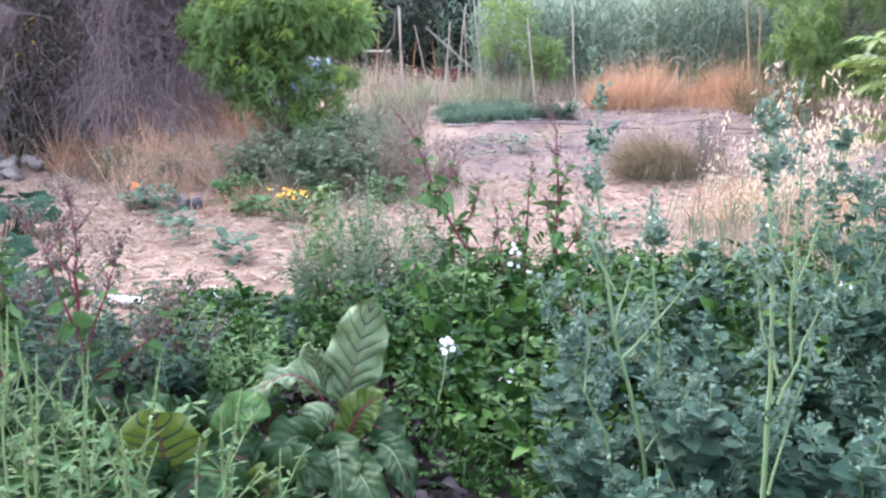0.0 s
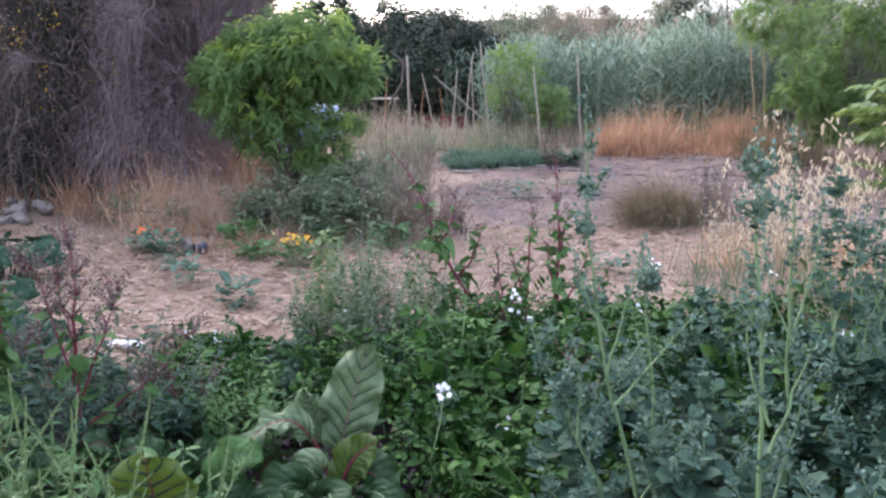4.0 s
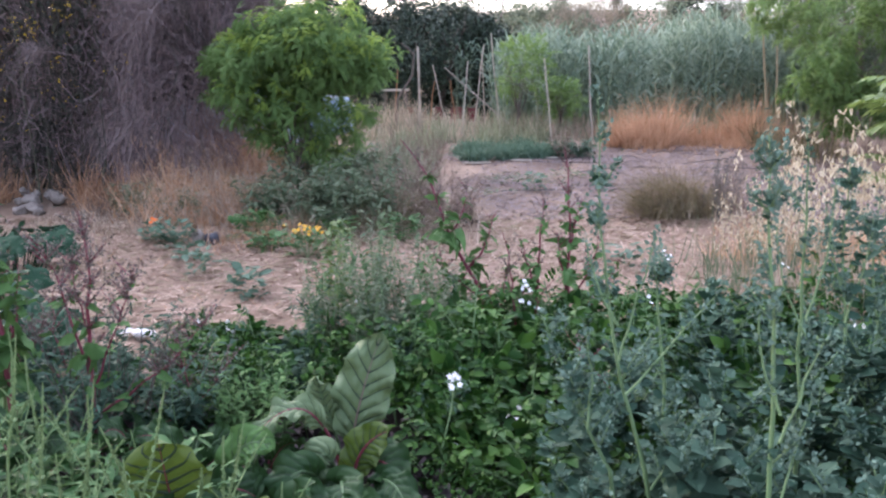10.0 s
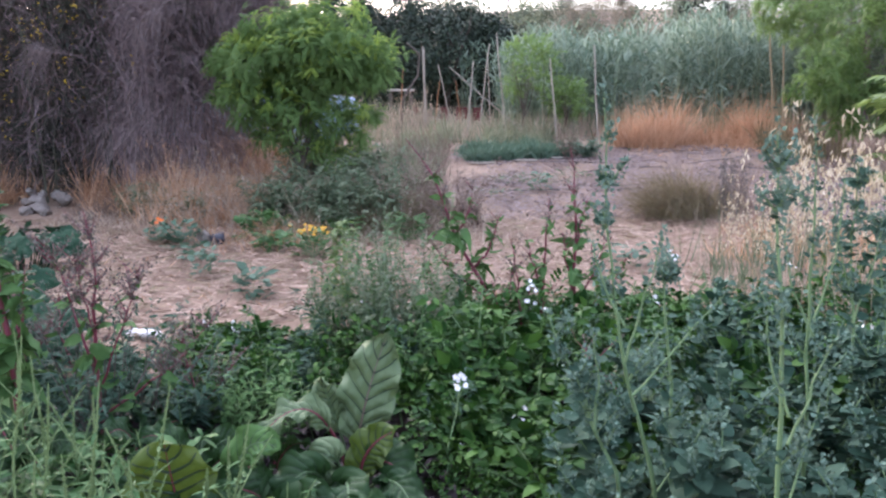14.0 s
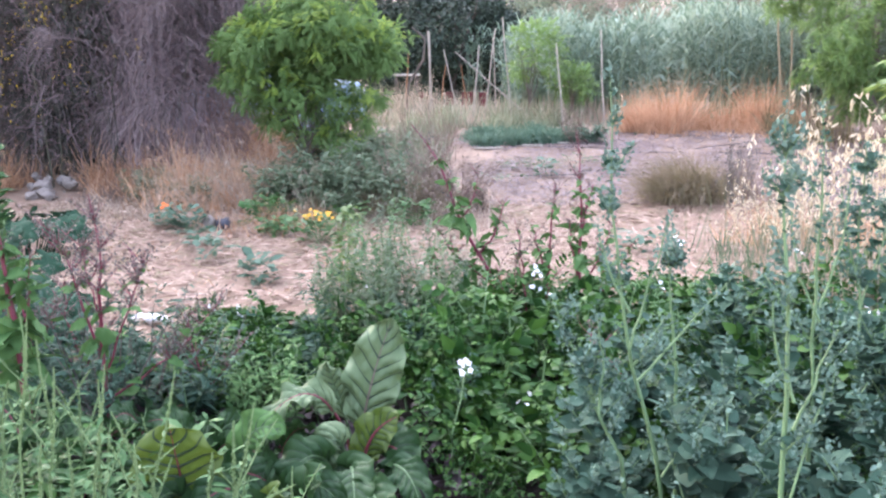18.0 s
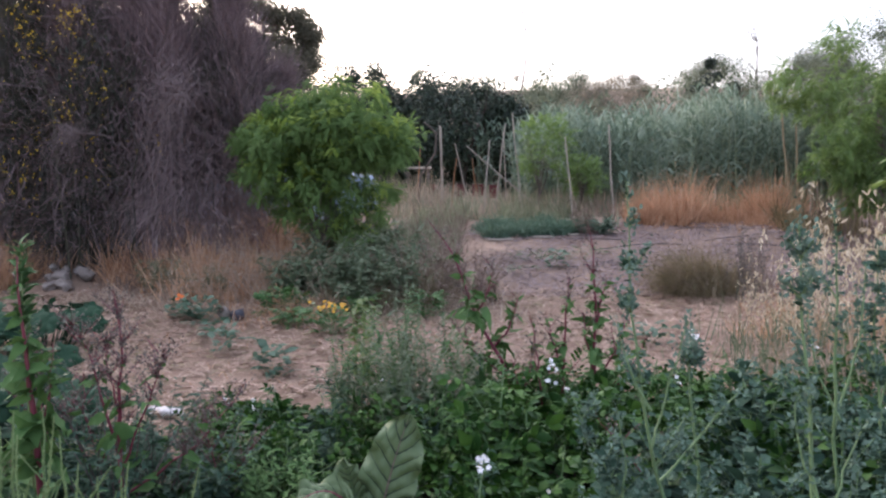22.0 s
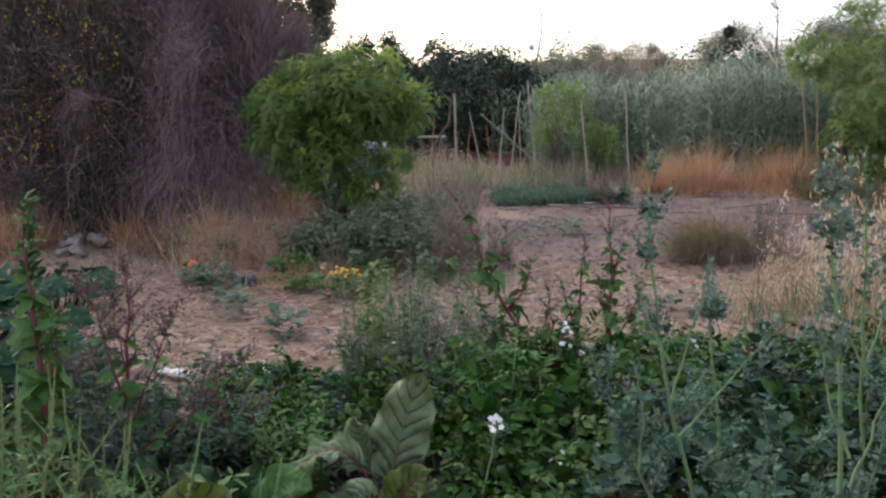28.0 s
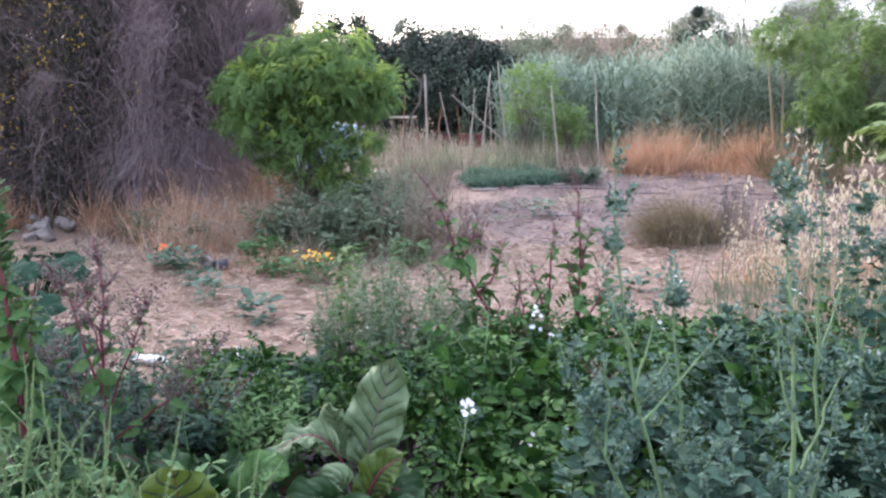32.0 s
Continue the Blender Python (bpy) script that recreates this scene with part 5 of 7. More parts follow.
def lobed_tree(name, x, y, label, mat, lobes, depth, shoots, size, trunk_r, h, spread, seed, tmpl, count=9, young=None, leaves=7):
    """Tree whose crown is a cluster of lobes (x, z, radius); each lobe carries leafy shoots whose leaves radiate and
    droop. Some upward shoots are paler, as young growth and as painted light from above.
    """
    t = thing(name, place(x, y), label, "tree")
    link_mesh("trunk", *limbs((0, 0, -0.1), h, spread, count, trunk_r, seed, sub=4)[0], M["bark"], t)
    cs, ax = [], []
    for lx, lz, r in lobes:
        for q in range(3):
            c = np.array([lx + rng.normal() * r * 0.3, rng.uniform(-1, 1) * depth * (1 - 0.4 * min(1, abs(lx))), lz + rng.normal() * r * 0.2])
            p, d = balls(max(3, int(shoots * (r / 0.25) ** 2)), c, (r, r, r * 0.85), 0.4)
            k = d[:, 2] > -0.5
            cs.append(p[k]), ax.append(unit(d[k] * (1, 1, 0.6) + UPZ * 0.55))
    cs, ax = np.concatenate(cs), np.concatenate(ax)
    L = leaves
    c, a = np.repeat(cs, L, 0), np.repeat(ax, L, 0)
    rad = unit(np.cross(a, rng.normal(size=a.shape)))
    d = unit(a * rng.uniform(0.1, 0.9, (len(a), 1)) + rad)
    c = c + a * rng.uniform(-0.08, 0.05, (len(a), 1))
    R = frames(d, unit(UPZ + a * 0.4 + rng.normal(size=a.shape) * 0.35))
    sz = rng.uniform(0.65, 1.25, len(c)) * size
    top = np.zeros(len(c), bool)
    # upward shoots: light on the crown's top put into paler young leaves
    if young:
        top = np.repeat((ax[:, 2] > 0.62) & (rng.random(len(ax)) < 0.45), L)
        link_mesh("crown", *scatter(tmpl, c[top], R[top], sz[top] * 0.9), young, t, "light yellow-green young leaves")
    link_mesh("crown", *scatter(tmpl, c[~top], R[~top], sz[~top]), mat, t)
    return t


lobed_tree("tree", -1.8, 9.25, "small bright green tree with feathery pinnate leaves", M["tree"], [
    (-0.74, 1.55, 0.2), (-0.62, 1.8, 0.2), (-0.4, 1.96, 0.22), (-0.08, 2.02, 0.22), (0.24, 2.0, 0.22), (0.52, 1.88, 0.2), (0.74, 1.65, 0.2), (0.78, 1.44, 0.16), (0.46, 1.62, 0.25), (0.12, 1.68, 0.27),
    (-0.22, 1.68, 0.27), (-0.55, 1.45, 0.25), (-0.55, 1.2, 0.24), (-0.22, 1.35, 0.27), (0.12, 1.36, 0.24), (0.46, 1.38, 0.2), (-0.2, 1.0, 0.24), (0.0, 0.84, 0.16), (-0.42, 0.95, 0.2), (0.7, 0.62, 0.12), (0.34, 0.6, 0.11), (0.0, 1.12, 0.22), (0.12, 0.68, 0.15), (-0.28, 0.75, 0.18), (0.3, 1.3, 0.2), (0.54, 1.32, 0.19), (0.74, 1.35, 0.16), (0.14, 1.1, 0.17), (0.84, 0.95, 0.08), (0.06, 0.95, 0.16), (0.45, 0.84, 0.07), (0.25, 1.02, 0.13), (0.62, 0.8, 0.08), (0.52, 1.1, 0.1), (0.72, 1.02, 0.1), (0.4, 0.95, 0.07), (-0.74, 1.72, 0.18), (-0.66, 1.3, 0.2), (-0.56, 1.0, 0.17), (-0.42, 0.8, 0.15), (-0.45, 1.75, 0.2), (0.3, 1.85, 0.22), (-0.1, 1.85, 0.24), (0.62, 1.6, 0.2), (-0.3, 1.55, 0.32), (0.1, 1.5, 0.32), (0.42, 1.52, 0.26), (0.92, 1.5, 0.14), (0.88, 1.75, 0.14), (0.6, 2.05, 0.16), (-0.86, 1.6, 0.14), (0.0, 1.2, 0.28), (-0.35, 1.15, 0.26), (0.3, 1.75, 0.26), (0.28, 1.0, 0.15), (0.48, 1.02, 0.13), (0.42, 0.5, 0.12), (0.24, 0.6, 0.13), (0.62, 0.98, 0.1), (0.3, 0.8, 0.1), (0.38, 0.66, 0.1), (-0.9, 1.42, 0.16), (-0.82, 1.2, 0.15), (0.95, 1.62, 0.13)],
    0.55, 17, 0.088, 0.035, 1.3, 0.6, 5, LONG, young=M["tree_young_lit"], leaves=10)
leafy_tree("sapling", 1.1, 14.4, 1.7, 1.0, 340, M["sapling"], "slender light green sapling in the far bed", 8, 0.14, 18, 0.2, 1.12, (0.4, 0.36, 0.58), PINN_S, 0.1, 0.022, 0.8)
leafy_tree("sapling", 1.75, 14.3, 1.2, 0.6, 170, M["sapling"], "small light green sapling in the far bed", 9, 0.16, 9, 0.14, 0.62, (0.3, 0.28, 0.25), PINN_S, 0.1, 0.015, 0.8)
lobed_tree("tree", 6.05, 10.6, "broad green tree at the edge of the garden", M["right_tree"], [
    (-1.2, 1.35, 0.28), (-1.2, 1.75, 0.26), (-1.72, 1.4, 0.22), (-1.78, 1.1, 0.24), (-1.45, 1.2, 0.3), (-1.5, 0.85, 0.26), (-1.2, 0.95, 0.32), (-1.5, 1.55, 0.2), (-1.05, 2.05, 0.28), (-0.8, 1.6, 0.36), (-0.7, 2.1, 0.4), (-0.3, 1.7, 0.42), (-0.2, 2.25, 0.42), (0.3, 1.7, 0.45), (0.4, 2.25, 0.45), (0.9, 1.8, 0.45), (1.0, 2.3, 0.45), (-0.5, 2.55, 0.3), (0.2, 2.65, 0.34), (-1.15, 0.6, 0.24), (-0.75, 0.7, 0.3), (-0.3, 0.7, 0.32), (0.2, 0.8, 0.35), (0.8, 0.8, 0.4), (-0.95, 1.0, 0.24), (-0.4, 1.15, 0.3), (0.1, 1.3, 0.3), (0.7, 1.35, 0.3)],
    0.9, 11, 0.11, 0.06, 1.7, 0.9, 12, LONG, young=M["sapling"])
lobed_tree("tree", 4.95, 12.0, "young yellow-green tree beside the broad tree", M["sapling"], [(-0.75, 2.2, 0.18), (-0.5, 2.1, 0.22), (-0.55, 1.8, 0.24), (-0.15, 2.05, 0.24), (-0.28, 1.7, 0.24), (0.1, 1.9, 0.26), (-0.1, 2.62, 0.14), (0.0, 2.82, 0.16), (0.15, 2.6, 0.14), (0.35, 2.2, 0.24), (0.3, 1.6, 0.24)],
    0.4, 8, 0.13, 0.016, 2.2, 0.2, 13, LONG, 6)
far_tree("tree", 6.9, 14.5, 3.45, 2.6, 24000, M["far"], "tall grey-green tree behind the broad tree", 63, 0.05, 34)
far_tree("tree", 9.6, 12.5, 3.9, 3.5, 16000, M["far"], "tall grey-green tree at the garden edge", 64, 0.06, 30)
sp = thing("sapling", place(2.75, 4.9), "young yellow-green sapling with feathery leaves", "tree")
link_mesh("trunk", *tube([(0, 0, -0.05), (0.02, 0, 0.6), (-0.02, 0, 1.25), (-0.1, 0, 1.7)], [0.016, 0.013, 0.01, 0.005], 6), M["bark"], sp)
k = 46
u = rng.uniform(0.5, 1.0, k)
a = rng.uniform(0, 2 * np.pi, k)
d = np.stack([np.cos(a), np.sin(a), rng.uniform(0, 0.7, k)], 1)
link_mesh("crown", *scatter(PINN, np.stack([-0.05 * u, 0 * u, u * 1.68], 1), frames(d, UPZ + rng.normal(size=(k, 3)) * 0.2), rng.uniform(0.2, 0.34, k)), M["young"], sp)


# ---- weeds under the tree ----
def bushy_weed(x, y, h, w, stems, mat, label, name="weed", stem_mat=None, leaf=0.07, per=34, group="", lean=0.35, tmpl=None, category="weed"):
    t = thing(name, place(x, y), label, category, group)
    n = stems
    p = np.stack([rng.normal(size=n) * w * 0.2, rng.normal(size=n) * w * 0.2, np.zeros(n)], 1)
    d = np.stack([rng.normal(size=n) * lean, rng.normal(size=n) * lean, np.ones(n)], 1)
    P = arcs(p, d, rng.uniform(0.6, 1.05, n) * h, 0.06, 6, 0.06)
    link_mesh("stem_mass", *strips(P, np.full(n, 0.006)), stem_mat or mat, t)
    i = rng.integers(n, size=n * per)
    u = rng.uniform(0.15, 1.0, n * per)
    f = u * 5
    lo = np.minimum(f.astype(int), 4)
    pos = P[i, lo] * (1 - (f - lo))[:, None] + P[i, lo + 1] * (f - lo)[:, None]
    a = rng.uniform(0, 2 * np.pi, len(pos))
    dd = np.stack([np.cos(a), np.sin(a), rng.uniform(-0.3, 0.9, len(pos))], 1)
    link_mesh("foliage", *scatter(LANCE if tmpl is None else tmpl, pos, frames(dd, UPZ + rng.normal(size=dd.shape) * 0.3), rng.uniform(0.6, 1.4, len(pos)) * leaf * (1.25 - 0.6 * u)), mat, t)
    return t


for x, y, h, w, k in ((-1.85, 8.1, 0.6, 0.5, 22), (-1.55, 7.95, 0.66, 0.5, 24), (-1.25, 7.9, 0.72, 0.5, 26), (-1.0, 8.0, 0.75, 0.5, 26), (-0.8, 7.85, 0.6, 0.45, 22), (-1.4, 8.35, 0.82, 0.6, 24), (-0.95, 8.5, 0.88, 0.6, 24), (-1.75, 8.5, 0.8, 0.5, 20), (-1.15, 7.65, 0.45, 0.4, 18)):
    bushy_weed(x, y, h, w, k, M["shrub_weed"], "bushy dark green weed at the foot of the tree", group="weeds under the tree", leaf=0.115, per=34, lean=0.5, stem_mat=M["goosefoot_stem"])
for x, y, h in ((-0.55, 8.0, 0.8), (-0.35, 8.2, 0.85), (-0.15, 8.05, 0.7), (-0.4, 7.75, 0.55), (-0.05, 8.35, 0.75), (-0.6, 8.4, 0.9), (0.08, 7.95, 0.42)):
    bushy_weed(x, y, h, 0.34, 15, M["dry_weed"], "dry purplish-brown weed beside the dark green weeds", leaf=0.05, per=40, group="dry weeds under the tree", lean=0.34)
for x, y, h in ((-1.9, 10.9, 0.55), (-1.6, 10.7, 0.5), (-1.35, 10.9, 0.6), (-1.1, 10.8, 0.5), (-2.2, 10.8, 0.6)):
    bushy_weed(x, y, h, 0.4, 14, M["shrub_weed"], "leafy green weed before the parked car", group="weeds before the car", leaf=0.12, per=26, lean=0.4)
for x, y, h in ((-3.3, 8.5, 0.5), (-3.5, 8.6, 0.42), (-2.75, 8.3, 0.4)):
    bushy_weed(x, y, h, 0.32, 18, M["weed"], "low grey-green weed in the dry grass", group="weeds in the dry grass")
bushy_weed(-3.05, 8.35, 0.3, 0.3, 12, M["crop"], "low green weed with pale flowers in the dry grass")
# brown grass mound on the path
tm = thing("grass_mound", place(2.25, 8.5), "brown-green mounded grass tussock on the mulch", "grass")
for nm, k, mt, lo, hi in (("blade_mass", 3600, "tuft", 0.42, 0.95), ("dry_blade_mass", 700, "dry_weed", 0.5, 1.05)):
    p = np.stack([rng.normal(size=k) * 0.15, rng.normal(size=k) * 0.1, np.zeros(k)], 1)
    a = rng.uniform(0, 6.28, k)
    d = np.stack([np.cos(a) * rng.uniform(0, 0.85, k) - 0.25, np.sin(a) * rng.uniform(0, 0.85, k), np.ones(k)], 1)
    link_mesh(nm, *strips(arcs(p, d, rng.uniform(lo, hi, k), rng.uniform(0.3, 1.0, k), 6, 0.1), rng.uniform(0.0018, 0.0036, k)), M[mt], tm)
bd = thing("dock_plant", place(2.6, 8.1), "dry reddish-brown dock stalks beside the tussock", "weed")
k = 14
P = arcs(np.stack([rng.normal(size=k) * 0.08, rng.normal(size=k) * 0.05, np.zeros(k)], 1), np.stack([rng.normal(size=k) * 0.12, rng.normal(size=k) * 0.1, np.ones(k)], 1), rng.uniform(0.45, 0.75, k), 0.03, 5)
link_mesh("stalk_mass", *strips(P, np.full(k, 0.005)), M["beet_seed"], bd)
pos = np.repeat(P[:, 2:].reshape(-1, 3), 22, 0) + rng.normal(size=(k * 3 * 22, 3)) * (0.02, 0.02, 0.06)
link_mesh("seed_mass", *scatter(SIMPLE, pos, frames(rng.normal(size=pos.shape), rng.normal(size=pos.shape)), 0.02), M["beet_seed"], bd)

# ---- wild oats ----
SPIKE = merge(blade([0.02, 0.12, 0.13, 0.03], 0.1, 0.5), blade([0.02, 0.11, 0.12, 0.02], -0.12, -0.5))


def oat_plant(x, y, h, n, label):
    t = thing("wild_oat", place(x, y), label, "grass", "wild oats beside the potato bed")
    p = np.stack([rng.normal(size=n) * 0.06, rng.normal(size=n) * 0.06, np.zeros(n)], 1)
    d = np.stack([rng.normal(size=n) * 0.13, rng.normal(size=n) * 0.13, np.ones(n)], 1)
    P = arcs(p, d, rng.uniform(0.75, 1.05, n) * h, 0.05, 7, 0.05)
    link_mesh("stalk_mass", *strips(P, np.full(n, 0.0028)), M["dry"], t)
    pos = []
    for i in range(n):
        for k in range(15):
            u = rng.uniform(0.55, 1.0)
            f = u * 6
            lo = min(int(f), 5)
            q = P[i, lo] * (1 - f + lo) + P[i, lo + 1] * (f - lo)
            a = rng.uniform(0, 6.28)
            r = (1.05 - u) * 0.2 + 0.02
            pos.append(q + np.array([math.cos(a) * r, math.sin(a) * r, -0.01]))
    pos = np.array(pos)
    link_mesh("spikelet_mass", *scatter(SPIKE, pos, frames(unit(rng.normal(size=pos.shape) * 0.45 - UPZ), rng.normal(size=pos.shape)), rng.uniform(0.026, 0.046, len(pos))), M["oat"], t, "pale papery hanging spikelets")
    m = n * 2
    q = np.stack([rng.normal(size=m) * 0.07, rng.normal(size=m) * 0.07, np.zeros(m)], 1)
    dd = np.stack([rng.normal(size=m) * 0.3, rng.normal(size=m) * 0.3, np.ones(m)], 1)
    link_mesh("blade_mass", *strips(arcs(q, dd, rng.uniform(0.2, 0.5, m) * h, 0.35, 6, 0.08), rng.uniform(0.002, 0.0045, m)), M["dry"], t)
    return t


oats = [oat_plant(1.95, 4.35, 1.36, 6, "clump of dry pale wild oats with hanging spikelets"), oat_plant(2.15, 4.9, 1.2, 6, "clump of dry pale wild oats with hanging spikelets")]
for x, y, s, rz in ((1.8, 4.6, 0.8, 2.2), (2.1, 4.4, 1.0, 1.1), (2.2, 4.35, 1.03, 4.1), (2.4, 4.5, 1.0, 5.2), (2.05, 4.6, 1.0, 3.3), (2.3, 4.6, 1.02, 2.3), (2.5, 4.3, 1.0, 0.4), (2.75, 4.7, 1.0, 5.5), (1.77, 4.62, 1.0, 6.0), (1.88, 4.72, 0.93, 0.8), (2.05, 4.92, 0.85, 1.8), (2.2, 4.7, 0.9, 0.2), (1.72, 5.4, 0.62, 0.6), (1.87, 5.2, 0.6, 2.0), (1.68, 5.0, 0.56, 3.0), (1.92, 5.0, 0.6, 4.4), (1.98, 5.05, 0.66, 5.0), (1.78, 4.85, 0.55, 1.4), (2.4, 6.1, 0.5, 1.2), (2.0, 5.9, 0.42, 2.6), (2.75, 6.0, 0.7, 2.2)):
    copy_thing(oats[int(rz * 10) % 2], Matrix.LocRotScale(place(x, y), Euler((0, 0, rz)), (s, s, s)))
grass(420, (2.55, 3.2), (8.6, 9.4), (0.3, 0.75), 0.3, M["dry_weed"], "dry_grass", "reddish-brown dry stems beside the grass tuft", 0.005, bunch=7)
grass(900, (1.9, 3.4), (4.6, 6.6), (0.1, 0.4), 0.35, M["rust"], "dry_grass", "orange dry grass under the wild oats", 0.004, bunch=30)
grass(380, (1.15, 1.75), (4.3, 5.0), (0.12, 0.42), 0.3, M["shrub_weed"], "dry_grass", "low green-grey grass at the edge of the bed", 0.004, bunch=9, category="grass")
grass(260, (1.3, 2.1), (4.4, 5.1), (0.15, 0.45), 0.3, M["rust"], "dry_grass", "orange dry grass at the edge of the bed", 0.004, bunch=8)
grass(1300, (1.6, 3.3), (4.5, 6.4), (0.25, 0.8), 0.2, M["shrub_weed"], "dry_grass", "green-grey grass among the wild oats", 0.004, bunch=18, category="grass")

# ---- potato bed ----
POT = compound(3, 0.42, [0.1, 0.27, 0.31, 0.22, 0.04], 0.4, True, 66, 0.3, 0.3, 0.3)
PETAL = blade([0.10, 0.36, 0.28, 0.02], 0.1, 0.2)


def star_flowers(parent, pos, nrm, size, mat, centre_mat, name="flower"):
    """Five-petalled flowers, each a part with its yellow centre."""
    for p, n in zip(pos, nrm):
        n = unit(n)
        x = unit(np.cross(n, (0.3, 0.2, 0.9)))
        y = np.cross(n, x)
        a = np.arange(5) * 2 * np.pi / 5
        d = x[None] * np.cos(a)[:, None] + y[None] * np.sin(a)[:, None] + n[None] * 0.2
        f = link_mesh(name, *scatter(PETAL, np.repeat(p[None], 5, 0), frames(d, np.repeat(n[None], 5, 0)), size), mat, parent)
        link_mesh("centre", *tube([p + n * size * 0.05, p + n * size * 0.5], [size * 0.12, size * 0.04], 5), centre_mat, f)


def potato(at, h, stems, seed, bloom=None, flowers=5):
    """bloom: the spot of its cluster of flowers, in the world."""
    t = thing("potato_plant", at, "leafy green potato plant in the bed" if bloom is None else "leafy green potato plant with white flowers", "potato plant", "potato plants in the bed")
    n = stems
    p = np.stack([rng.normal(size=n) * 0.05, rng.normal(size=n) * 0.05, np.zeros(n)], 1)
    d = np.stack([rng.normal(size=n) * 0.42, rng.normal(size=n) * 0.42, np.ones(n)], 1)
    P = arcs(p, d, rng.uniform(0.6, 1.2, n) * h, 0.12, 6, 0.06)
    for q in P:
        link_mesh("stem", *tube(q, np.linspace(0.006, 0.003, 6), 4), M["goosefoot_stem"], t)
    pos, dd, sz = [], [], []
    for q in P:
        for k in range(8):
            u = 0.36 + 0.64 * k / 7
            f = u * 5
            lo = min(int(f), 4)
            pos.append(q[lo] * (1 - f + lo) + q[lo + 1] * (f - lo))
            a = k * 2.4 + rng.uniform(0, 0.8)
            dd.append((math.cos(a), math.sin(a), 0.25 + 0.6 * u)), sz.append(rng.uniform(0.085, 0.15) * (1.25 - 0.6 * u))
    pos, dd = np.array(pos), np.array(dd)
    link_mesh("foliage", *scatter(POT, pos, frames(dd, UPZ + rng.normal(size=dd.shape) * 0.7), np.array(sz) * rng.uniform(0.65, 1.35, len(sz))), M["potato"], t)
    if bloom is not None:
        c = np.array(bloom) - np.array(at)
        foot = P[np.argmin(np.linalg.norm(P[:, 3] - c, axis=1)), 3]
        link_mesh("flower_stalk", *tube([foot, (foot + c) / 2 + (0.01, 0, 0.01), c], [0.0035, 0.003, 0.002], 4), M["goosefoot_stem"], t)
        fp = c + rng.normal(size=(flowers, 3)) * (0.022, 0.018, 0.02)
        star_flowers(t, fp, rng.normal(size=(flowers, 3)) * 0.6 + (0, -0.7, 0.6), 0.013, M["white"], M["yellow"])
    return t


pots = [potato(place(0.0, 3.05), 0.36, 7, 1), potato(place(0.35, 2.65), 0.42, 8, 2), potato(place(-0.2, 3.35), 0.44, 8, 3), potato(place(0.55, 3.3), 0.42, 7, 4), potato(place(0.15, 3.7), 0.46, 8, 5)]
spots = []
for j, y in enumerate(np.arange(2.1, 5.3, 0.29)):
    for i, x in enumerate(np.arange(-1.3, 2.6, 0.33)):
        xx, yy = x + 0.15 * (j % 2) + rng.uniform(-0.07, 0.07), y + rng.uniform(-0.07, 0.07)
        lim = 4.25 + 0.4 * min(max((xx + 0.5) / 1.2, -0.35), 1.0)
        if yy > lim or (xx < -0.75 and yy < 2.75) or (xx < 0.4 and yy < 2.75) or (xx < -0.1 and yy < 3.0) or xx > 0.62 * yy or (xx > 0.45 and yy < 2.35) or yy < 2.2:
            continue
        if rng.random() < 0.1:
            continue
        if min(math.hypot(xx - o.location.x, yy - o.location.y) for o in pots) < 0.2:
            continue
        spots.append((xx, yy))
for i, (x, y) in enumerate(spots):
    s = rng.uniform(0.72, 1.22) * (0.72 if x < -0.55 else 1.0) * (0.9 if y > 3.9 else 1.0)
    copy_thing(pots[1 + i % 4], Matrix.LocRotScale(place(x, y), Euler((0, 0, rng.uniform(0, 6.28))), (s, s, s)))
BLOOMS = [(-0.01, 2.9, 0.31, 8), (0.24, 2.9, 0.17, 3), (0.0, 2.9, 0.05, 2), (0.47, 2.9, 0.1, 2), (0.35, 4.2, 0.35, 9), (0.31, 4.15, 0.28, 4), (1.07, 4.2, 0.5, 6), (0.99, 4.2, 0.27, 2), (-0.57, 4.2, 0.29, 2), (1.58, 3.2, 0.4, 9), (1.46, 3.2, 0.33, 4), (1.53, 3.2, 0.26, 4), (1.8, 4.5, 0.41, 3), (-1.24, 4.2, 0.12, 8), (-1.14, 4.15, 0.1, 4), (1.5, 3.4, 0.1, 3), (-1.4, 4.25, 0.16, 2)]
for i, (x, y, z, k) in enumerate(BLOOMS):
    potato(place(x + 0.03, y + 0.1), max(0.12, z + 0.02), 5, 20 + i, (x, y, z), k)
for x, y, s in ((-1.0, 3.75, 0.45), (-1.3, 3.6, 0.4), (1.45, 3.75, 0.9), (-1.2, 3.95, 0.35), (0.72, 4.1, 0.8), (0.3, 3.1, 0.55), (0.05, 2.5, 0.5), (0.3, 2.42, 0.5), (-0.05, 2.72, 0.55), (0.2, 2.68, 0.55), (1.9, 3.6, 0.85), (1.75, 4.0, 0.95), (1.5, 4.35, 0.9), (1.2, 4.5, 0.85)):
    copy_thing(pots[1], Matrix.LocRotScale(place(x, y), Euler((0, 0, x * 3)), (s, s, s)))

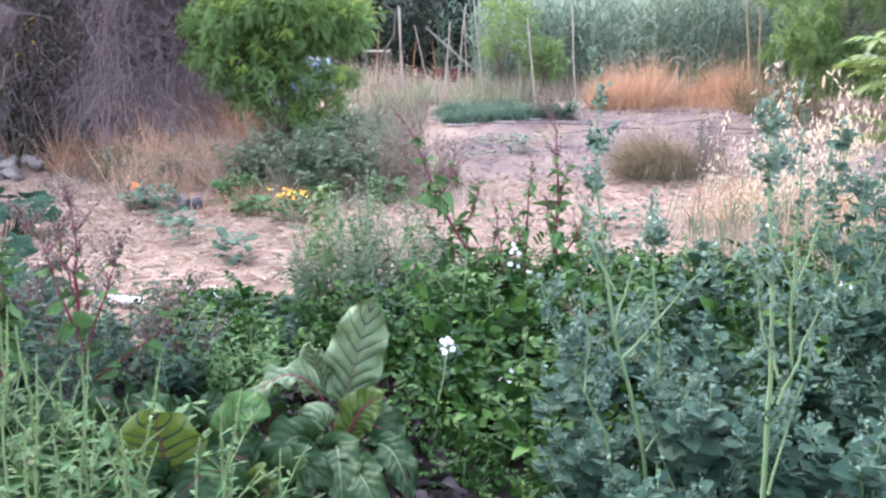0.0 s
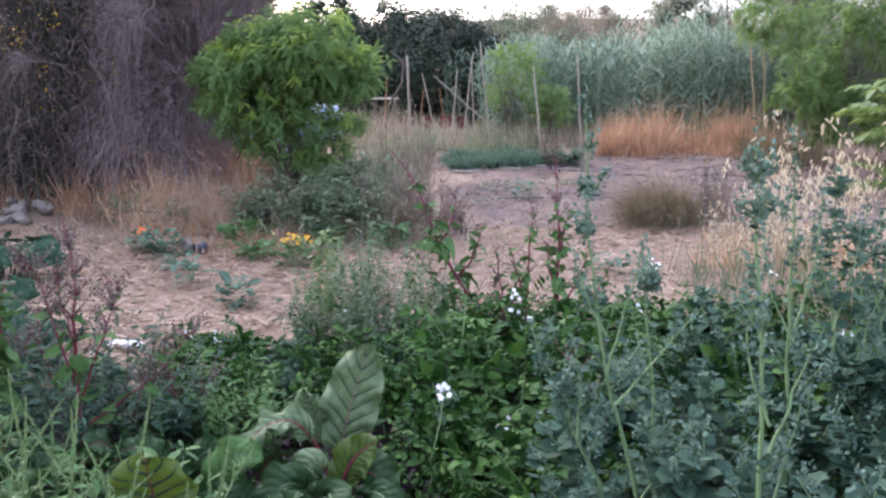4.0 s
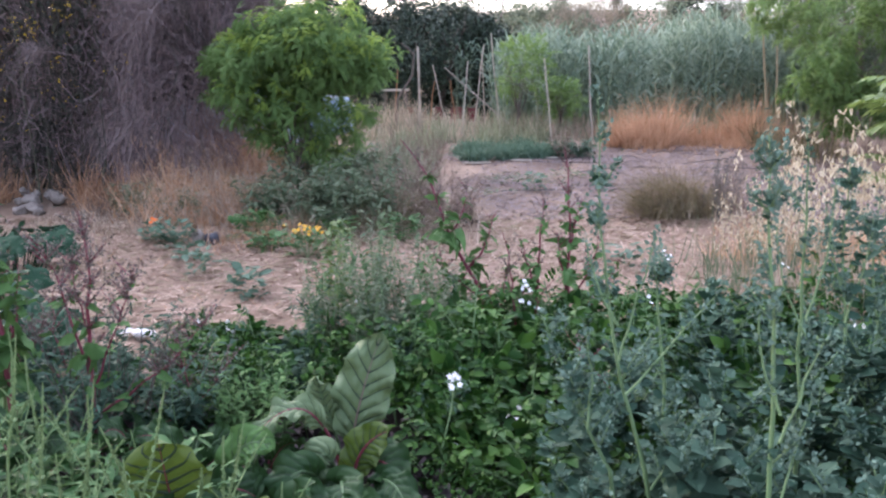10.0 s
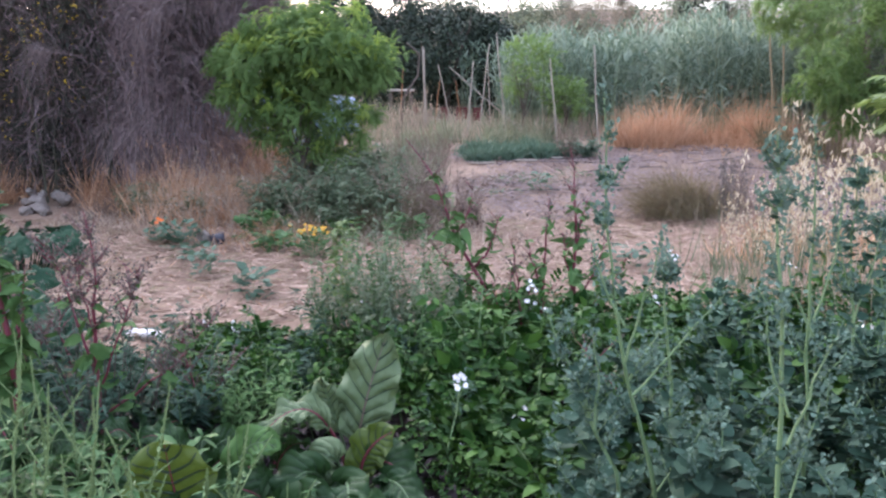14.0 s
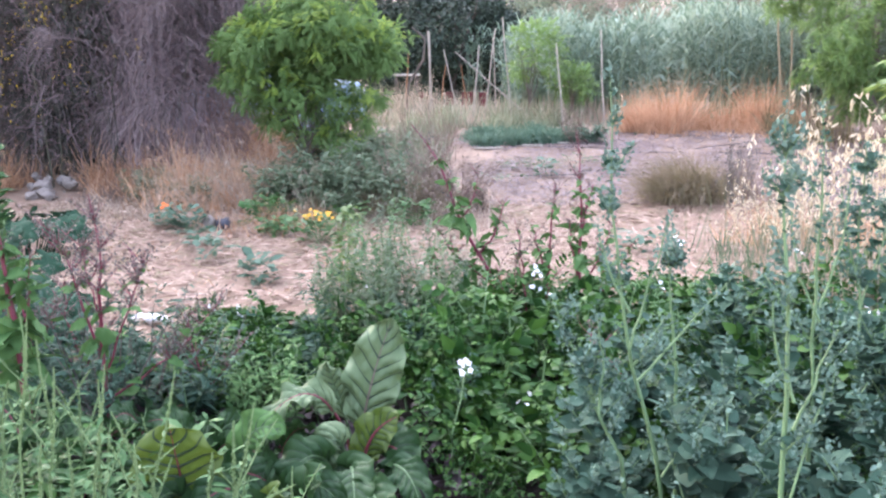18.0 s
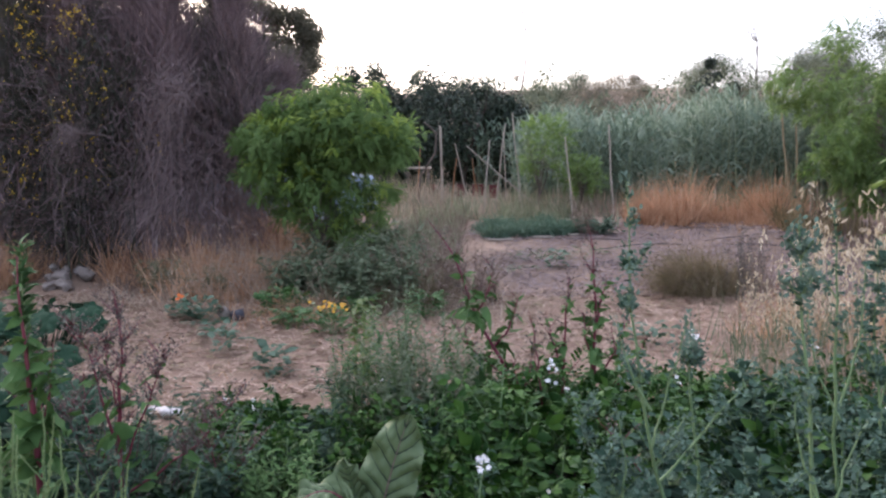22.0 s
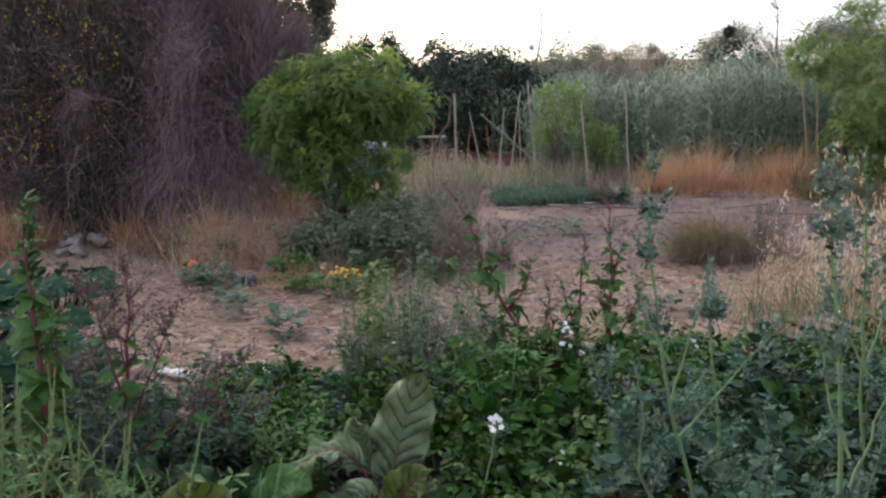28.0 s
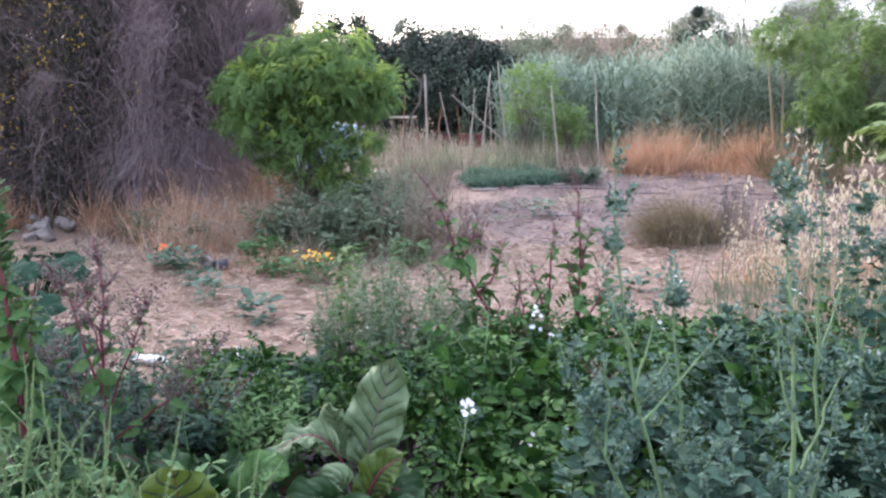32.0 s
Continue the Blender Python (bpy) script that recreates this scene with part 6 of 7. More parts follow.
# ---- goosefoot ----
def goose_leaf():
    """Broad rounded diamond with a few blunt teeth, hollow along the midrib."""
    side = [(0.04, 0.16), (0.2, 0.24), (0.33, 0.36), (0.37, 0.48), (0.32, 0.6), (0.27, 0.68), (0.2, 0.8), (0.1, 0.92)]
    V = [(0, 0, 0)] + [(-x, y, 0.12 * x + 0.05 * y * (1 - y)) for x, y in side] + [(0, 1, -0.06)] + [(x, y, 0.12 * x + 0.05 * y * (1 - y)) for x, y in side[::-1]] + [(0, 0.5, -0.02)]
    n = len(V) - 1
    return np.array(V, float), np.array([(i, n, (i + 1) % n) for i in range(n)])


GOOSE = goose_leaf()


def goosefoot(at, h, seed, label, branches=9, leaf=0.06):
    """Bushy plant: forking branches with diamond leaves and mealy bud tips."""
    top = np.array([0, 0, h])
    g = np.random.default_rng(seed)
    lines = [(np.linspace(0, 1, 9)[:, None] * top + np.cumsum(g.normal(size=(9, 3)) * (0.006, 0.006, 0), 0), 0.006)]
    for b in range(branches):
        u = g.uniform(0.1, 0.8)
        a = b * 2.4 + g.uniform(-0.5, 0.5)
        L = h * (0.6 - 0.4 * u) * g.uniform(0.7, 1.1)
        lines.append((arcs((u * top)[None], np.array([[math.cos(a), math.sin(a), 1.1]]), L, -0.12, 7, 0.04)[0], 0.004))
    return goosefoot_from(at, lines, g, label, leaf, 8, 58, 0.1)


def goosefoot_from(at, lines, g, label, leaf, few, per, low):
    t = thing("goosefoot", at, label, "goosefoot plant", "goosefoot plants")
    pos, dd, sz = [], [], []
    for j, (q, r) in enumerate(lines):
        link_mesh("stem" if j == 0 else "branch", *tube(q, np.linspace(r, 0.0015, len(q)), 6), M["goosefoot_stem"], t)
        n = len(q) - 1
        for i in range(int(few + np.linalg.norm(q[-1] - q[0]) * per)):
            u = g.uniform(low, 1.0)
            f = u * n
            lo = min(int(f), n - 1)
            pos.append(q[lo] * (1 - f + lo) + q[lo + 1] * (f - lo))
            a = g.uniform(0, 6.28)
            dd.append((math.cos(a), math.sin(a), g.uniform(-0.5, 0.5) + 0.5 * u))
            sz.append(leaf * g.uniform(0.55, 1.25) * (1.2 - 0.6 * u))
    dd = np.array(dd)
    link_mesh("foliage", *scatter(GOOSE, np.array(pos), frames(dd, UPZ + np.array([0, -0.35, 0]) + rng.normal(size=dd.shape) * 0.35), sz), M["goosefoot"], t)
    tips = np.concatenate([np.repeat(q[-3:], 14, 0) for q, _ in lines])
    tips = tips + rng.normal(size=tips.shape) * (0.008, 0.008, 0.018)
    link_mesh("bud_mass", *scatter(SIMPLE, tips, frames(rng.normal(size=tips.shape) + UPZ, rng.normal(size=tips.shape)), rng.uniform(0.008, 0.018, len(tips))), M["goosefoot_bud"], t, "mealy blue-grey bud clusters")
    return t


def tall_goosefoot(foot, stem, forks, seed, label, leaf=0.028, side=12):
    """Tall stalk along given points (x, z in its plane), its forks, and short leafy side shoots."""
    g = np.random.default_rng(seed)
    o = np.array(place(*foot))

    def line(pts, k=12):
        pts = np.array([(a, foot[1] + 0.02 * j, b) for j, (a, b) in enumerate(pts)]) - o
        kk = np.linspace(0, len(pts) - 1, k)
        return np.stack([np.interp(kk, np.arange(len(pts)), pts[:, i]) for i in range(3)], 1) + g.normal(size=(k, 3)) * 0.003
    main = line([(foot[0], o[2])] + stem)
    lines = [(main, 0.0068)] + [(line(f, 8), 0.0034) for f in forks]
    for b in range(side):
        u = g.uniform(0.3, 0.97)
        a = b * 2.4
        lines.append((arcs(main[int(u * 11)][None], np.array([[math.cos(a), math.sin(a), 1.3]]), g.uniform(0.05, 0.16) * (1.4 - u), 0.0, 5, 0.05)[0], 0.0022))
    return goosefoot_from(tuple(o), lines, g, label, leaf, 4, 30, 0.25)


TALL = "tall slender blue-green goosefoot with a pale stem"
tall_goosefoot((0.56, 1.97), [(0.51, 0.34), (0.45, 0.55), (0.41, 0.71), (0.39, 0.88), (0.38, 1.01), (0.365, 1.17), (0.355, 1.36)], [[(0.43, 0.62), (0.54, 0.74), (0.655, 0.87)], [(0.41, 0.71), (0.45, 0.85), (0.5, 1.02)], [(0.5, 0.36), (0.58, 0.46), (0.64, 0.55)], [(0.4, 0.8), (0.35, 0.9), (0.33, 1.0)]], 1, TALL)
tall_goosefoot((0.675, 1.6), [(0.67, 0.45), (0.672, 0.67), (0.67, 0.84), (0.662, 1.0), (0.655, 1.14), (0.65, 1.28)], [[(0.674, 0.66), (0.72, 0.76), (0.773, 0.88)], [(0.668, 0.45), (0.71, 0.6), (0.751, 0.74)], [(0.672, 0.72), (0.64, 0.8), (0.62, 0.92)]], 2, TALL)
tall_goosefoot((0.46, 1.97), [(0.403, 0.39), (0.34, 0.53), (0.289, 0.65), (0.223, 0.81)], [[(0.34, 0.53), (0.35, 0.66), (0.33, 0.78)]], 5, TALL, 0.04, 14)
tall_goosefoot((0.58, 2.1), [(0.575, 0.4), (0.565, 0.62), (0.547, 0.82), (0.55, 0.95)], [], 6, TALL, 0.036, 10)
tall_goosefoot((0.98, 2.2), [(0.97, 0.5), (0.96, 0.8), (0.97, 1.05), (0.96, 1.27)], [[(0.96, 0.75), (1.02, 0.95), (1.03, 1.12)], [(0.965, 0.7), (0.9, 0.85), (0.88, 1.0)]], 12, "tall blue-green goosefoot with dark leaf tufts", 0.03, 6)
for x, y, z, sd in ((1.26, 2.6, 1.13, 21), (1.44, 2.75, 1.0, 23), (1.62, 3.0, 0.95, 24)):
    tall_goosefoot((x, y), [(x + 0.02, z * 0.5), (x - 0.01, z * 0.75), (x, z)], [[(x, z * 0.55), (x + 0.06, z * 0.72), (x + 0.08, z * 0.85)], [(x, z * 0.6), (x - 0.05, z * 0.75), (x - 0.07, z * 0.88)]], sd, "blue-green goosefoot with leafy tufts before the wild oats", 0.05, 9)
BUSHY = "bushy blue-green goosefoot plant"
gs = [goosefoot(place(0.62, 1.95), 0.64, 3, BUSHY, 12, 0.08), goosefoot(place(0.9, 1.65), 0.68, 4, BUSHY, 12, 0.08), goosefoot(place(0.42, 2.35), 0.56, 5, BUSHY, 11, 0.074)]
for i, (x, y, s) in enumerate(((0.45, 1.75, 0.8), (0.75, 2.25, 0.95), (1.05, 2.3, 1.05), (0.62, 1.4, 0.85), (0.85, 1.35, 0.95), (1.15, 2.0, 1.1), (1.35, 2.55, 1.05), (0.5, 1.45, 0.75), (0.9, 2.75, 0.9), (1.25, 2.9, 0.95), (0.6, 2.7, 0.85), (1.6, 2.9, 1.0), (1.5, 2.3, 1.1), (0.75, 1.75, 0.9), (1.05, 1.7, 1.1), (0.35, 2.05, 0.75), (1.1, 3.35, 0.95), (1.45, 3.2, 1.0), (1.8, 3.2, 1.0))):
    copy_thing(gs[i % 3], Matrix.LocRotScale(place(x, y), Euler((0, 0, i * 1.7)), (s, s, s)))
# feathery grey-green weeds in the middle of the bed
for i, (x, y, h) in enumerate(((-0.55, 4.3, 0.85), (-0.42, 4.15, 0.95), (-0.62, 4.05, 0.7), (-0.28, 4.25, 0.92), (-0.48, 3.9, 0.72), (-0.15, 4.05, 0.78), (-0.75, 4.2, 0.6), (-0.35, 4.0, 0.85), (-0.05, 4.3, 0.65), (-0.5, 4.45, 0.8))):
    bushy_weed(x, y, h, 0.2, 12, M[("amaranth", "shrub_weed", "weed")[i % 3]], "slender feathery grey-green weed", "weed", M["goosefoot_stem"], 0.045, 55, "feathery weeds in the bed", 0.2, category="weed")

for i in range(26):
    x, y = rng.uniform(-0.9, 1.6), rng.uniform(3.0, 4.3)
    bushy_weed(x, y, rng.uniform(0.4, 0.62), 0.1, 5, M[("amaranth", "goosefoot", "beet_leaf")[i % 3]], "slender green weed growing among the potato plants", "weed", M["goosefoot_stem"], 0.05, 40, "weeds among the potatoes", 0.2)
for i in range(54):
    x, y = rng.uniform(-2.7, -0.75), rng.uniform(3.1, 4.4)
    bushy_weed(x, y, rng.uniform(0.11, 0.17) if y > 3.55 else rng.uniform(0.22, 0.36), 0.2, 9, M[("goosefoot", "beet_leaf", "squash")[i % 3]], "leafy grey-green weed at the edge of the mulch", "weed", M["goosefoot_stem"], 0.07, 34, "weeds at the edge of the mulch", 0.35)

# ---- flowering beets ----
BEETL = blade([0.05, 0.2, 0.27, 0.24, 0.15, 0.02], 0.3, 0.2, 0.03)


BEET_MESH = []
for k in range(3):
    tmp = link_mesh("leaf", *blade([0.06, 0.2 + 0.03 * k, 0.28, 0.25 - 0.02 * k, 0.15, 0.02], 0.35 + 0.2 * k, 0.3 + 0.15 * k, 0.06), M["beet_leaf"])
    BEET_MESH.append(tmp.data)
    bpy.data.objects.remove(tmp)


def beet(at, lines, label, leaves, big=0.12, seeds=16):
    """Red stalks that fork upward, leaves along them and seed clusters at the ends. lines: points of each stalk with its foot radius."""
    t = thing("beet_plant", at, label, "beet plant", "flowering beets")
    pos, dd, sz, sp = [], [], [], []
    for P, r in lines:
        P = np.array(P, float)
        k = np.linspace(0, len(P) - 1, 10)
        Q = np.stack([np.interp(k, np.arange(len(P)), P[:, i]) for i in range(3)], 1) + rng.normal(size=(10, 3)) * 0.004
        link_mesh("stalk", *tube(Q, np.linspace(r * 0.9, r * 0.13, 10), 6), M["beet_stem"], t)
        L = np.linalg.norm(Q[-1] - Q[0])
        for j in range(int(leaves * 1.6 * L)):
            u = rng.uniform(0.05, 0.95)
            q = Q[int(u * 9)]
            a = rng.uniform(0, 6.28)
            pos.append(q), dd.append((math.cos(a), math.sin(a), rng.uniform(-0.7, 0.9))), sz.append(big * rng.uniform(0.5, 1.2) * (1.25 - 0.95 * u))
        for j in range(int(seeds * L)):
            u = rng.uniform(0.45, 1)
            q = Q[int(u * 9)]
            a = rng.uniform(0, 6.28)
            tw = arcs(q[None], np.array([[math.cos(a), math.sin(a), 1.1]]), rng.uniform(0.06, 0.16), 0.0, 5)[0]
            sp.append(tw)
    dd = np.array(dd)
    RR = frames(dd, UPZ * 0.7 + rng.normal(size=dd.shape) * 0.6)
    for q, R3, s in zip(pos, RR, sz):
        lf = new("leaf", BEET_MESH[int(rng.integers(3))])
        lf.parent = t
        lf.matrix_basis = Matrix.Translation(q) @ Matrix(R3.tolist()).to_4x4() @ Matrix.Scale(s, 4)
    tw = np.array(sp)
    link_mesh("twig_mass", *strips(tw, np.full(len(tw), 0.002)), M["beet_stem"], t)
    q = np.repeat(tw.reshape(-1, 3), 3, 0) + rng.normal(size=(tw.shape[0] * 15, 3)) * 0.006
    link_mesh("seed_mass", *scatter(SIMPLE, q, frames(rng.normal(size=q.shape), rng.normal(size=q.shape)), 0.011), M["beet_seed"], t)
    return t


beet(place(0.15, 4.5), [([(0, 0, 0), (-0.02, 0, 0.3), (-0.17, 0, 0.55), (-0.25, 0, 0.75), (-0.32, 0.02, 0.96), (-0.46, 0.02, 1.15)], 0.016), ([(-0.1, 0, 0.42), (0.0, 0, 0.55), (0.05, 0, 0.75)], 0.011), ([(-0.2, 0, 0.62), (-0.12, 0, 0.75), (-0.1, 0, 0.9)], 0.007), ([(-0.02, 0, 0.25), (-0.25, 0, 0.45), (-0.36, 0, 0.62)], 0.007), ([(0, 0, 0.1), (0.1, -0.04, 0.25), (0.12, -0.04, 0.45)], 0.009)], "flowering beet with forking dark red stalks", 28, 0.11, 20)
beet(place(0.61, 4.5), [([(0, 0, 0), (0, 0, 0.3), (0.01, 0, 0.64), (0.0, 0, 0.8), (-0.03, 0, 1.1)], 0.014), ([(0.005, 0, 0.5), (0.03, 0, 0.65), (0.07, 0, 0.82)], 0.009), ([(0, 0, 0.25), (-0.05, 0, 0.5), (-0.06, 0, 0.62)], 0.008), ([(0, 0, 0.2), (0.12, 0, 0.42), (0.2, 0, 0.6)], 0.007)], "flowering beet with an upright dark red stalk", 28, 0.105, 20)
beet(place(0.44, 4.5), [([(0, 0, 0), (0.0, 0, 0.33), (0.01, 0, 0.64), (0.04, 0, 0.82)], 0.011), ([(0, 0, 0.3), (-0.06, 0, 0.45), (-0.1, 0, 0.62)], 0.008)], "flowering beet with a dark red stalk", 28, 0.105, 18)
beet(place(0.33, 4.55), [([(0, 0, 0), (-0.02, 0, 0.3), (-0.08, 0, 0.62)], 0.01), ([(0, 0, 0.15), (0.05, 0, 0.3), (0.05, 0, 0.45)], 0.007)], "flowering beet with a dark red stalk", 28, 0.105, 14)
beet(place(-1.44, 3.05), [([(0, 0, 0), (0, 0, 0.36), (0.01, 0, 0.6), (0.04, 0, 0.78), (0.01, 0, 1.02)], 0.013), ([(0, 0, 0.36), (-0.06, 0, 0.58), (-0.11, 0, 0.78), (-0.19, 0, 0.92)], 0.007), ([(0, 0, 0.3), (0.14, 0, 0.6), (0.2, 0, 0.8)], 0.006), ([(0.02, 0, 0.2), (0.29, 0.03, 0.38), (0.47, 0.03, 0.6)], 0.007), ([(0.01, 0, 0.5), (-0.03, 0, 0.7), (-0.05, 0, 0.85)], 0.005)], "flowering beet with thin purple-red stalks and seed heads", 10, 0.095, 70)
beet(place(-1.76, 3.05), [([(0, 0, 0), (-0.02, 0, 0.5), (-0.04, 0, 0.8), (-0.05, 0, 1.14)], 0.019), ([(-0.02, 0, 0.4), (0.05, 0, 0.6), (0.07, 0, 0.8)], 0.009)], "bolting beet with a thick red stem and broad leaves", 46, 0.135, 6)
beet(place(-2.35, 3.2), [([(0, 0, 0), (-0.02, 0, 0.4), (-0.05, 0, 0.9)], 0.014), ([(0, 0, 0.3), (-0.1, 0, 0.5), (-0.16, 0, 0.7)], 0.008)], "bolting beet with broad green leaves", 40, 0.13, 6)
beet(place(0.7, 2.75), [([(0, 0, 0.15), (-0.1, 0, 0.33), (-0.25, 0, 0.5), (-0.32, 0.02, 0.62)], 0.006)], "thin leaning red-stemmed beet stalk", 18, 0.06, 12)
for x, y, k in ((-1.75, 3.45, 0.6), (-1.15, 3.3, 0.5), (-2.05, 3.6, 0.7)):
    beet(place(x, y), [([(0, 0, 0), (0.02, 0, 0.35 * k), (-0.03, 0, 0.7 * k), (-0.02, 0, 1.0 * k)], 0.008), ([(0, 0, 0.25 * k), (-0.1, 0.03, 0.5 * k), (-0.16, 0.03, 0.75 * k)], 0.007), ([(0, 0, 0.2 * k), (0.1, -0.03, 0.45 * k), (0.2, -0.03, 0.7 * k)], 0.007)], "flowering beet with thin purple-red stalks and grey-green leaves", 10, 0.08, 50)
for x, y, k in ((0.28, 4.25, 0.7), (-0.1, 4.65, 0.75), (0.75, 4.7, 0.7)):
    beet(place(x, y), [([(0, 0, 0), (0.03, 0, 0.35 * k), (-0.02, 0, 0.7 * k)], 0.011), ([(0, 0, 0.15 * k), (-0.1, 0.03, 0.4 * k), (-0.14, 0.03, 0.65 * k)], 0.008), ([(0, 0, 0.1 * k), (0.12, -0.03, 0.4 * k), (0.18, -0.03, 0.6 * k)], 0.008)], "leafy beet with dark red forking stalks", 34, 0.1, 8)
for i, (x, y, h) in enumerate(((-0.8, 5.0, 0.75), (-0.74, 4.9, 0.6))):
    bushy_weed(x, y, h, 0.05, 3, M["young"], "upright bright green lettuce gone to seed", "bolted_lettuce", M["young"], 0.06, 40, "", 0.06, BEETL, "lettuce")


# ---- chard ----
def chard_leaf(parent, P, width, face, mat, rib_mat, label="", stalk=0.25, puff=0.012, fold=0.25, wave=0.06, n=8, slope=1.7, rib=0.006):
    """A broad blade along a curve through four points: puffed cells between sunken side veins, wavy rim, midrib that runs into the stalk."""
    o = np.array(parent.location)
    P = np.array(P, float) - o
    face = unit(np.array(face, float))
    ph = rng.uniform(0, 6.28, 4)

    def line(t):
        return P[0] * (1 - t) ** 3 + 3 * P[1] * t * (1 - t) ** 2 + 3 * P[2] * t * t * (1 - t) + P[3] * t ** 3

    def at(k, s, up=0.0):
        t = stalk + (1 - stalk) * k
        tan = unit(line(min(1, t + 0.02)) - line(max(0, t - 0.02)))
        side = unit(np.cross(tan, face))
        nor = np.cross(side, tan)
        w = width * 0.5 * max(0.04, (max(k, 0.0) ** 0.5 * max(1 - k, 0.0) ** 0.6) / 0.47)
        w *= 1 + wave * (math.sin(k * 17 + ph[0] + (2 if s > 0 else 0)) + 0.5 * math.sin(k * 41 + ph[1]))
        q = abs(s)
        cell = abs(math.sin(math.pi * (k * n - q * slope))) ** 0.8
        sub_cell = 0.6 + 0.4 * abs(math.sin(q * 8 + k * 9 + ph[2]))
        z = 0.85 * puff * cell * sub_cell * min(1, q * 3.5) * (1 - 0.5 * q ** 4) * (1 - 0.6 * k)
        z += fold * w * q ** 1.3 + puff * 1.8 * q ** 3 * math.sin(k * 21 + ph[3] + (1.3 if s > 0 else 0))
        return line(t) + side * (s * w) + nor * (z + up)
    nu, nv = (145, 45) if width > 0.2 else (89, 31)
    V = [at(i / (nu - 1), -1 + 2 * j / (nv - 1)) for i in range(nu) for j in range(nv)]
    a = (np.arange(nu - 1)[:, None] * nv + np.arange(nv - 1)[None]).ravel()
    T = np.concatenate([np.stack([a, a + 1, a + nv + 1], 1), np.stack([a, a + nv + 1, a + nv], 1)])
    lf = link_mesh("leaf", np.array(V), T, mat, parent, label)
    mid = [line(t) for t in np.linspace(0, stalk, 5)[:-1]] + [at(k, 0.0, 0.001) for k in np.linspace(0, 0.95, 10)]
    link_mesh("midrib", *tube(mid, np.concatenate([np.full(4, rib), np.linspace(rib * 0.9, rib * 0.18, 10)]), 6), rib_mat, lf)
    # side veins: dark by themselves, and darkened further for the shade in the grooves
    for i in range(n):
        for sg in (-1, 1):
            run = min(1.0, (n - 0.4 - i) / slope) * 0.93
            q = [at((i + slope * f) / n, sg * f, 0.0012) for f in np.linspace(0.02, run, 7)]
            link_mesh("vein", *tube(q, np.linspace(0.0036, 0.0014, 7) * width / 0.2, 4), M["vein"], lf)
    return lf


rib_green = leaf_mat("chard_rib", greens((0.075, 0.12, 0.05)), 0, 0.5)
rib_brown = leaf_mat("chard_brown_rib", greens((0.12, 0.085, 0.063)), 0, 0.5)
rib_red = M["beet_stem"]
c1 = thing("chard_plant", place(-0.38, 2.75), "large crinkled chard plant with upright green leaf", "chard plant", "chards in the bed")
chard_leaf(c1, [(-0.41, 2.84, -0.02), (-0.39, 2.87, 0.15), (-0.345, 2.9, 0.32), (-0.28, 2.94, 0.485)], 0.215, (0.06, -1, 0.3), M["chard"], rib_brown, "broad upright crinkled grey-green leaf", 0.22, 0.022, 0.1, 0.04)
chard_leaf(c1, [(-0.42, 2.76, 0.0), (-0.46, 2.74, 0.29), (-0.58, 2.7, 0.36), (-0.7, 2.62, 0.2)], 0.115, (-0.5, -0.5, 0.7), M["chard"], rib_red, "curled drooping grey-green leaf with a red stalk", 0.3, 0.013, 0.1)
chard_leaf(c1, [(-0.43, 2.86, 0.0), (-0.47, 2.9, 0.18), (-0.52, 2.92, 0.24), (-0.52, 2.88, 0.34)], 0.115, (-0.2, -0.9, 0.3), M["chard"], rib_green, "", 0.25, 0.013, 0.15)
chard_leaf(c1, [(-0.36, 2.62, -0.02), (-0.365, 2.6, 0.13), (-0.32, 2.6, 0.21), (-0.225, 2.58, 0.255)], 0.14, (0.1, -0.85, 0.6), M["chard_young"], rib_red, "glossy yellow-green leaf with a red midrib", 0.25, 0.008, 0.2, rib=0.008)
chard_leaf(c1, [(-0.36, 2.66, 0.0), (-0.3, 2.62, 0.17), (-0.22, 2.58, 0.17), (-0.2, 2.55, 0.05)], 0.17, (0.4, -0.7, 0.3), M["chard_dark"], rib_red, "dark green leaf with red veins", 0.25, 0.01, 0.15)
chard_leaf(c1, [(-0.4, 2.62, 0.0), (-0.42, 2.56, 0.24), (-0.47, 2.54, 0.22), (-0.48, 2.52, 0.06)], 0.13, (-0.1, -0.9, 0.3), M["chard"], rib_green, "", 0.3, 0.012, -0.25)
chard_leaf(c1, [(-0.4, 2.58, 0.0), (-0.38, 2.5, 0.18), (-0.36, 2.4, 0.14), (-0.34, 2.28, 0.02)], 0.15, (0.05, -1, 0.4), M["chard_dark"], rib_green, "broad low green leaf with a pale midrib", 0.25, 0.012, 0.1, rib=0.007)
chard_leaf(c1, [(-0.42, 2.6, 0.0), (-0.48, 2.5, 0.2), (-0.55, 2.44, 0.2), (-0.58, 2.4, 0.05)], 0.15, (-0.3, -0.9, 0.4), M["chard_dark"], rib_green, "", 0.25, 0.012, 0.15)
chard_leaf(c1, [(-0.34, 2.64, 0.0), (-0.24, 2.54, 0.16), (-0.16, 2.44, 0.12), (-0.14, 2.38, -0.02)], 0.12, (0.3, -0.9, 0.4), M["chard_dark"], rib_green, "", 0.25, 0.012, 0.15)
chard_leaf(c1, [(-0.36, 2.55, 0.0), (-0.33, 2.4, 0.12), (-0.26, 2.28, 0.13), (-0.22, 2.22, 0.0)], 0.13, (0.1, -0.9, 0.4), M["chard_dark"], rib_green, "", 0.2, 0.012, 0.12)
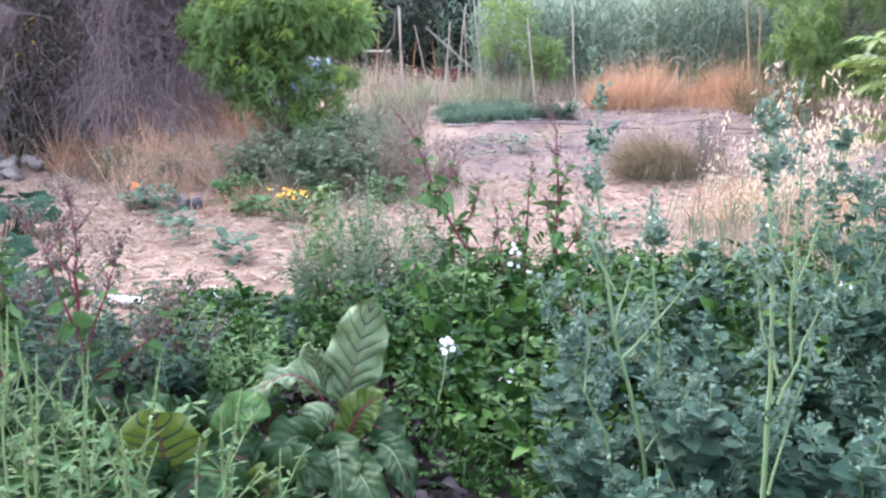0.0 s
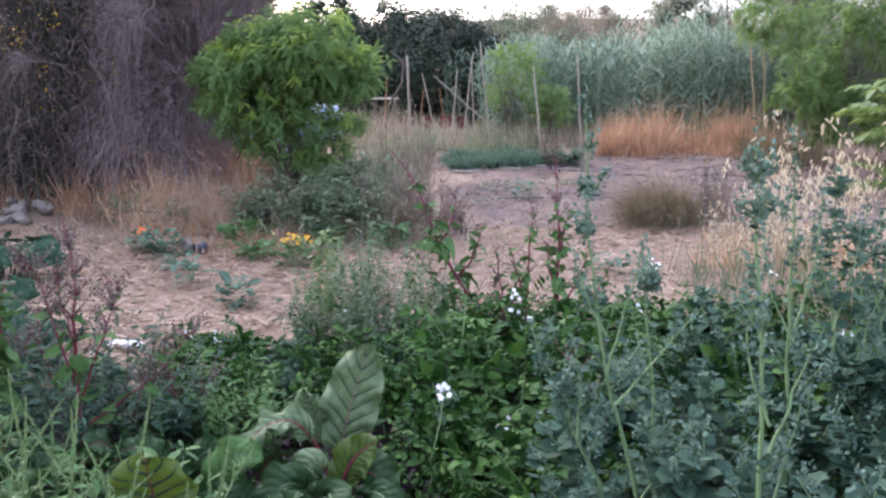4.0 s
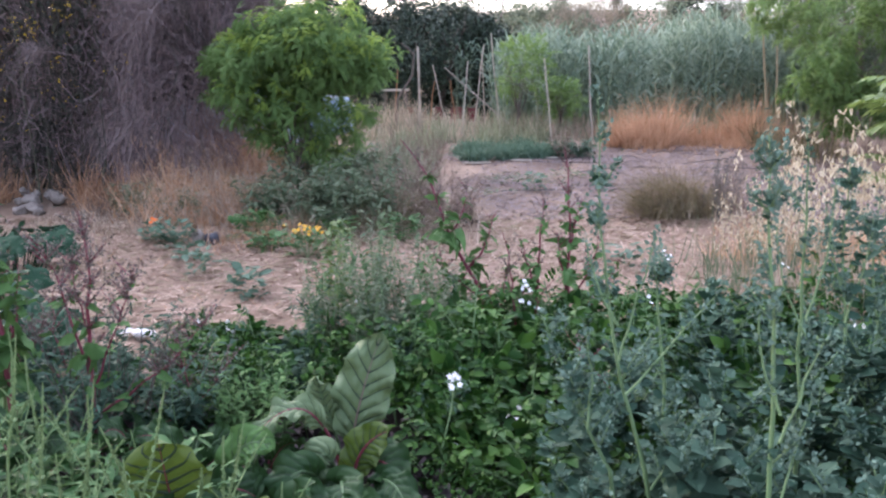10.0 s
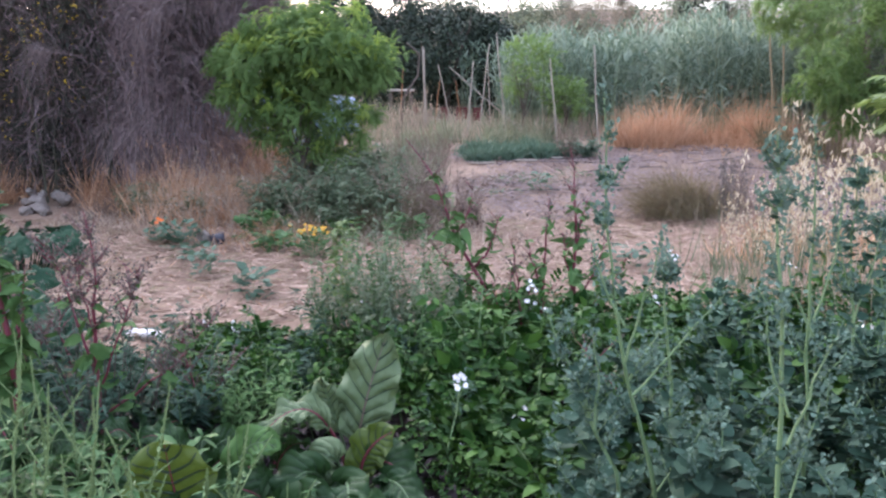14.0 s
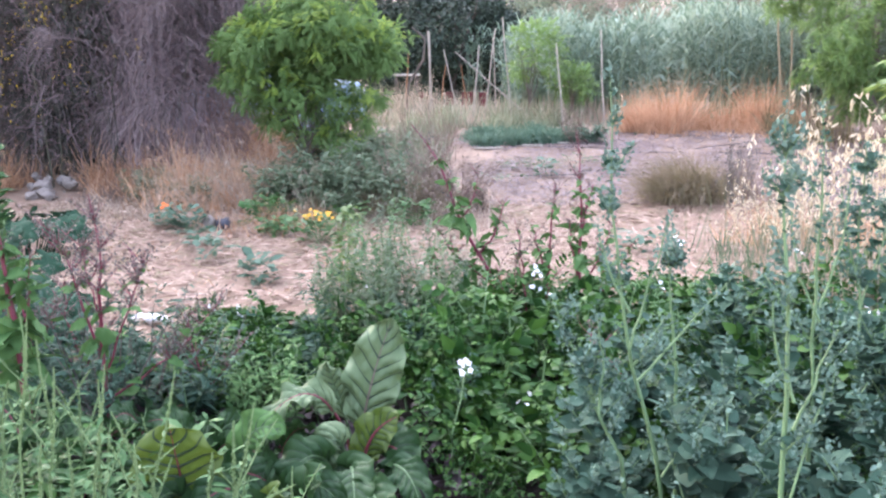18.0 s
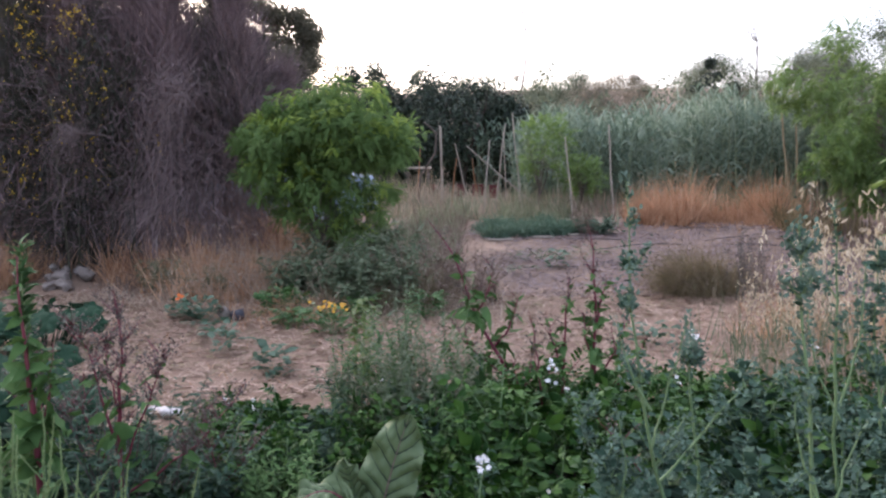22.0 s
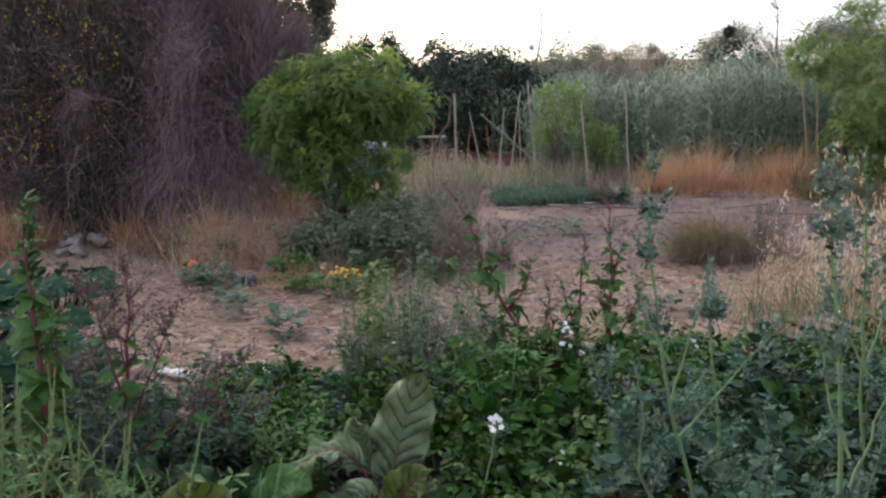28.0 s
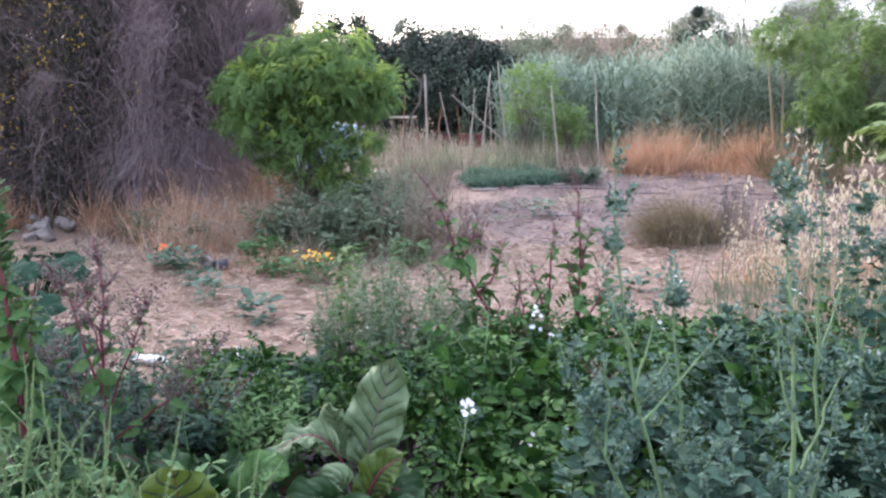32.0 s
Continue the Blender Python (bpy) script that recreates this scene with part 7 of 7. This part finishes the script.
for cx, cy, sd in ((-0.88, 2.42, 1), (-0.62, 2.38, 2)):
    c2 = thing("chard_plant", place(cx, cy), "low chard plant with broad dark green leaves", "chard plant", "chards in the bed")
    for i in range(8):
        a = -1.57 + (i - 3.5) * (0.75 if sd == 1 else 0.7) + rng.normal() * 0.2
        L, hz = rng.uniform(0.18, 0.27), rng.uniform(0.14, 0.27)
        u = np.array([math.cos(a), math.sin(a), 0])
        b0 = np.array([cx, cy, -0.09])
        chard_leaf(c2, [b0, b0 + u * L * 0.25 + (0, 0, hz), b0 + u * L * 0.7 + (0, 0, hz * 1.25), b0 + u * L * 1.25 + (0, 0, hz * rng.uniform(0.3, 1.1))], rng.uniform(0.1, 0.15), u * 0.4 + np.array([0, -0.8, 0.45]), M["chard_dark"], rib_red if i % 4 in (0, 2) else rib_green, "", 0.25, 0.012, 0.15)
    if sd == 2:
        for x, y, s, r in ((-0.98, 2.8, 0.8, 1.0), (-0.72, 2.85, 0.62, 4.0), (-1.3, 2.5, 0.85, 5.0), (-1.25, 2.95, 0.8, 2.2), (-1.6, 2.75, 0.9, 0.5)):
            copy_thing(c2, Matrix.LocRotScale(place(x, y), Euler((0, 0, r)), (s, s, s)))
c3 = thing("chard_plant", place(-0.88, 2.42), "low chard plant with a broad yellow-green red-veined leaf", "chard plant", "chards in the bed")
chard_leaf(c3, [(-0.88, 2.42, -0.08), (-0.89, 2.36, 0.06), (-0.89, 2.32, 0.2), (-0.9, 2.3, 0.35)], 0.29, (0.1, -1, 0.35), M["chard_young"], rib_red, "broad yellow-green leaf with red veins", 0.28, 0.012, 0.14, rib=0.006)
chard_leaf(c3, [(-0.8, 2.5, -0.06), (-0.76, 2.5, 0.2), (-0.68, 2.46, 0.32), (-0.58, 2.42, 0.26)], 0.13, (0.2, -0.8, 0.6), M["beet_leaf"], rib_green, "broad grey-green leaf with a pale midrib", 0.25, 0.012, 0.15)
c4 = thing("chard_plant", place(-0.5, 2.4), "low chard plant with bright green broad leaves", "chard plant", "chards in the bed")
chard_leaf(c4, [(-0.5, 2.42, -0.06), (-0.5, 2.34, 0.08), (-0.48, 2.28, 0.16), (-0.42, 2.2, 0.21)], 0.17, (0.05, -0.8, 0.7), M["chard_dark"], rib_green, "broad green leaf with a pale midrib", 0.2, 0.012, 0.14)
chard_leaf(c4, [(-0.54, 2.4, -0.06), (-0.58, 2.3, 0.06), (-0.57, 2.25, 0.12), (-0.53, 2.2, 0.16)], 0.15, (-0.1, -0.9, 0.5), M["chard_young"], rib_green, "bright yellow-green leaf", 0.2, 0.012, 0.14)
# withered leaves between the chards, their colour deepened to stand for shade there
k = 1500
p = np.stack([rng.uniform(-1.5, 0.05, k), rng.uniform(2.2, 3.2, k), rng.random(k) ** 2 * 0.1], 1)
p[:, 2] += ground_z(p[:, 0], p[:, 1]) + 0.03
tagged(link_mesh("leaf_litter", *scatter(blade([0.05, 0.2, 0.24, 0.12, 0.02], 0.5, 0.5, 0.05), p, frames(rng.normal(size=(k, 3)) * (1, 1, 0.4), UPZ + rng.normal(size=(k, 3)) * 0.6), rng.uniform(0.04, 0.11, k)), M["litter"]), "withered purple-brown leaves lying on the soil, darkened for the shade in the gaps", "leaf litter", kind="stuff")


# ---- amaranth ----
AML = blade([0.04, 0.12, 0.15, 0.1, 0.01], 0.35, 0.35, 0.03)
AML_S = blade([0.03, 0.11, 0.12, 0.07, 0.01], 0.35, 0.4)


def amaranth(at, h, seed, label, spikes=5, leaf=0.082):
    t = thing("amaranth", at, label, "amaranth plant", "amaranth plants")
    g = np.random.default_rng(seed)
    top = np.array([g.normal() * 0.05, g.normal() * 0.04, h])
    lines = [(np.linspace(0, 1, 8)[:, None] * top + np.cumsum(g.normal(size=(8, 3)) * (0.007, 0.007, 0), 0), 0.5, 1.0)]
    link_mesh("stem", *tube(lines[0][0], np.linspace(0.006, 0.002, 8), 6), M["amaranth_spike"], t)
    for b in range(spikes):
        u = g.uniform(0.2, 0.7)
        a = b * 2.4 + g.uniform(-0.5, 0.5)
        q = arcs((u * top)[None], np.array([[math.cos(a), math.sin(a), g.uniform(0.9, 1.9)]]), h * g.uniform(0.25, 0.45), g.uniform(-0.1, 0.35), 7, 0.04)[0]
        link_mesh("branch", *tube(q, np.linspace(0.0032, 0.0013, 7), 5), M["amaranth_spike"], t)
        lines.append((q, 0.5, 0.6))
    pos, dd, sz, big = [], [], [], []
    for q, u0, kk in lines:
        n = len(q) - 1
        pt = lambda u: q[min(int(u * n), n - 1)] * (1 - u * n + min(int(u * n), n - 1)) + q[min(int(u * n), n - 1) + 1] * (u * n - min(int(u * n), n - 1))
        for j in range(13 if kk == 1.0 else 6):
            u = g.uniform(0.08, 0.9)
            a = g.uniform(0, 6.28)
            pos.append(pt(u)), dd.append((math.cos(a), math.sin(a), g.uniform(0.0, 0.9))), sz.append(leaf * g.uniform(0.5, 1.2) * (1.2 - 0.95 * u) * (1 if kk == 1.0 else 0.75)), big.append(u < 0.5)
        m = int(230 * kk)
        uu = u0 + (1 - u0) * np.arange(m) / m
        sp = np.array([pt(u) for u in uu])
        a = g.uniform(0, 6.28, m)
        sd = np.stack([np.cos(a), np.sin(a), np.full(m, 0.9)], 1)
        size = g.uniform(0.005, 0.0105, m) * (1.15 - 0.75 * ((uu - u0) / (1 - u0)) ** 2) * (1.2 if kk == 1.0 else 0.85)
        link_mesh("flower_spike", *scatter(SIMPLE, sp, frames(sd, rng.normal(size=sd.shape)), size), M["amaranth_spike"], t, "pale green bristly flower spike")
    pos, dd, sz, big = np.array(pos), np.array(dd), np.array(sz), np.array(big)
    R = frames(dd, UPZ + rng.normal(size=dd.shape) * 0.35)
    link_mesh("foliage", *merge(scatter(AML, pos[big], R[big], sz[big]), scatter(AML_S, pos[~big], R[~big], sz[~big] * 0.9)), M["amaranth"], t)
    return t


am = [amaranth(place(-0.62, 1.95), 0.6, 1, "pale green amaranth with upright bristly spikes", 4), amaranth(place(-0.83, 1.9), 0.58, 2, "pale green amaranth with upright bristly spikes", 5), amaranth(place(-1.02, 2.05), 0.7, 3, "pale green amaranth with upright bristly spikes", 7), amaranth(place(-1.2, 2.2), 0.72, 4, "pale green amaranth with upright bristly spikes", 6)]
for i, (x, y, s) in enumerate(((-0.48, 2.0, 0.75), (-1.1, 1.85, 1.0), (-1.3, 2.05, 1.05), (-1.45, 2.3, 1.05), (-1.0, 2.35, 0.75), (-1.25, 2.45, 0.9), (-1.6, 2.2, 1.1), (-1.5, 2.6, 0.95), (-1.75, 2.5, 1.05), (-1.85, 2.8, 1.0), (-0.68, 2.15, 0.6), (-1.65, 1.95, 1.05), (-2.0, 2.5, 1.05), (-1.3, 1.85, 0.85), (-1.5, 2.05, 0.9), (-1.72, 2.3, 0.9), (-1.9, 2.6, 0.95), (-1.92, 2.78, 1.35), (-2.2, 2.9, 1.3))):
    copy_thing(am[i % 4], Matrix.LocRotScale(place(x, y), Euler((0, 0, i * 1.3)), (s, s, s)))
# single tall flower spikes that stand out of the clump
for x0, y0, z0, x1, z1 in ((-0.82, 1.95, 0.317, -0.73, 0.652), (-0.6, 1.95, 0.303, -0.535, 0.562), (-1.09, 1.95, 0.314, -1.041, 0.659), (-0.975, 1.95, 0.3, -0.91, 0.667), (-0.672, 1.95, 0.302, -0.652, 0.429), (-1.17, 1.97, 0.426, -1.107, 0.778), (-0.83, 1.92, 0.36, -0.892, 0.552), (-1.3, 2.0, 0.4, -1.27, 0.74), (-0.78, 1.9, 0.2, -0.8, 0.4), (-1.0, 1.88, 0.25, -0.99, 0.5)):
    t = thing("amaranth", place(x0 - 0.02, y0), "single slender pale amaranth stalk with a long bristly spike", "amaranth plant", "amaranth spikes")
    o = np.array(t.location)
    q = np.array([(x0 - 0.02, y0, o[2]), (x0, y0, z0), ((x0 + x1) / 2 + 0.006, y0, (z0 + z1) / 2), (x1, y0, z1)]) - o
    kk = np.linspace(0, 3, 14)
    q = np.stack([np.interp(kk, np.arange(4), q[:, i]) for i in range(3)], 1)
    link_mesh("stem", *tube(q, np.linspace(0.0045, 0.0015, 14), 6), M["amaranth_spike"], t)
    m = 420
    u = 0.34 + 0.66 * np.arange(m) / m
    p = np.stack([np.interp(u * 13, np.arange(14), q[:, i]) for i in range(3)], 1)
    a = rng.uniform(0, 6.28, m)
    sz = rng.uniform(0.006, 0.0115, m) * (1.1 - 0.8 * np.clip((u - 0.6) / 0.4, 0, 1) ** 2) * (0.55 + 0.45 * np.sin(u * 60) ** 2)
    link_mesh("flower_spike", *scatter(SIMPLE, p, frames(np.stack([np.cos(a), np.sin(a), np.full(m, 0.8)], 1), rng.normal(size=(m, 3))), sz), M["amaranth_spike"], t, "pale green bristly flower spike")
    k = 9
    u = rng.uniform(0.1, 0.75, k)
    p = np.stack([np.interp(u * 13, np.arange(14), q[:, i]) for i in range(3)], 1)
    a = rng.uniform(0, 6.28, k)
    link_mesh("foliage", *scatter(AML_S, p, frames(np.stack([np.cos(a), np.sin(a), rng.uniform(-0.2, 0.6, k)], 1), UPZ + rng.normal(size=(k, 3)) * 0.3), rng.uniform(0.03, 0.06, k)), M["amaranth"], t)
# leafy undergrowth between the amaranths
for i in range(15):
    x, y = rng.uniform(-2.1, -0.9), rng.uniform(1.75, 2.7)
    bushy_weed(x, y, rng.uniform(0.3, 0.5), 0.16, 6, M[("potato", "amaranth", "potato")[i % 3]], "broad-leaved green weed under the amaranth", "weed", M["goosefoot_stem"], 0.11, 16, "weeds under the amaranth", 0.35, AML)

# leafy tip of the bolting beet and the grey weeds round the thin stalks
tipb = thing("beet_shoot", place(-1.82, 3.08), "upright pale green beet shoot with small leaves", "beet plant")
q = np.linspace(0, 1, 9)[:, None] * np.array([0.01, 0, 1.16])
link_mesh("stem", *tube(q, np.linspace(0.008, 0.003, 9), 6), M["amaranth_spike"], tipb)
k = 170
u = 0.62 + 0.4 * rng.random(k)
a = rng.uniform(0, 6.28, k)
d = np.stack([np.cos(a), np.sin(a), rng.uniform(0.3, 1.6, k)], 1)
link_mesh("foliage", *scatter(AML, np.stack([0.01 * u, 0 * u, 1.16 * u], 1), frames(d, UPZ + rng.normal(size=d.shape) * 0.4), rng.uniform(0.03, 0.075, k)), M["amaranth"], tipb)
for x, y, h in ((-1.5, 3.12, 0.85), (-1.33, 3.2, 0.72), (-1.6, 3.25, 0.78), (-1.42, 3.0, 0.6), (-1.15, 3.25, 0.6)):
    bushy_weed(x, y, h, 0.16, 9, M["goosefoot"], "grey-green twiggy weed beside the beet stalks", "weed", M["beet_seed"], 0.05, 34, "grey weeds among the beets", 0.3)

# ---- squash at the left ----
def squash_tmpl():
    """Broad five-lobed leaf, creased along its veins and turned up at the rim."""
    a = np.linspace(-2.75, 2.75, 31)
    r = 0.42 * (1 + 0.13 * np.cos(5 * a)) * (1 + 0.03 * np.cos(23 * a))
    V = [(0, 0.1, -0.05)]
    for f, z in ((0.5, 0.045), (1.0, 0.0)):
        V += [(rr * f * math.sin(k), 0.12 * f + 0.1 * (1 - f) + rr * f * math.cos(k) * 1.1, z + 0.035 * f * math.cos(5 * k) + 0.02 * f * math.sin(7 * k + 1) - 0.04 * (f > 0.9) * abs(math.sin(1.5 * k))) for k, rr in zip(a, r)]
    T = [(0, i + 1, i + 2) for i in range(30)] + [(0, 31, 1)]
    for i in range(30):
        T += [(i + 1, i + 32, i + 33), (i + 1, i + 33, i + 2)]
    return np.array(V, float), np.array(T)


SQ = squash_tmpl()


def squash(at, n, h, w, seed, label):
    t = thing("squash_plant", at, label, "squash plant", "squash plants at the bed's edge")
    g = np.random.default_rng(seed)
    for i in range(n):
        a, r = g.uniform(0, 6.28), w * math.sqrt(g.random())
        e = np.array([math.cos(a) * r, math.sin(a) * r, h * g.uniform(0.55, 1.0)])
        s = e * (0.55, 0.55, 0)
        nm = unit(np.array([0.4 * math.cos(a) + g.normal() * 0.45, 0.4 * math.sin(a) - 0.6 + g.normal() * 0.3, 0.8]))
        d = np.array([math.cos(a), math.sin(a), g.uniform(-0.7, 0.2)])
        V, T = scatter(SQ, e[None], frames(d[None], nm[None]), g.uniform(0.12, 0.2))
        lf = link_mesh("leaf", V, T, M["squash"], t)
        link_mesh("leaf_stalk", *tube([s, (s + e) / 2 + (0, 0, 0.04), e], [0.005, 0.004, 0.003], 5), M["squash"], lf)
    return t


squash(place(-3.4, 6.0), 64, 0.32, 0.45, 1, "squash plant with big blue-green lobed leaves")
squash(place(-3.75, 5.5), 64, 0.32, 0.5, 2, "squash plant with big blue-green lobed leaves")
squash(place(-2.75, 4.3), 50, 0.45, 0.42, 3, "squash plant with big dark green lobed leaves")
squash(place(-2.3, 3.9), 42, 0.4, 0.35, 4, "squash plant with big dark green lobed leaves")
squash(place(-2.6, 3.5), 42, 0.45, 0.35, 5, "squash plant with big dark green lobed leaves")

# ---- small things on the mulch ----
ROUND = blade([0.05, 0.25, 0.32, 0.25, 0.03], 0.25, 0.2)


def small_plant(name, x, y, h, w, n, mat, label, category, leaf, flowers=0, fmat=None, tmpl=None, fsize=0.02, group=""):
    t = thing(name, place(x, y), label, category, group)
    p = np.stack([rng.normal(size=n) * w * 0.4, rng.normal(size=n) * w * 0.4, rng.random(n) ** 0.8 * h], 1)
    a = np.arctan2(p[:, 1], p[:, 0]) + rng.normal(size=n) * 0.6
    d = np.stack([np.cos(a), np.sin(a), rng.uniform(0.0, 0.9, n)], 1)
    link_mesh("foliage", *scatter(ROUND if tmpl is None else tmpl, p, frames(d, UPZ + rng.normal(size=d.shape) * 0.3), rng.uniform(0.6, 1.3, n) * leaf), mat, t)
    k = max(4, n // 12)
    q = np.stack([rng.normal(size=k) * w * 0.1, rng.normal(size=k) * w * 0.1, np.zeros(k)], 1)
    link_mesh("stem_mass", *strips(arcs(q, np.stack([rng.normal(size=k) * 0.4, rng.normal(size=k) * 0.4, np.ones(k)], 1), h, 0.05), np.full(k, 0.003)), M["goosefoot_stem"], t)
    for i in range(flowers):
        c = np.array([rng.normal() * w * 0.4, rng.normal() * w * 0.4, h * rng.uniform(0.9, 1.25)])
        nm = unit(np.array([rng.normal() * 0.3, -0.6, 0.8]))
        xx = unit(np.cross(nm, (0.3, 0.2, 0.9)))
        yy = np.cross(nm, xx)
        aa = np.arange(12) * 2 * np.pi / 12
        dd = xx[None] * np.cos(aa)[:, None] + yy[None] * np.sin(aa)[:, None] + nm[None] * 0.25
        f = link_mesh("flower", *scatter(PETAL, np.repeat(c[None], 12, 0), frames(dd, np.repeat(nm[None], 12, 0)), fsize), fmat, t)
        link_mesh("flower_stalk", *tube([c * (0.6, 0.6, 0.2), c * (0.9, 0.9, 0.7), c], 0.0025, 4), M["goosefoot_stem"], f)
    return t


small_plant("calendula", -2.55, 7.2, 0.2, 0.2, 110, M["crop"], "calendula plant with orange flowers on the mulch", "flower", 0.075)
small_plant("calendula", -2.78, 7.3, 0.2, 0.12, 40, M["crop"], "small calendula with bright orange flowers", "flower", 0.08, 3, M["orange"], fsize=0.022)
small_plant("marigold", -1.25, 6.6, 0.22, 0.2, 130, M["parsley"], "yellow-flowered marigold plant on the mulch", "flower", 0.06, 24, M["marigold"], fsize=0.016)
PARS = compound(3, 0.45, [0.05, 0.25, 0.3, 0.2, 0.02], 0.3)
small_plant("parsley", -1.9, 7.5, 0.24, 0.17, 130, M["parsley"], "dense green parsley clump on the mulch", "herb", 0.08, tmpl=PARS)
small_plant("parsley", -1.68, 6.95, 0.14, 0.13, 80, M["parsley"], "low green parsley clump on the mulch", "herb", 0.075, tmpl=PARS)
small_plant("parsley", -1.15, 7.4, 0.2, 0.14, 80, M["parsley"], "green parsley clump at the edge of the grass", "herb", 0.075, tmpl=PARS)
small_plant("parsley", -0.5, 7.4, 0.22, 0.14, 80, M["parsley"], "green parsley clump at the edge of the grass", "herb", 0.075, tmpl=PARS)
for x, y, h in ((-1.46, 5.4, 0.2), (-1.4, 5.3, 0.14), (-1.95, 6.0, 0.2), (-2.2, 6.6, 0.14), (1.3, 6.3, 0.16), (0.9, 9.8, 0.2)):
    small_plant("vegetable_seedling", x, y, h, 0.12, 30, M["crop"], "wilting young vegetable seedling on the mulch", "vegetable seedling", 0.09, tmpl=BEETL, group="seedlings on the mulch")
stone(place(-2.36, 7.25, 0.05), 0.07, (0.8, 0.8, 1.1), 20, M["rock"], "pale rounded stone beside the black pot", seed=21)
pt = thing("plant_pot", place(-2.24, 7.25, 0.045), "small black plastic plant pot lying on the mulch", "plant pot", rz=0.4)
bm = bmesh.new()
bmesh.ops.create_cone(bm, cap_ends=False, segments=20, radius1=0.05, radius2=0.065, depth=0.12, matrix=pose(0, 0, 0, 0, 90, 0))
bmesh.ops.solidify(bm, geom=bm.faces[:], thickness=0.004)
part("body", bm, M["black"], pt, smooth=True)
bm = bmesh.new()
bmesh.ops.create_cone(bm, cap_ends=True, segments=20, radius1=0.048, radius2=0.048, depth=0.004, matrix=pose(-0.058, 0, 0, 0, 90, 0))
part("base", bm, M["black"], pt)
# pale stones along the near edge of the mulch
for i, (x, y, r) in enumerate(((-1.8, 4.5, 0.07), (-1.93, 4.55, 0.05), (-1.33, 4.5, 0.06), (-1.2, 4.45, 0.04), (0.42, 4.85, 0.09), (-2.5, 3.0, 0.1))):
    stone(place(x, y, r * 0.3), r * 0.75, (1.3, 1, 0.7), i * 50, M["pale_stone"], "pale stone at the edge of the bed", "edging stones", 40 + i)
# small chards that fill the gap beside the large one
for x, y, s, rz in ((-1.03, 3.43, 0.55, 1.7), (-1.23, 3.55, 0.5, 0.2)):
    copy_thing(c2, Matrix.LocRotScale(place(x, y), Euler((0, 0, rz)), (s, s, s)))

# pale boards along the front of the far vegetable row
for x, y, L, rz in ((0.25, 11.5, 0.42, 6), (0.85, 11.6, 0.3, -9), (1.3, 11.75, 0.16, 14)):
    bd2 = thing("board", place(x, y, 0.02), "weathered whitish edging board lying on the straw", "board", "edging boards of the far bed", rz=radians(rz))
    bm = bmesh.new()
    box(bm, (0, 0, 0), (L, 0.05, 0.018), 0.005)
    part("plank", bm, M["cane"], bd2)
for x, y in ((0.55, 10.2), (0.8, 10.35), (1.05, 10.25), (0.3, 9.6), (1.4, 10.6)):
    small_plant("weed", x, y, 0.1, 0.35, 46, M["shrub_weed"], "low grey-green weed creeping over the straw path", "weed", 0.07, tmpl=LANCE, group="weeds on the far path")
for x, y, sc in ((-0.62, 7.8, 0.85), (-0.95, 7.65, 0.65), (-1.35, 7.7, 0.6)):
    copy_thing(tm, Matrix.LocRotScale(place(x, y), Euler((0, 0, x * 5)), (sc * 0.7, sc * 0.7, sc)))
bushy_weed(1.5, 11.9, 0.55, 0.3, 16, M["dry_weed"], "dead purplish-brown weed beside the far vegetable row", leaf=0.05, per=40, lean=0.4)
bushy_weed(1.75, 11.95, 0.35, 0.25, 12, M["crop"], "low dark green plant at the end of the far vegetable row", leaf=0.09, per=30, lean=0.5)
# nodding yellowish flower spikes low in front of the chards
nod = thing("amaranth", place(0.0, 2.3), "low yellowish amaranth with nodding flower spikes", "amaranth plant", "amaranth plants")
for a, L, k in ((0.2, 0.2, 0), (2.6, 0.16, 1), (0.9, 0.15, 2), (-0.4, 0.22, 3)):
    q = arcs(np.array([[0.0, 0.0, 0.0]]), np.array([[math.cos(a) * 0.9, math.sin(a) * 0.4 - 0.2, 1.0]]), L, 0.75, 14, 0.03)[0]
    link_mesh("stem", *tube(q, np.linspace(0.004, 0.0015, 14), 5), M["amaranth_spike"], nod)
    u = 0.3 + 0.7 * np.arange(260) / 260
    p = np.stack([np.interp(u * 13, np.arange(14), q[:, i]) for i in range(3)], 1)
    w = rng.uniform(0, 6.28, 260)
    link_mesh("flower_spike", *scatter(SIMPLE, p, frames(np.stack([np.cos(w), np.sin(w), np.full(260, 0.4)], 1), rng.normal(size=(260, 3))), rng.uniform(0.008, 0.016, 260)), M["nodding_spike"], nod, "yellow-brown nodding flower spike")
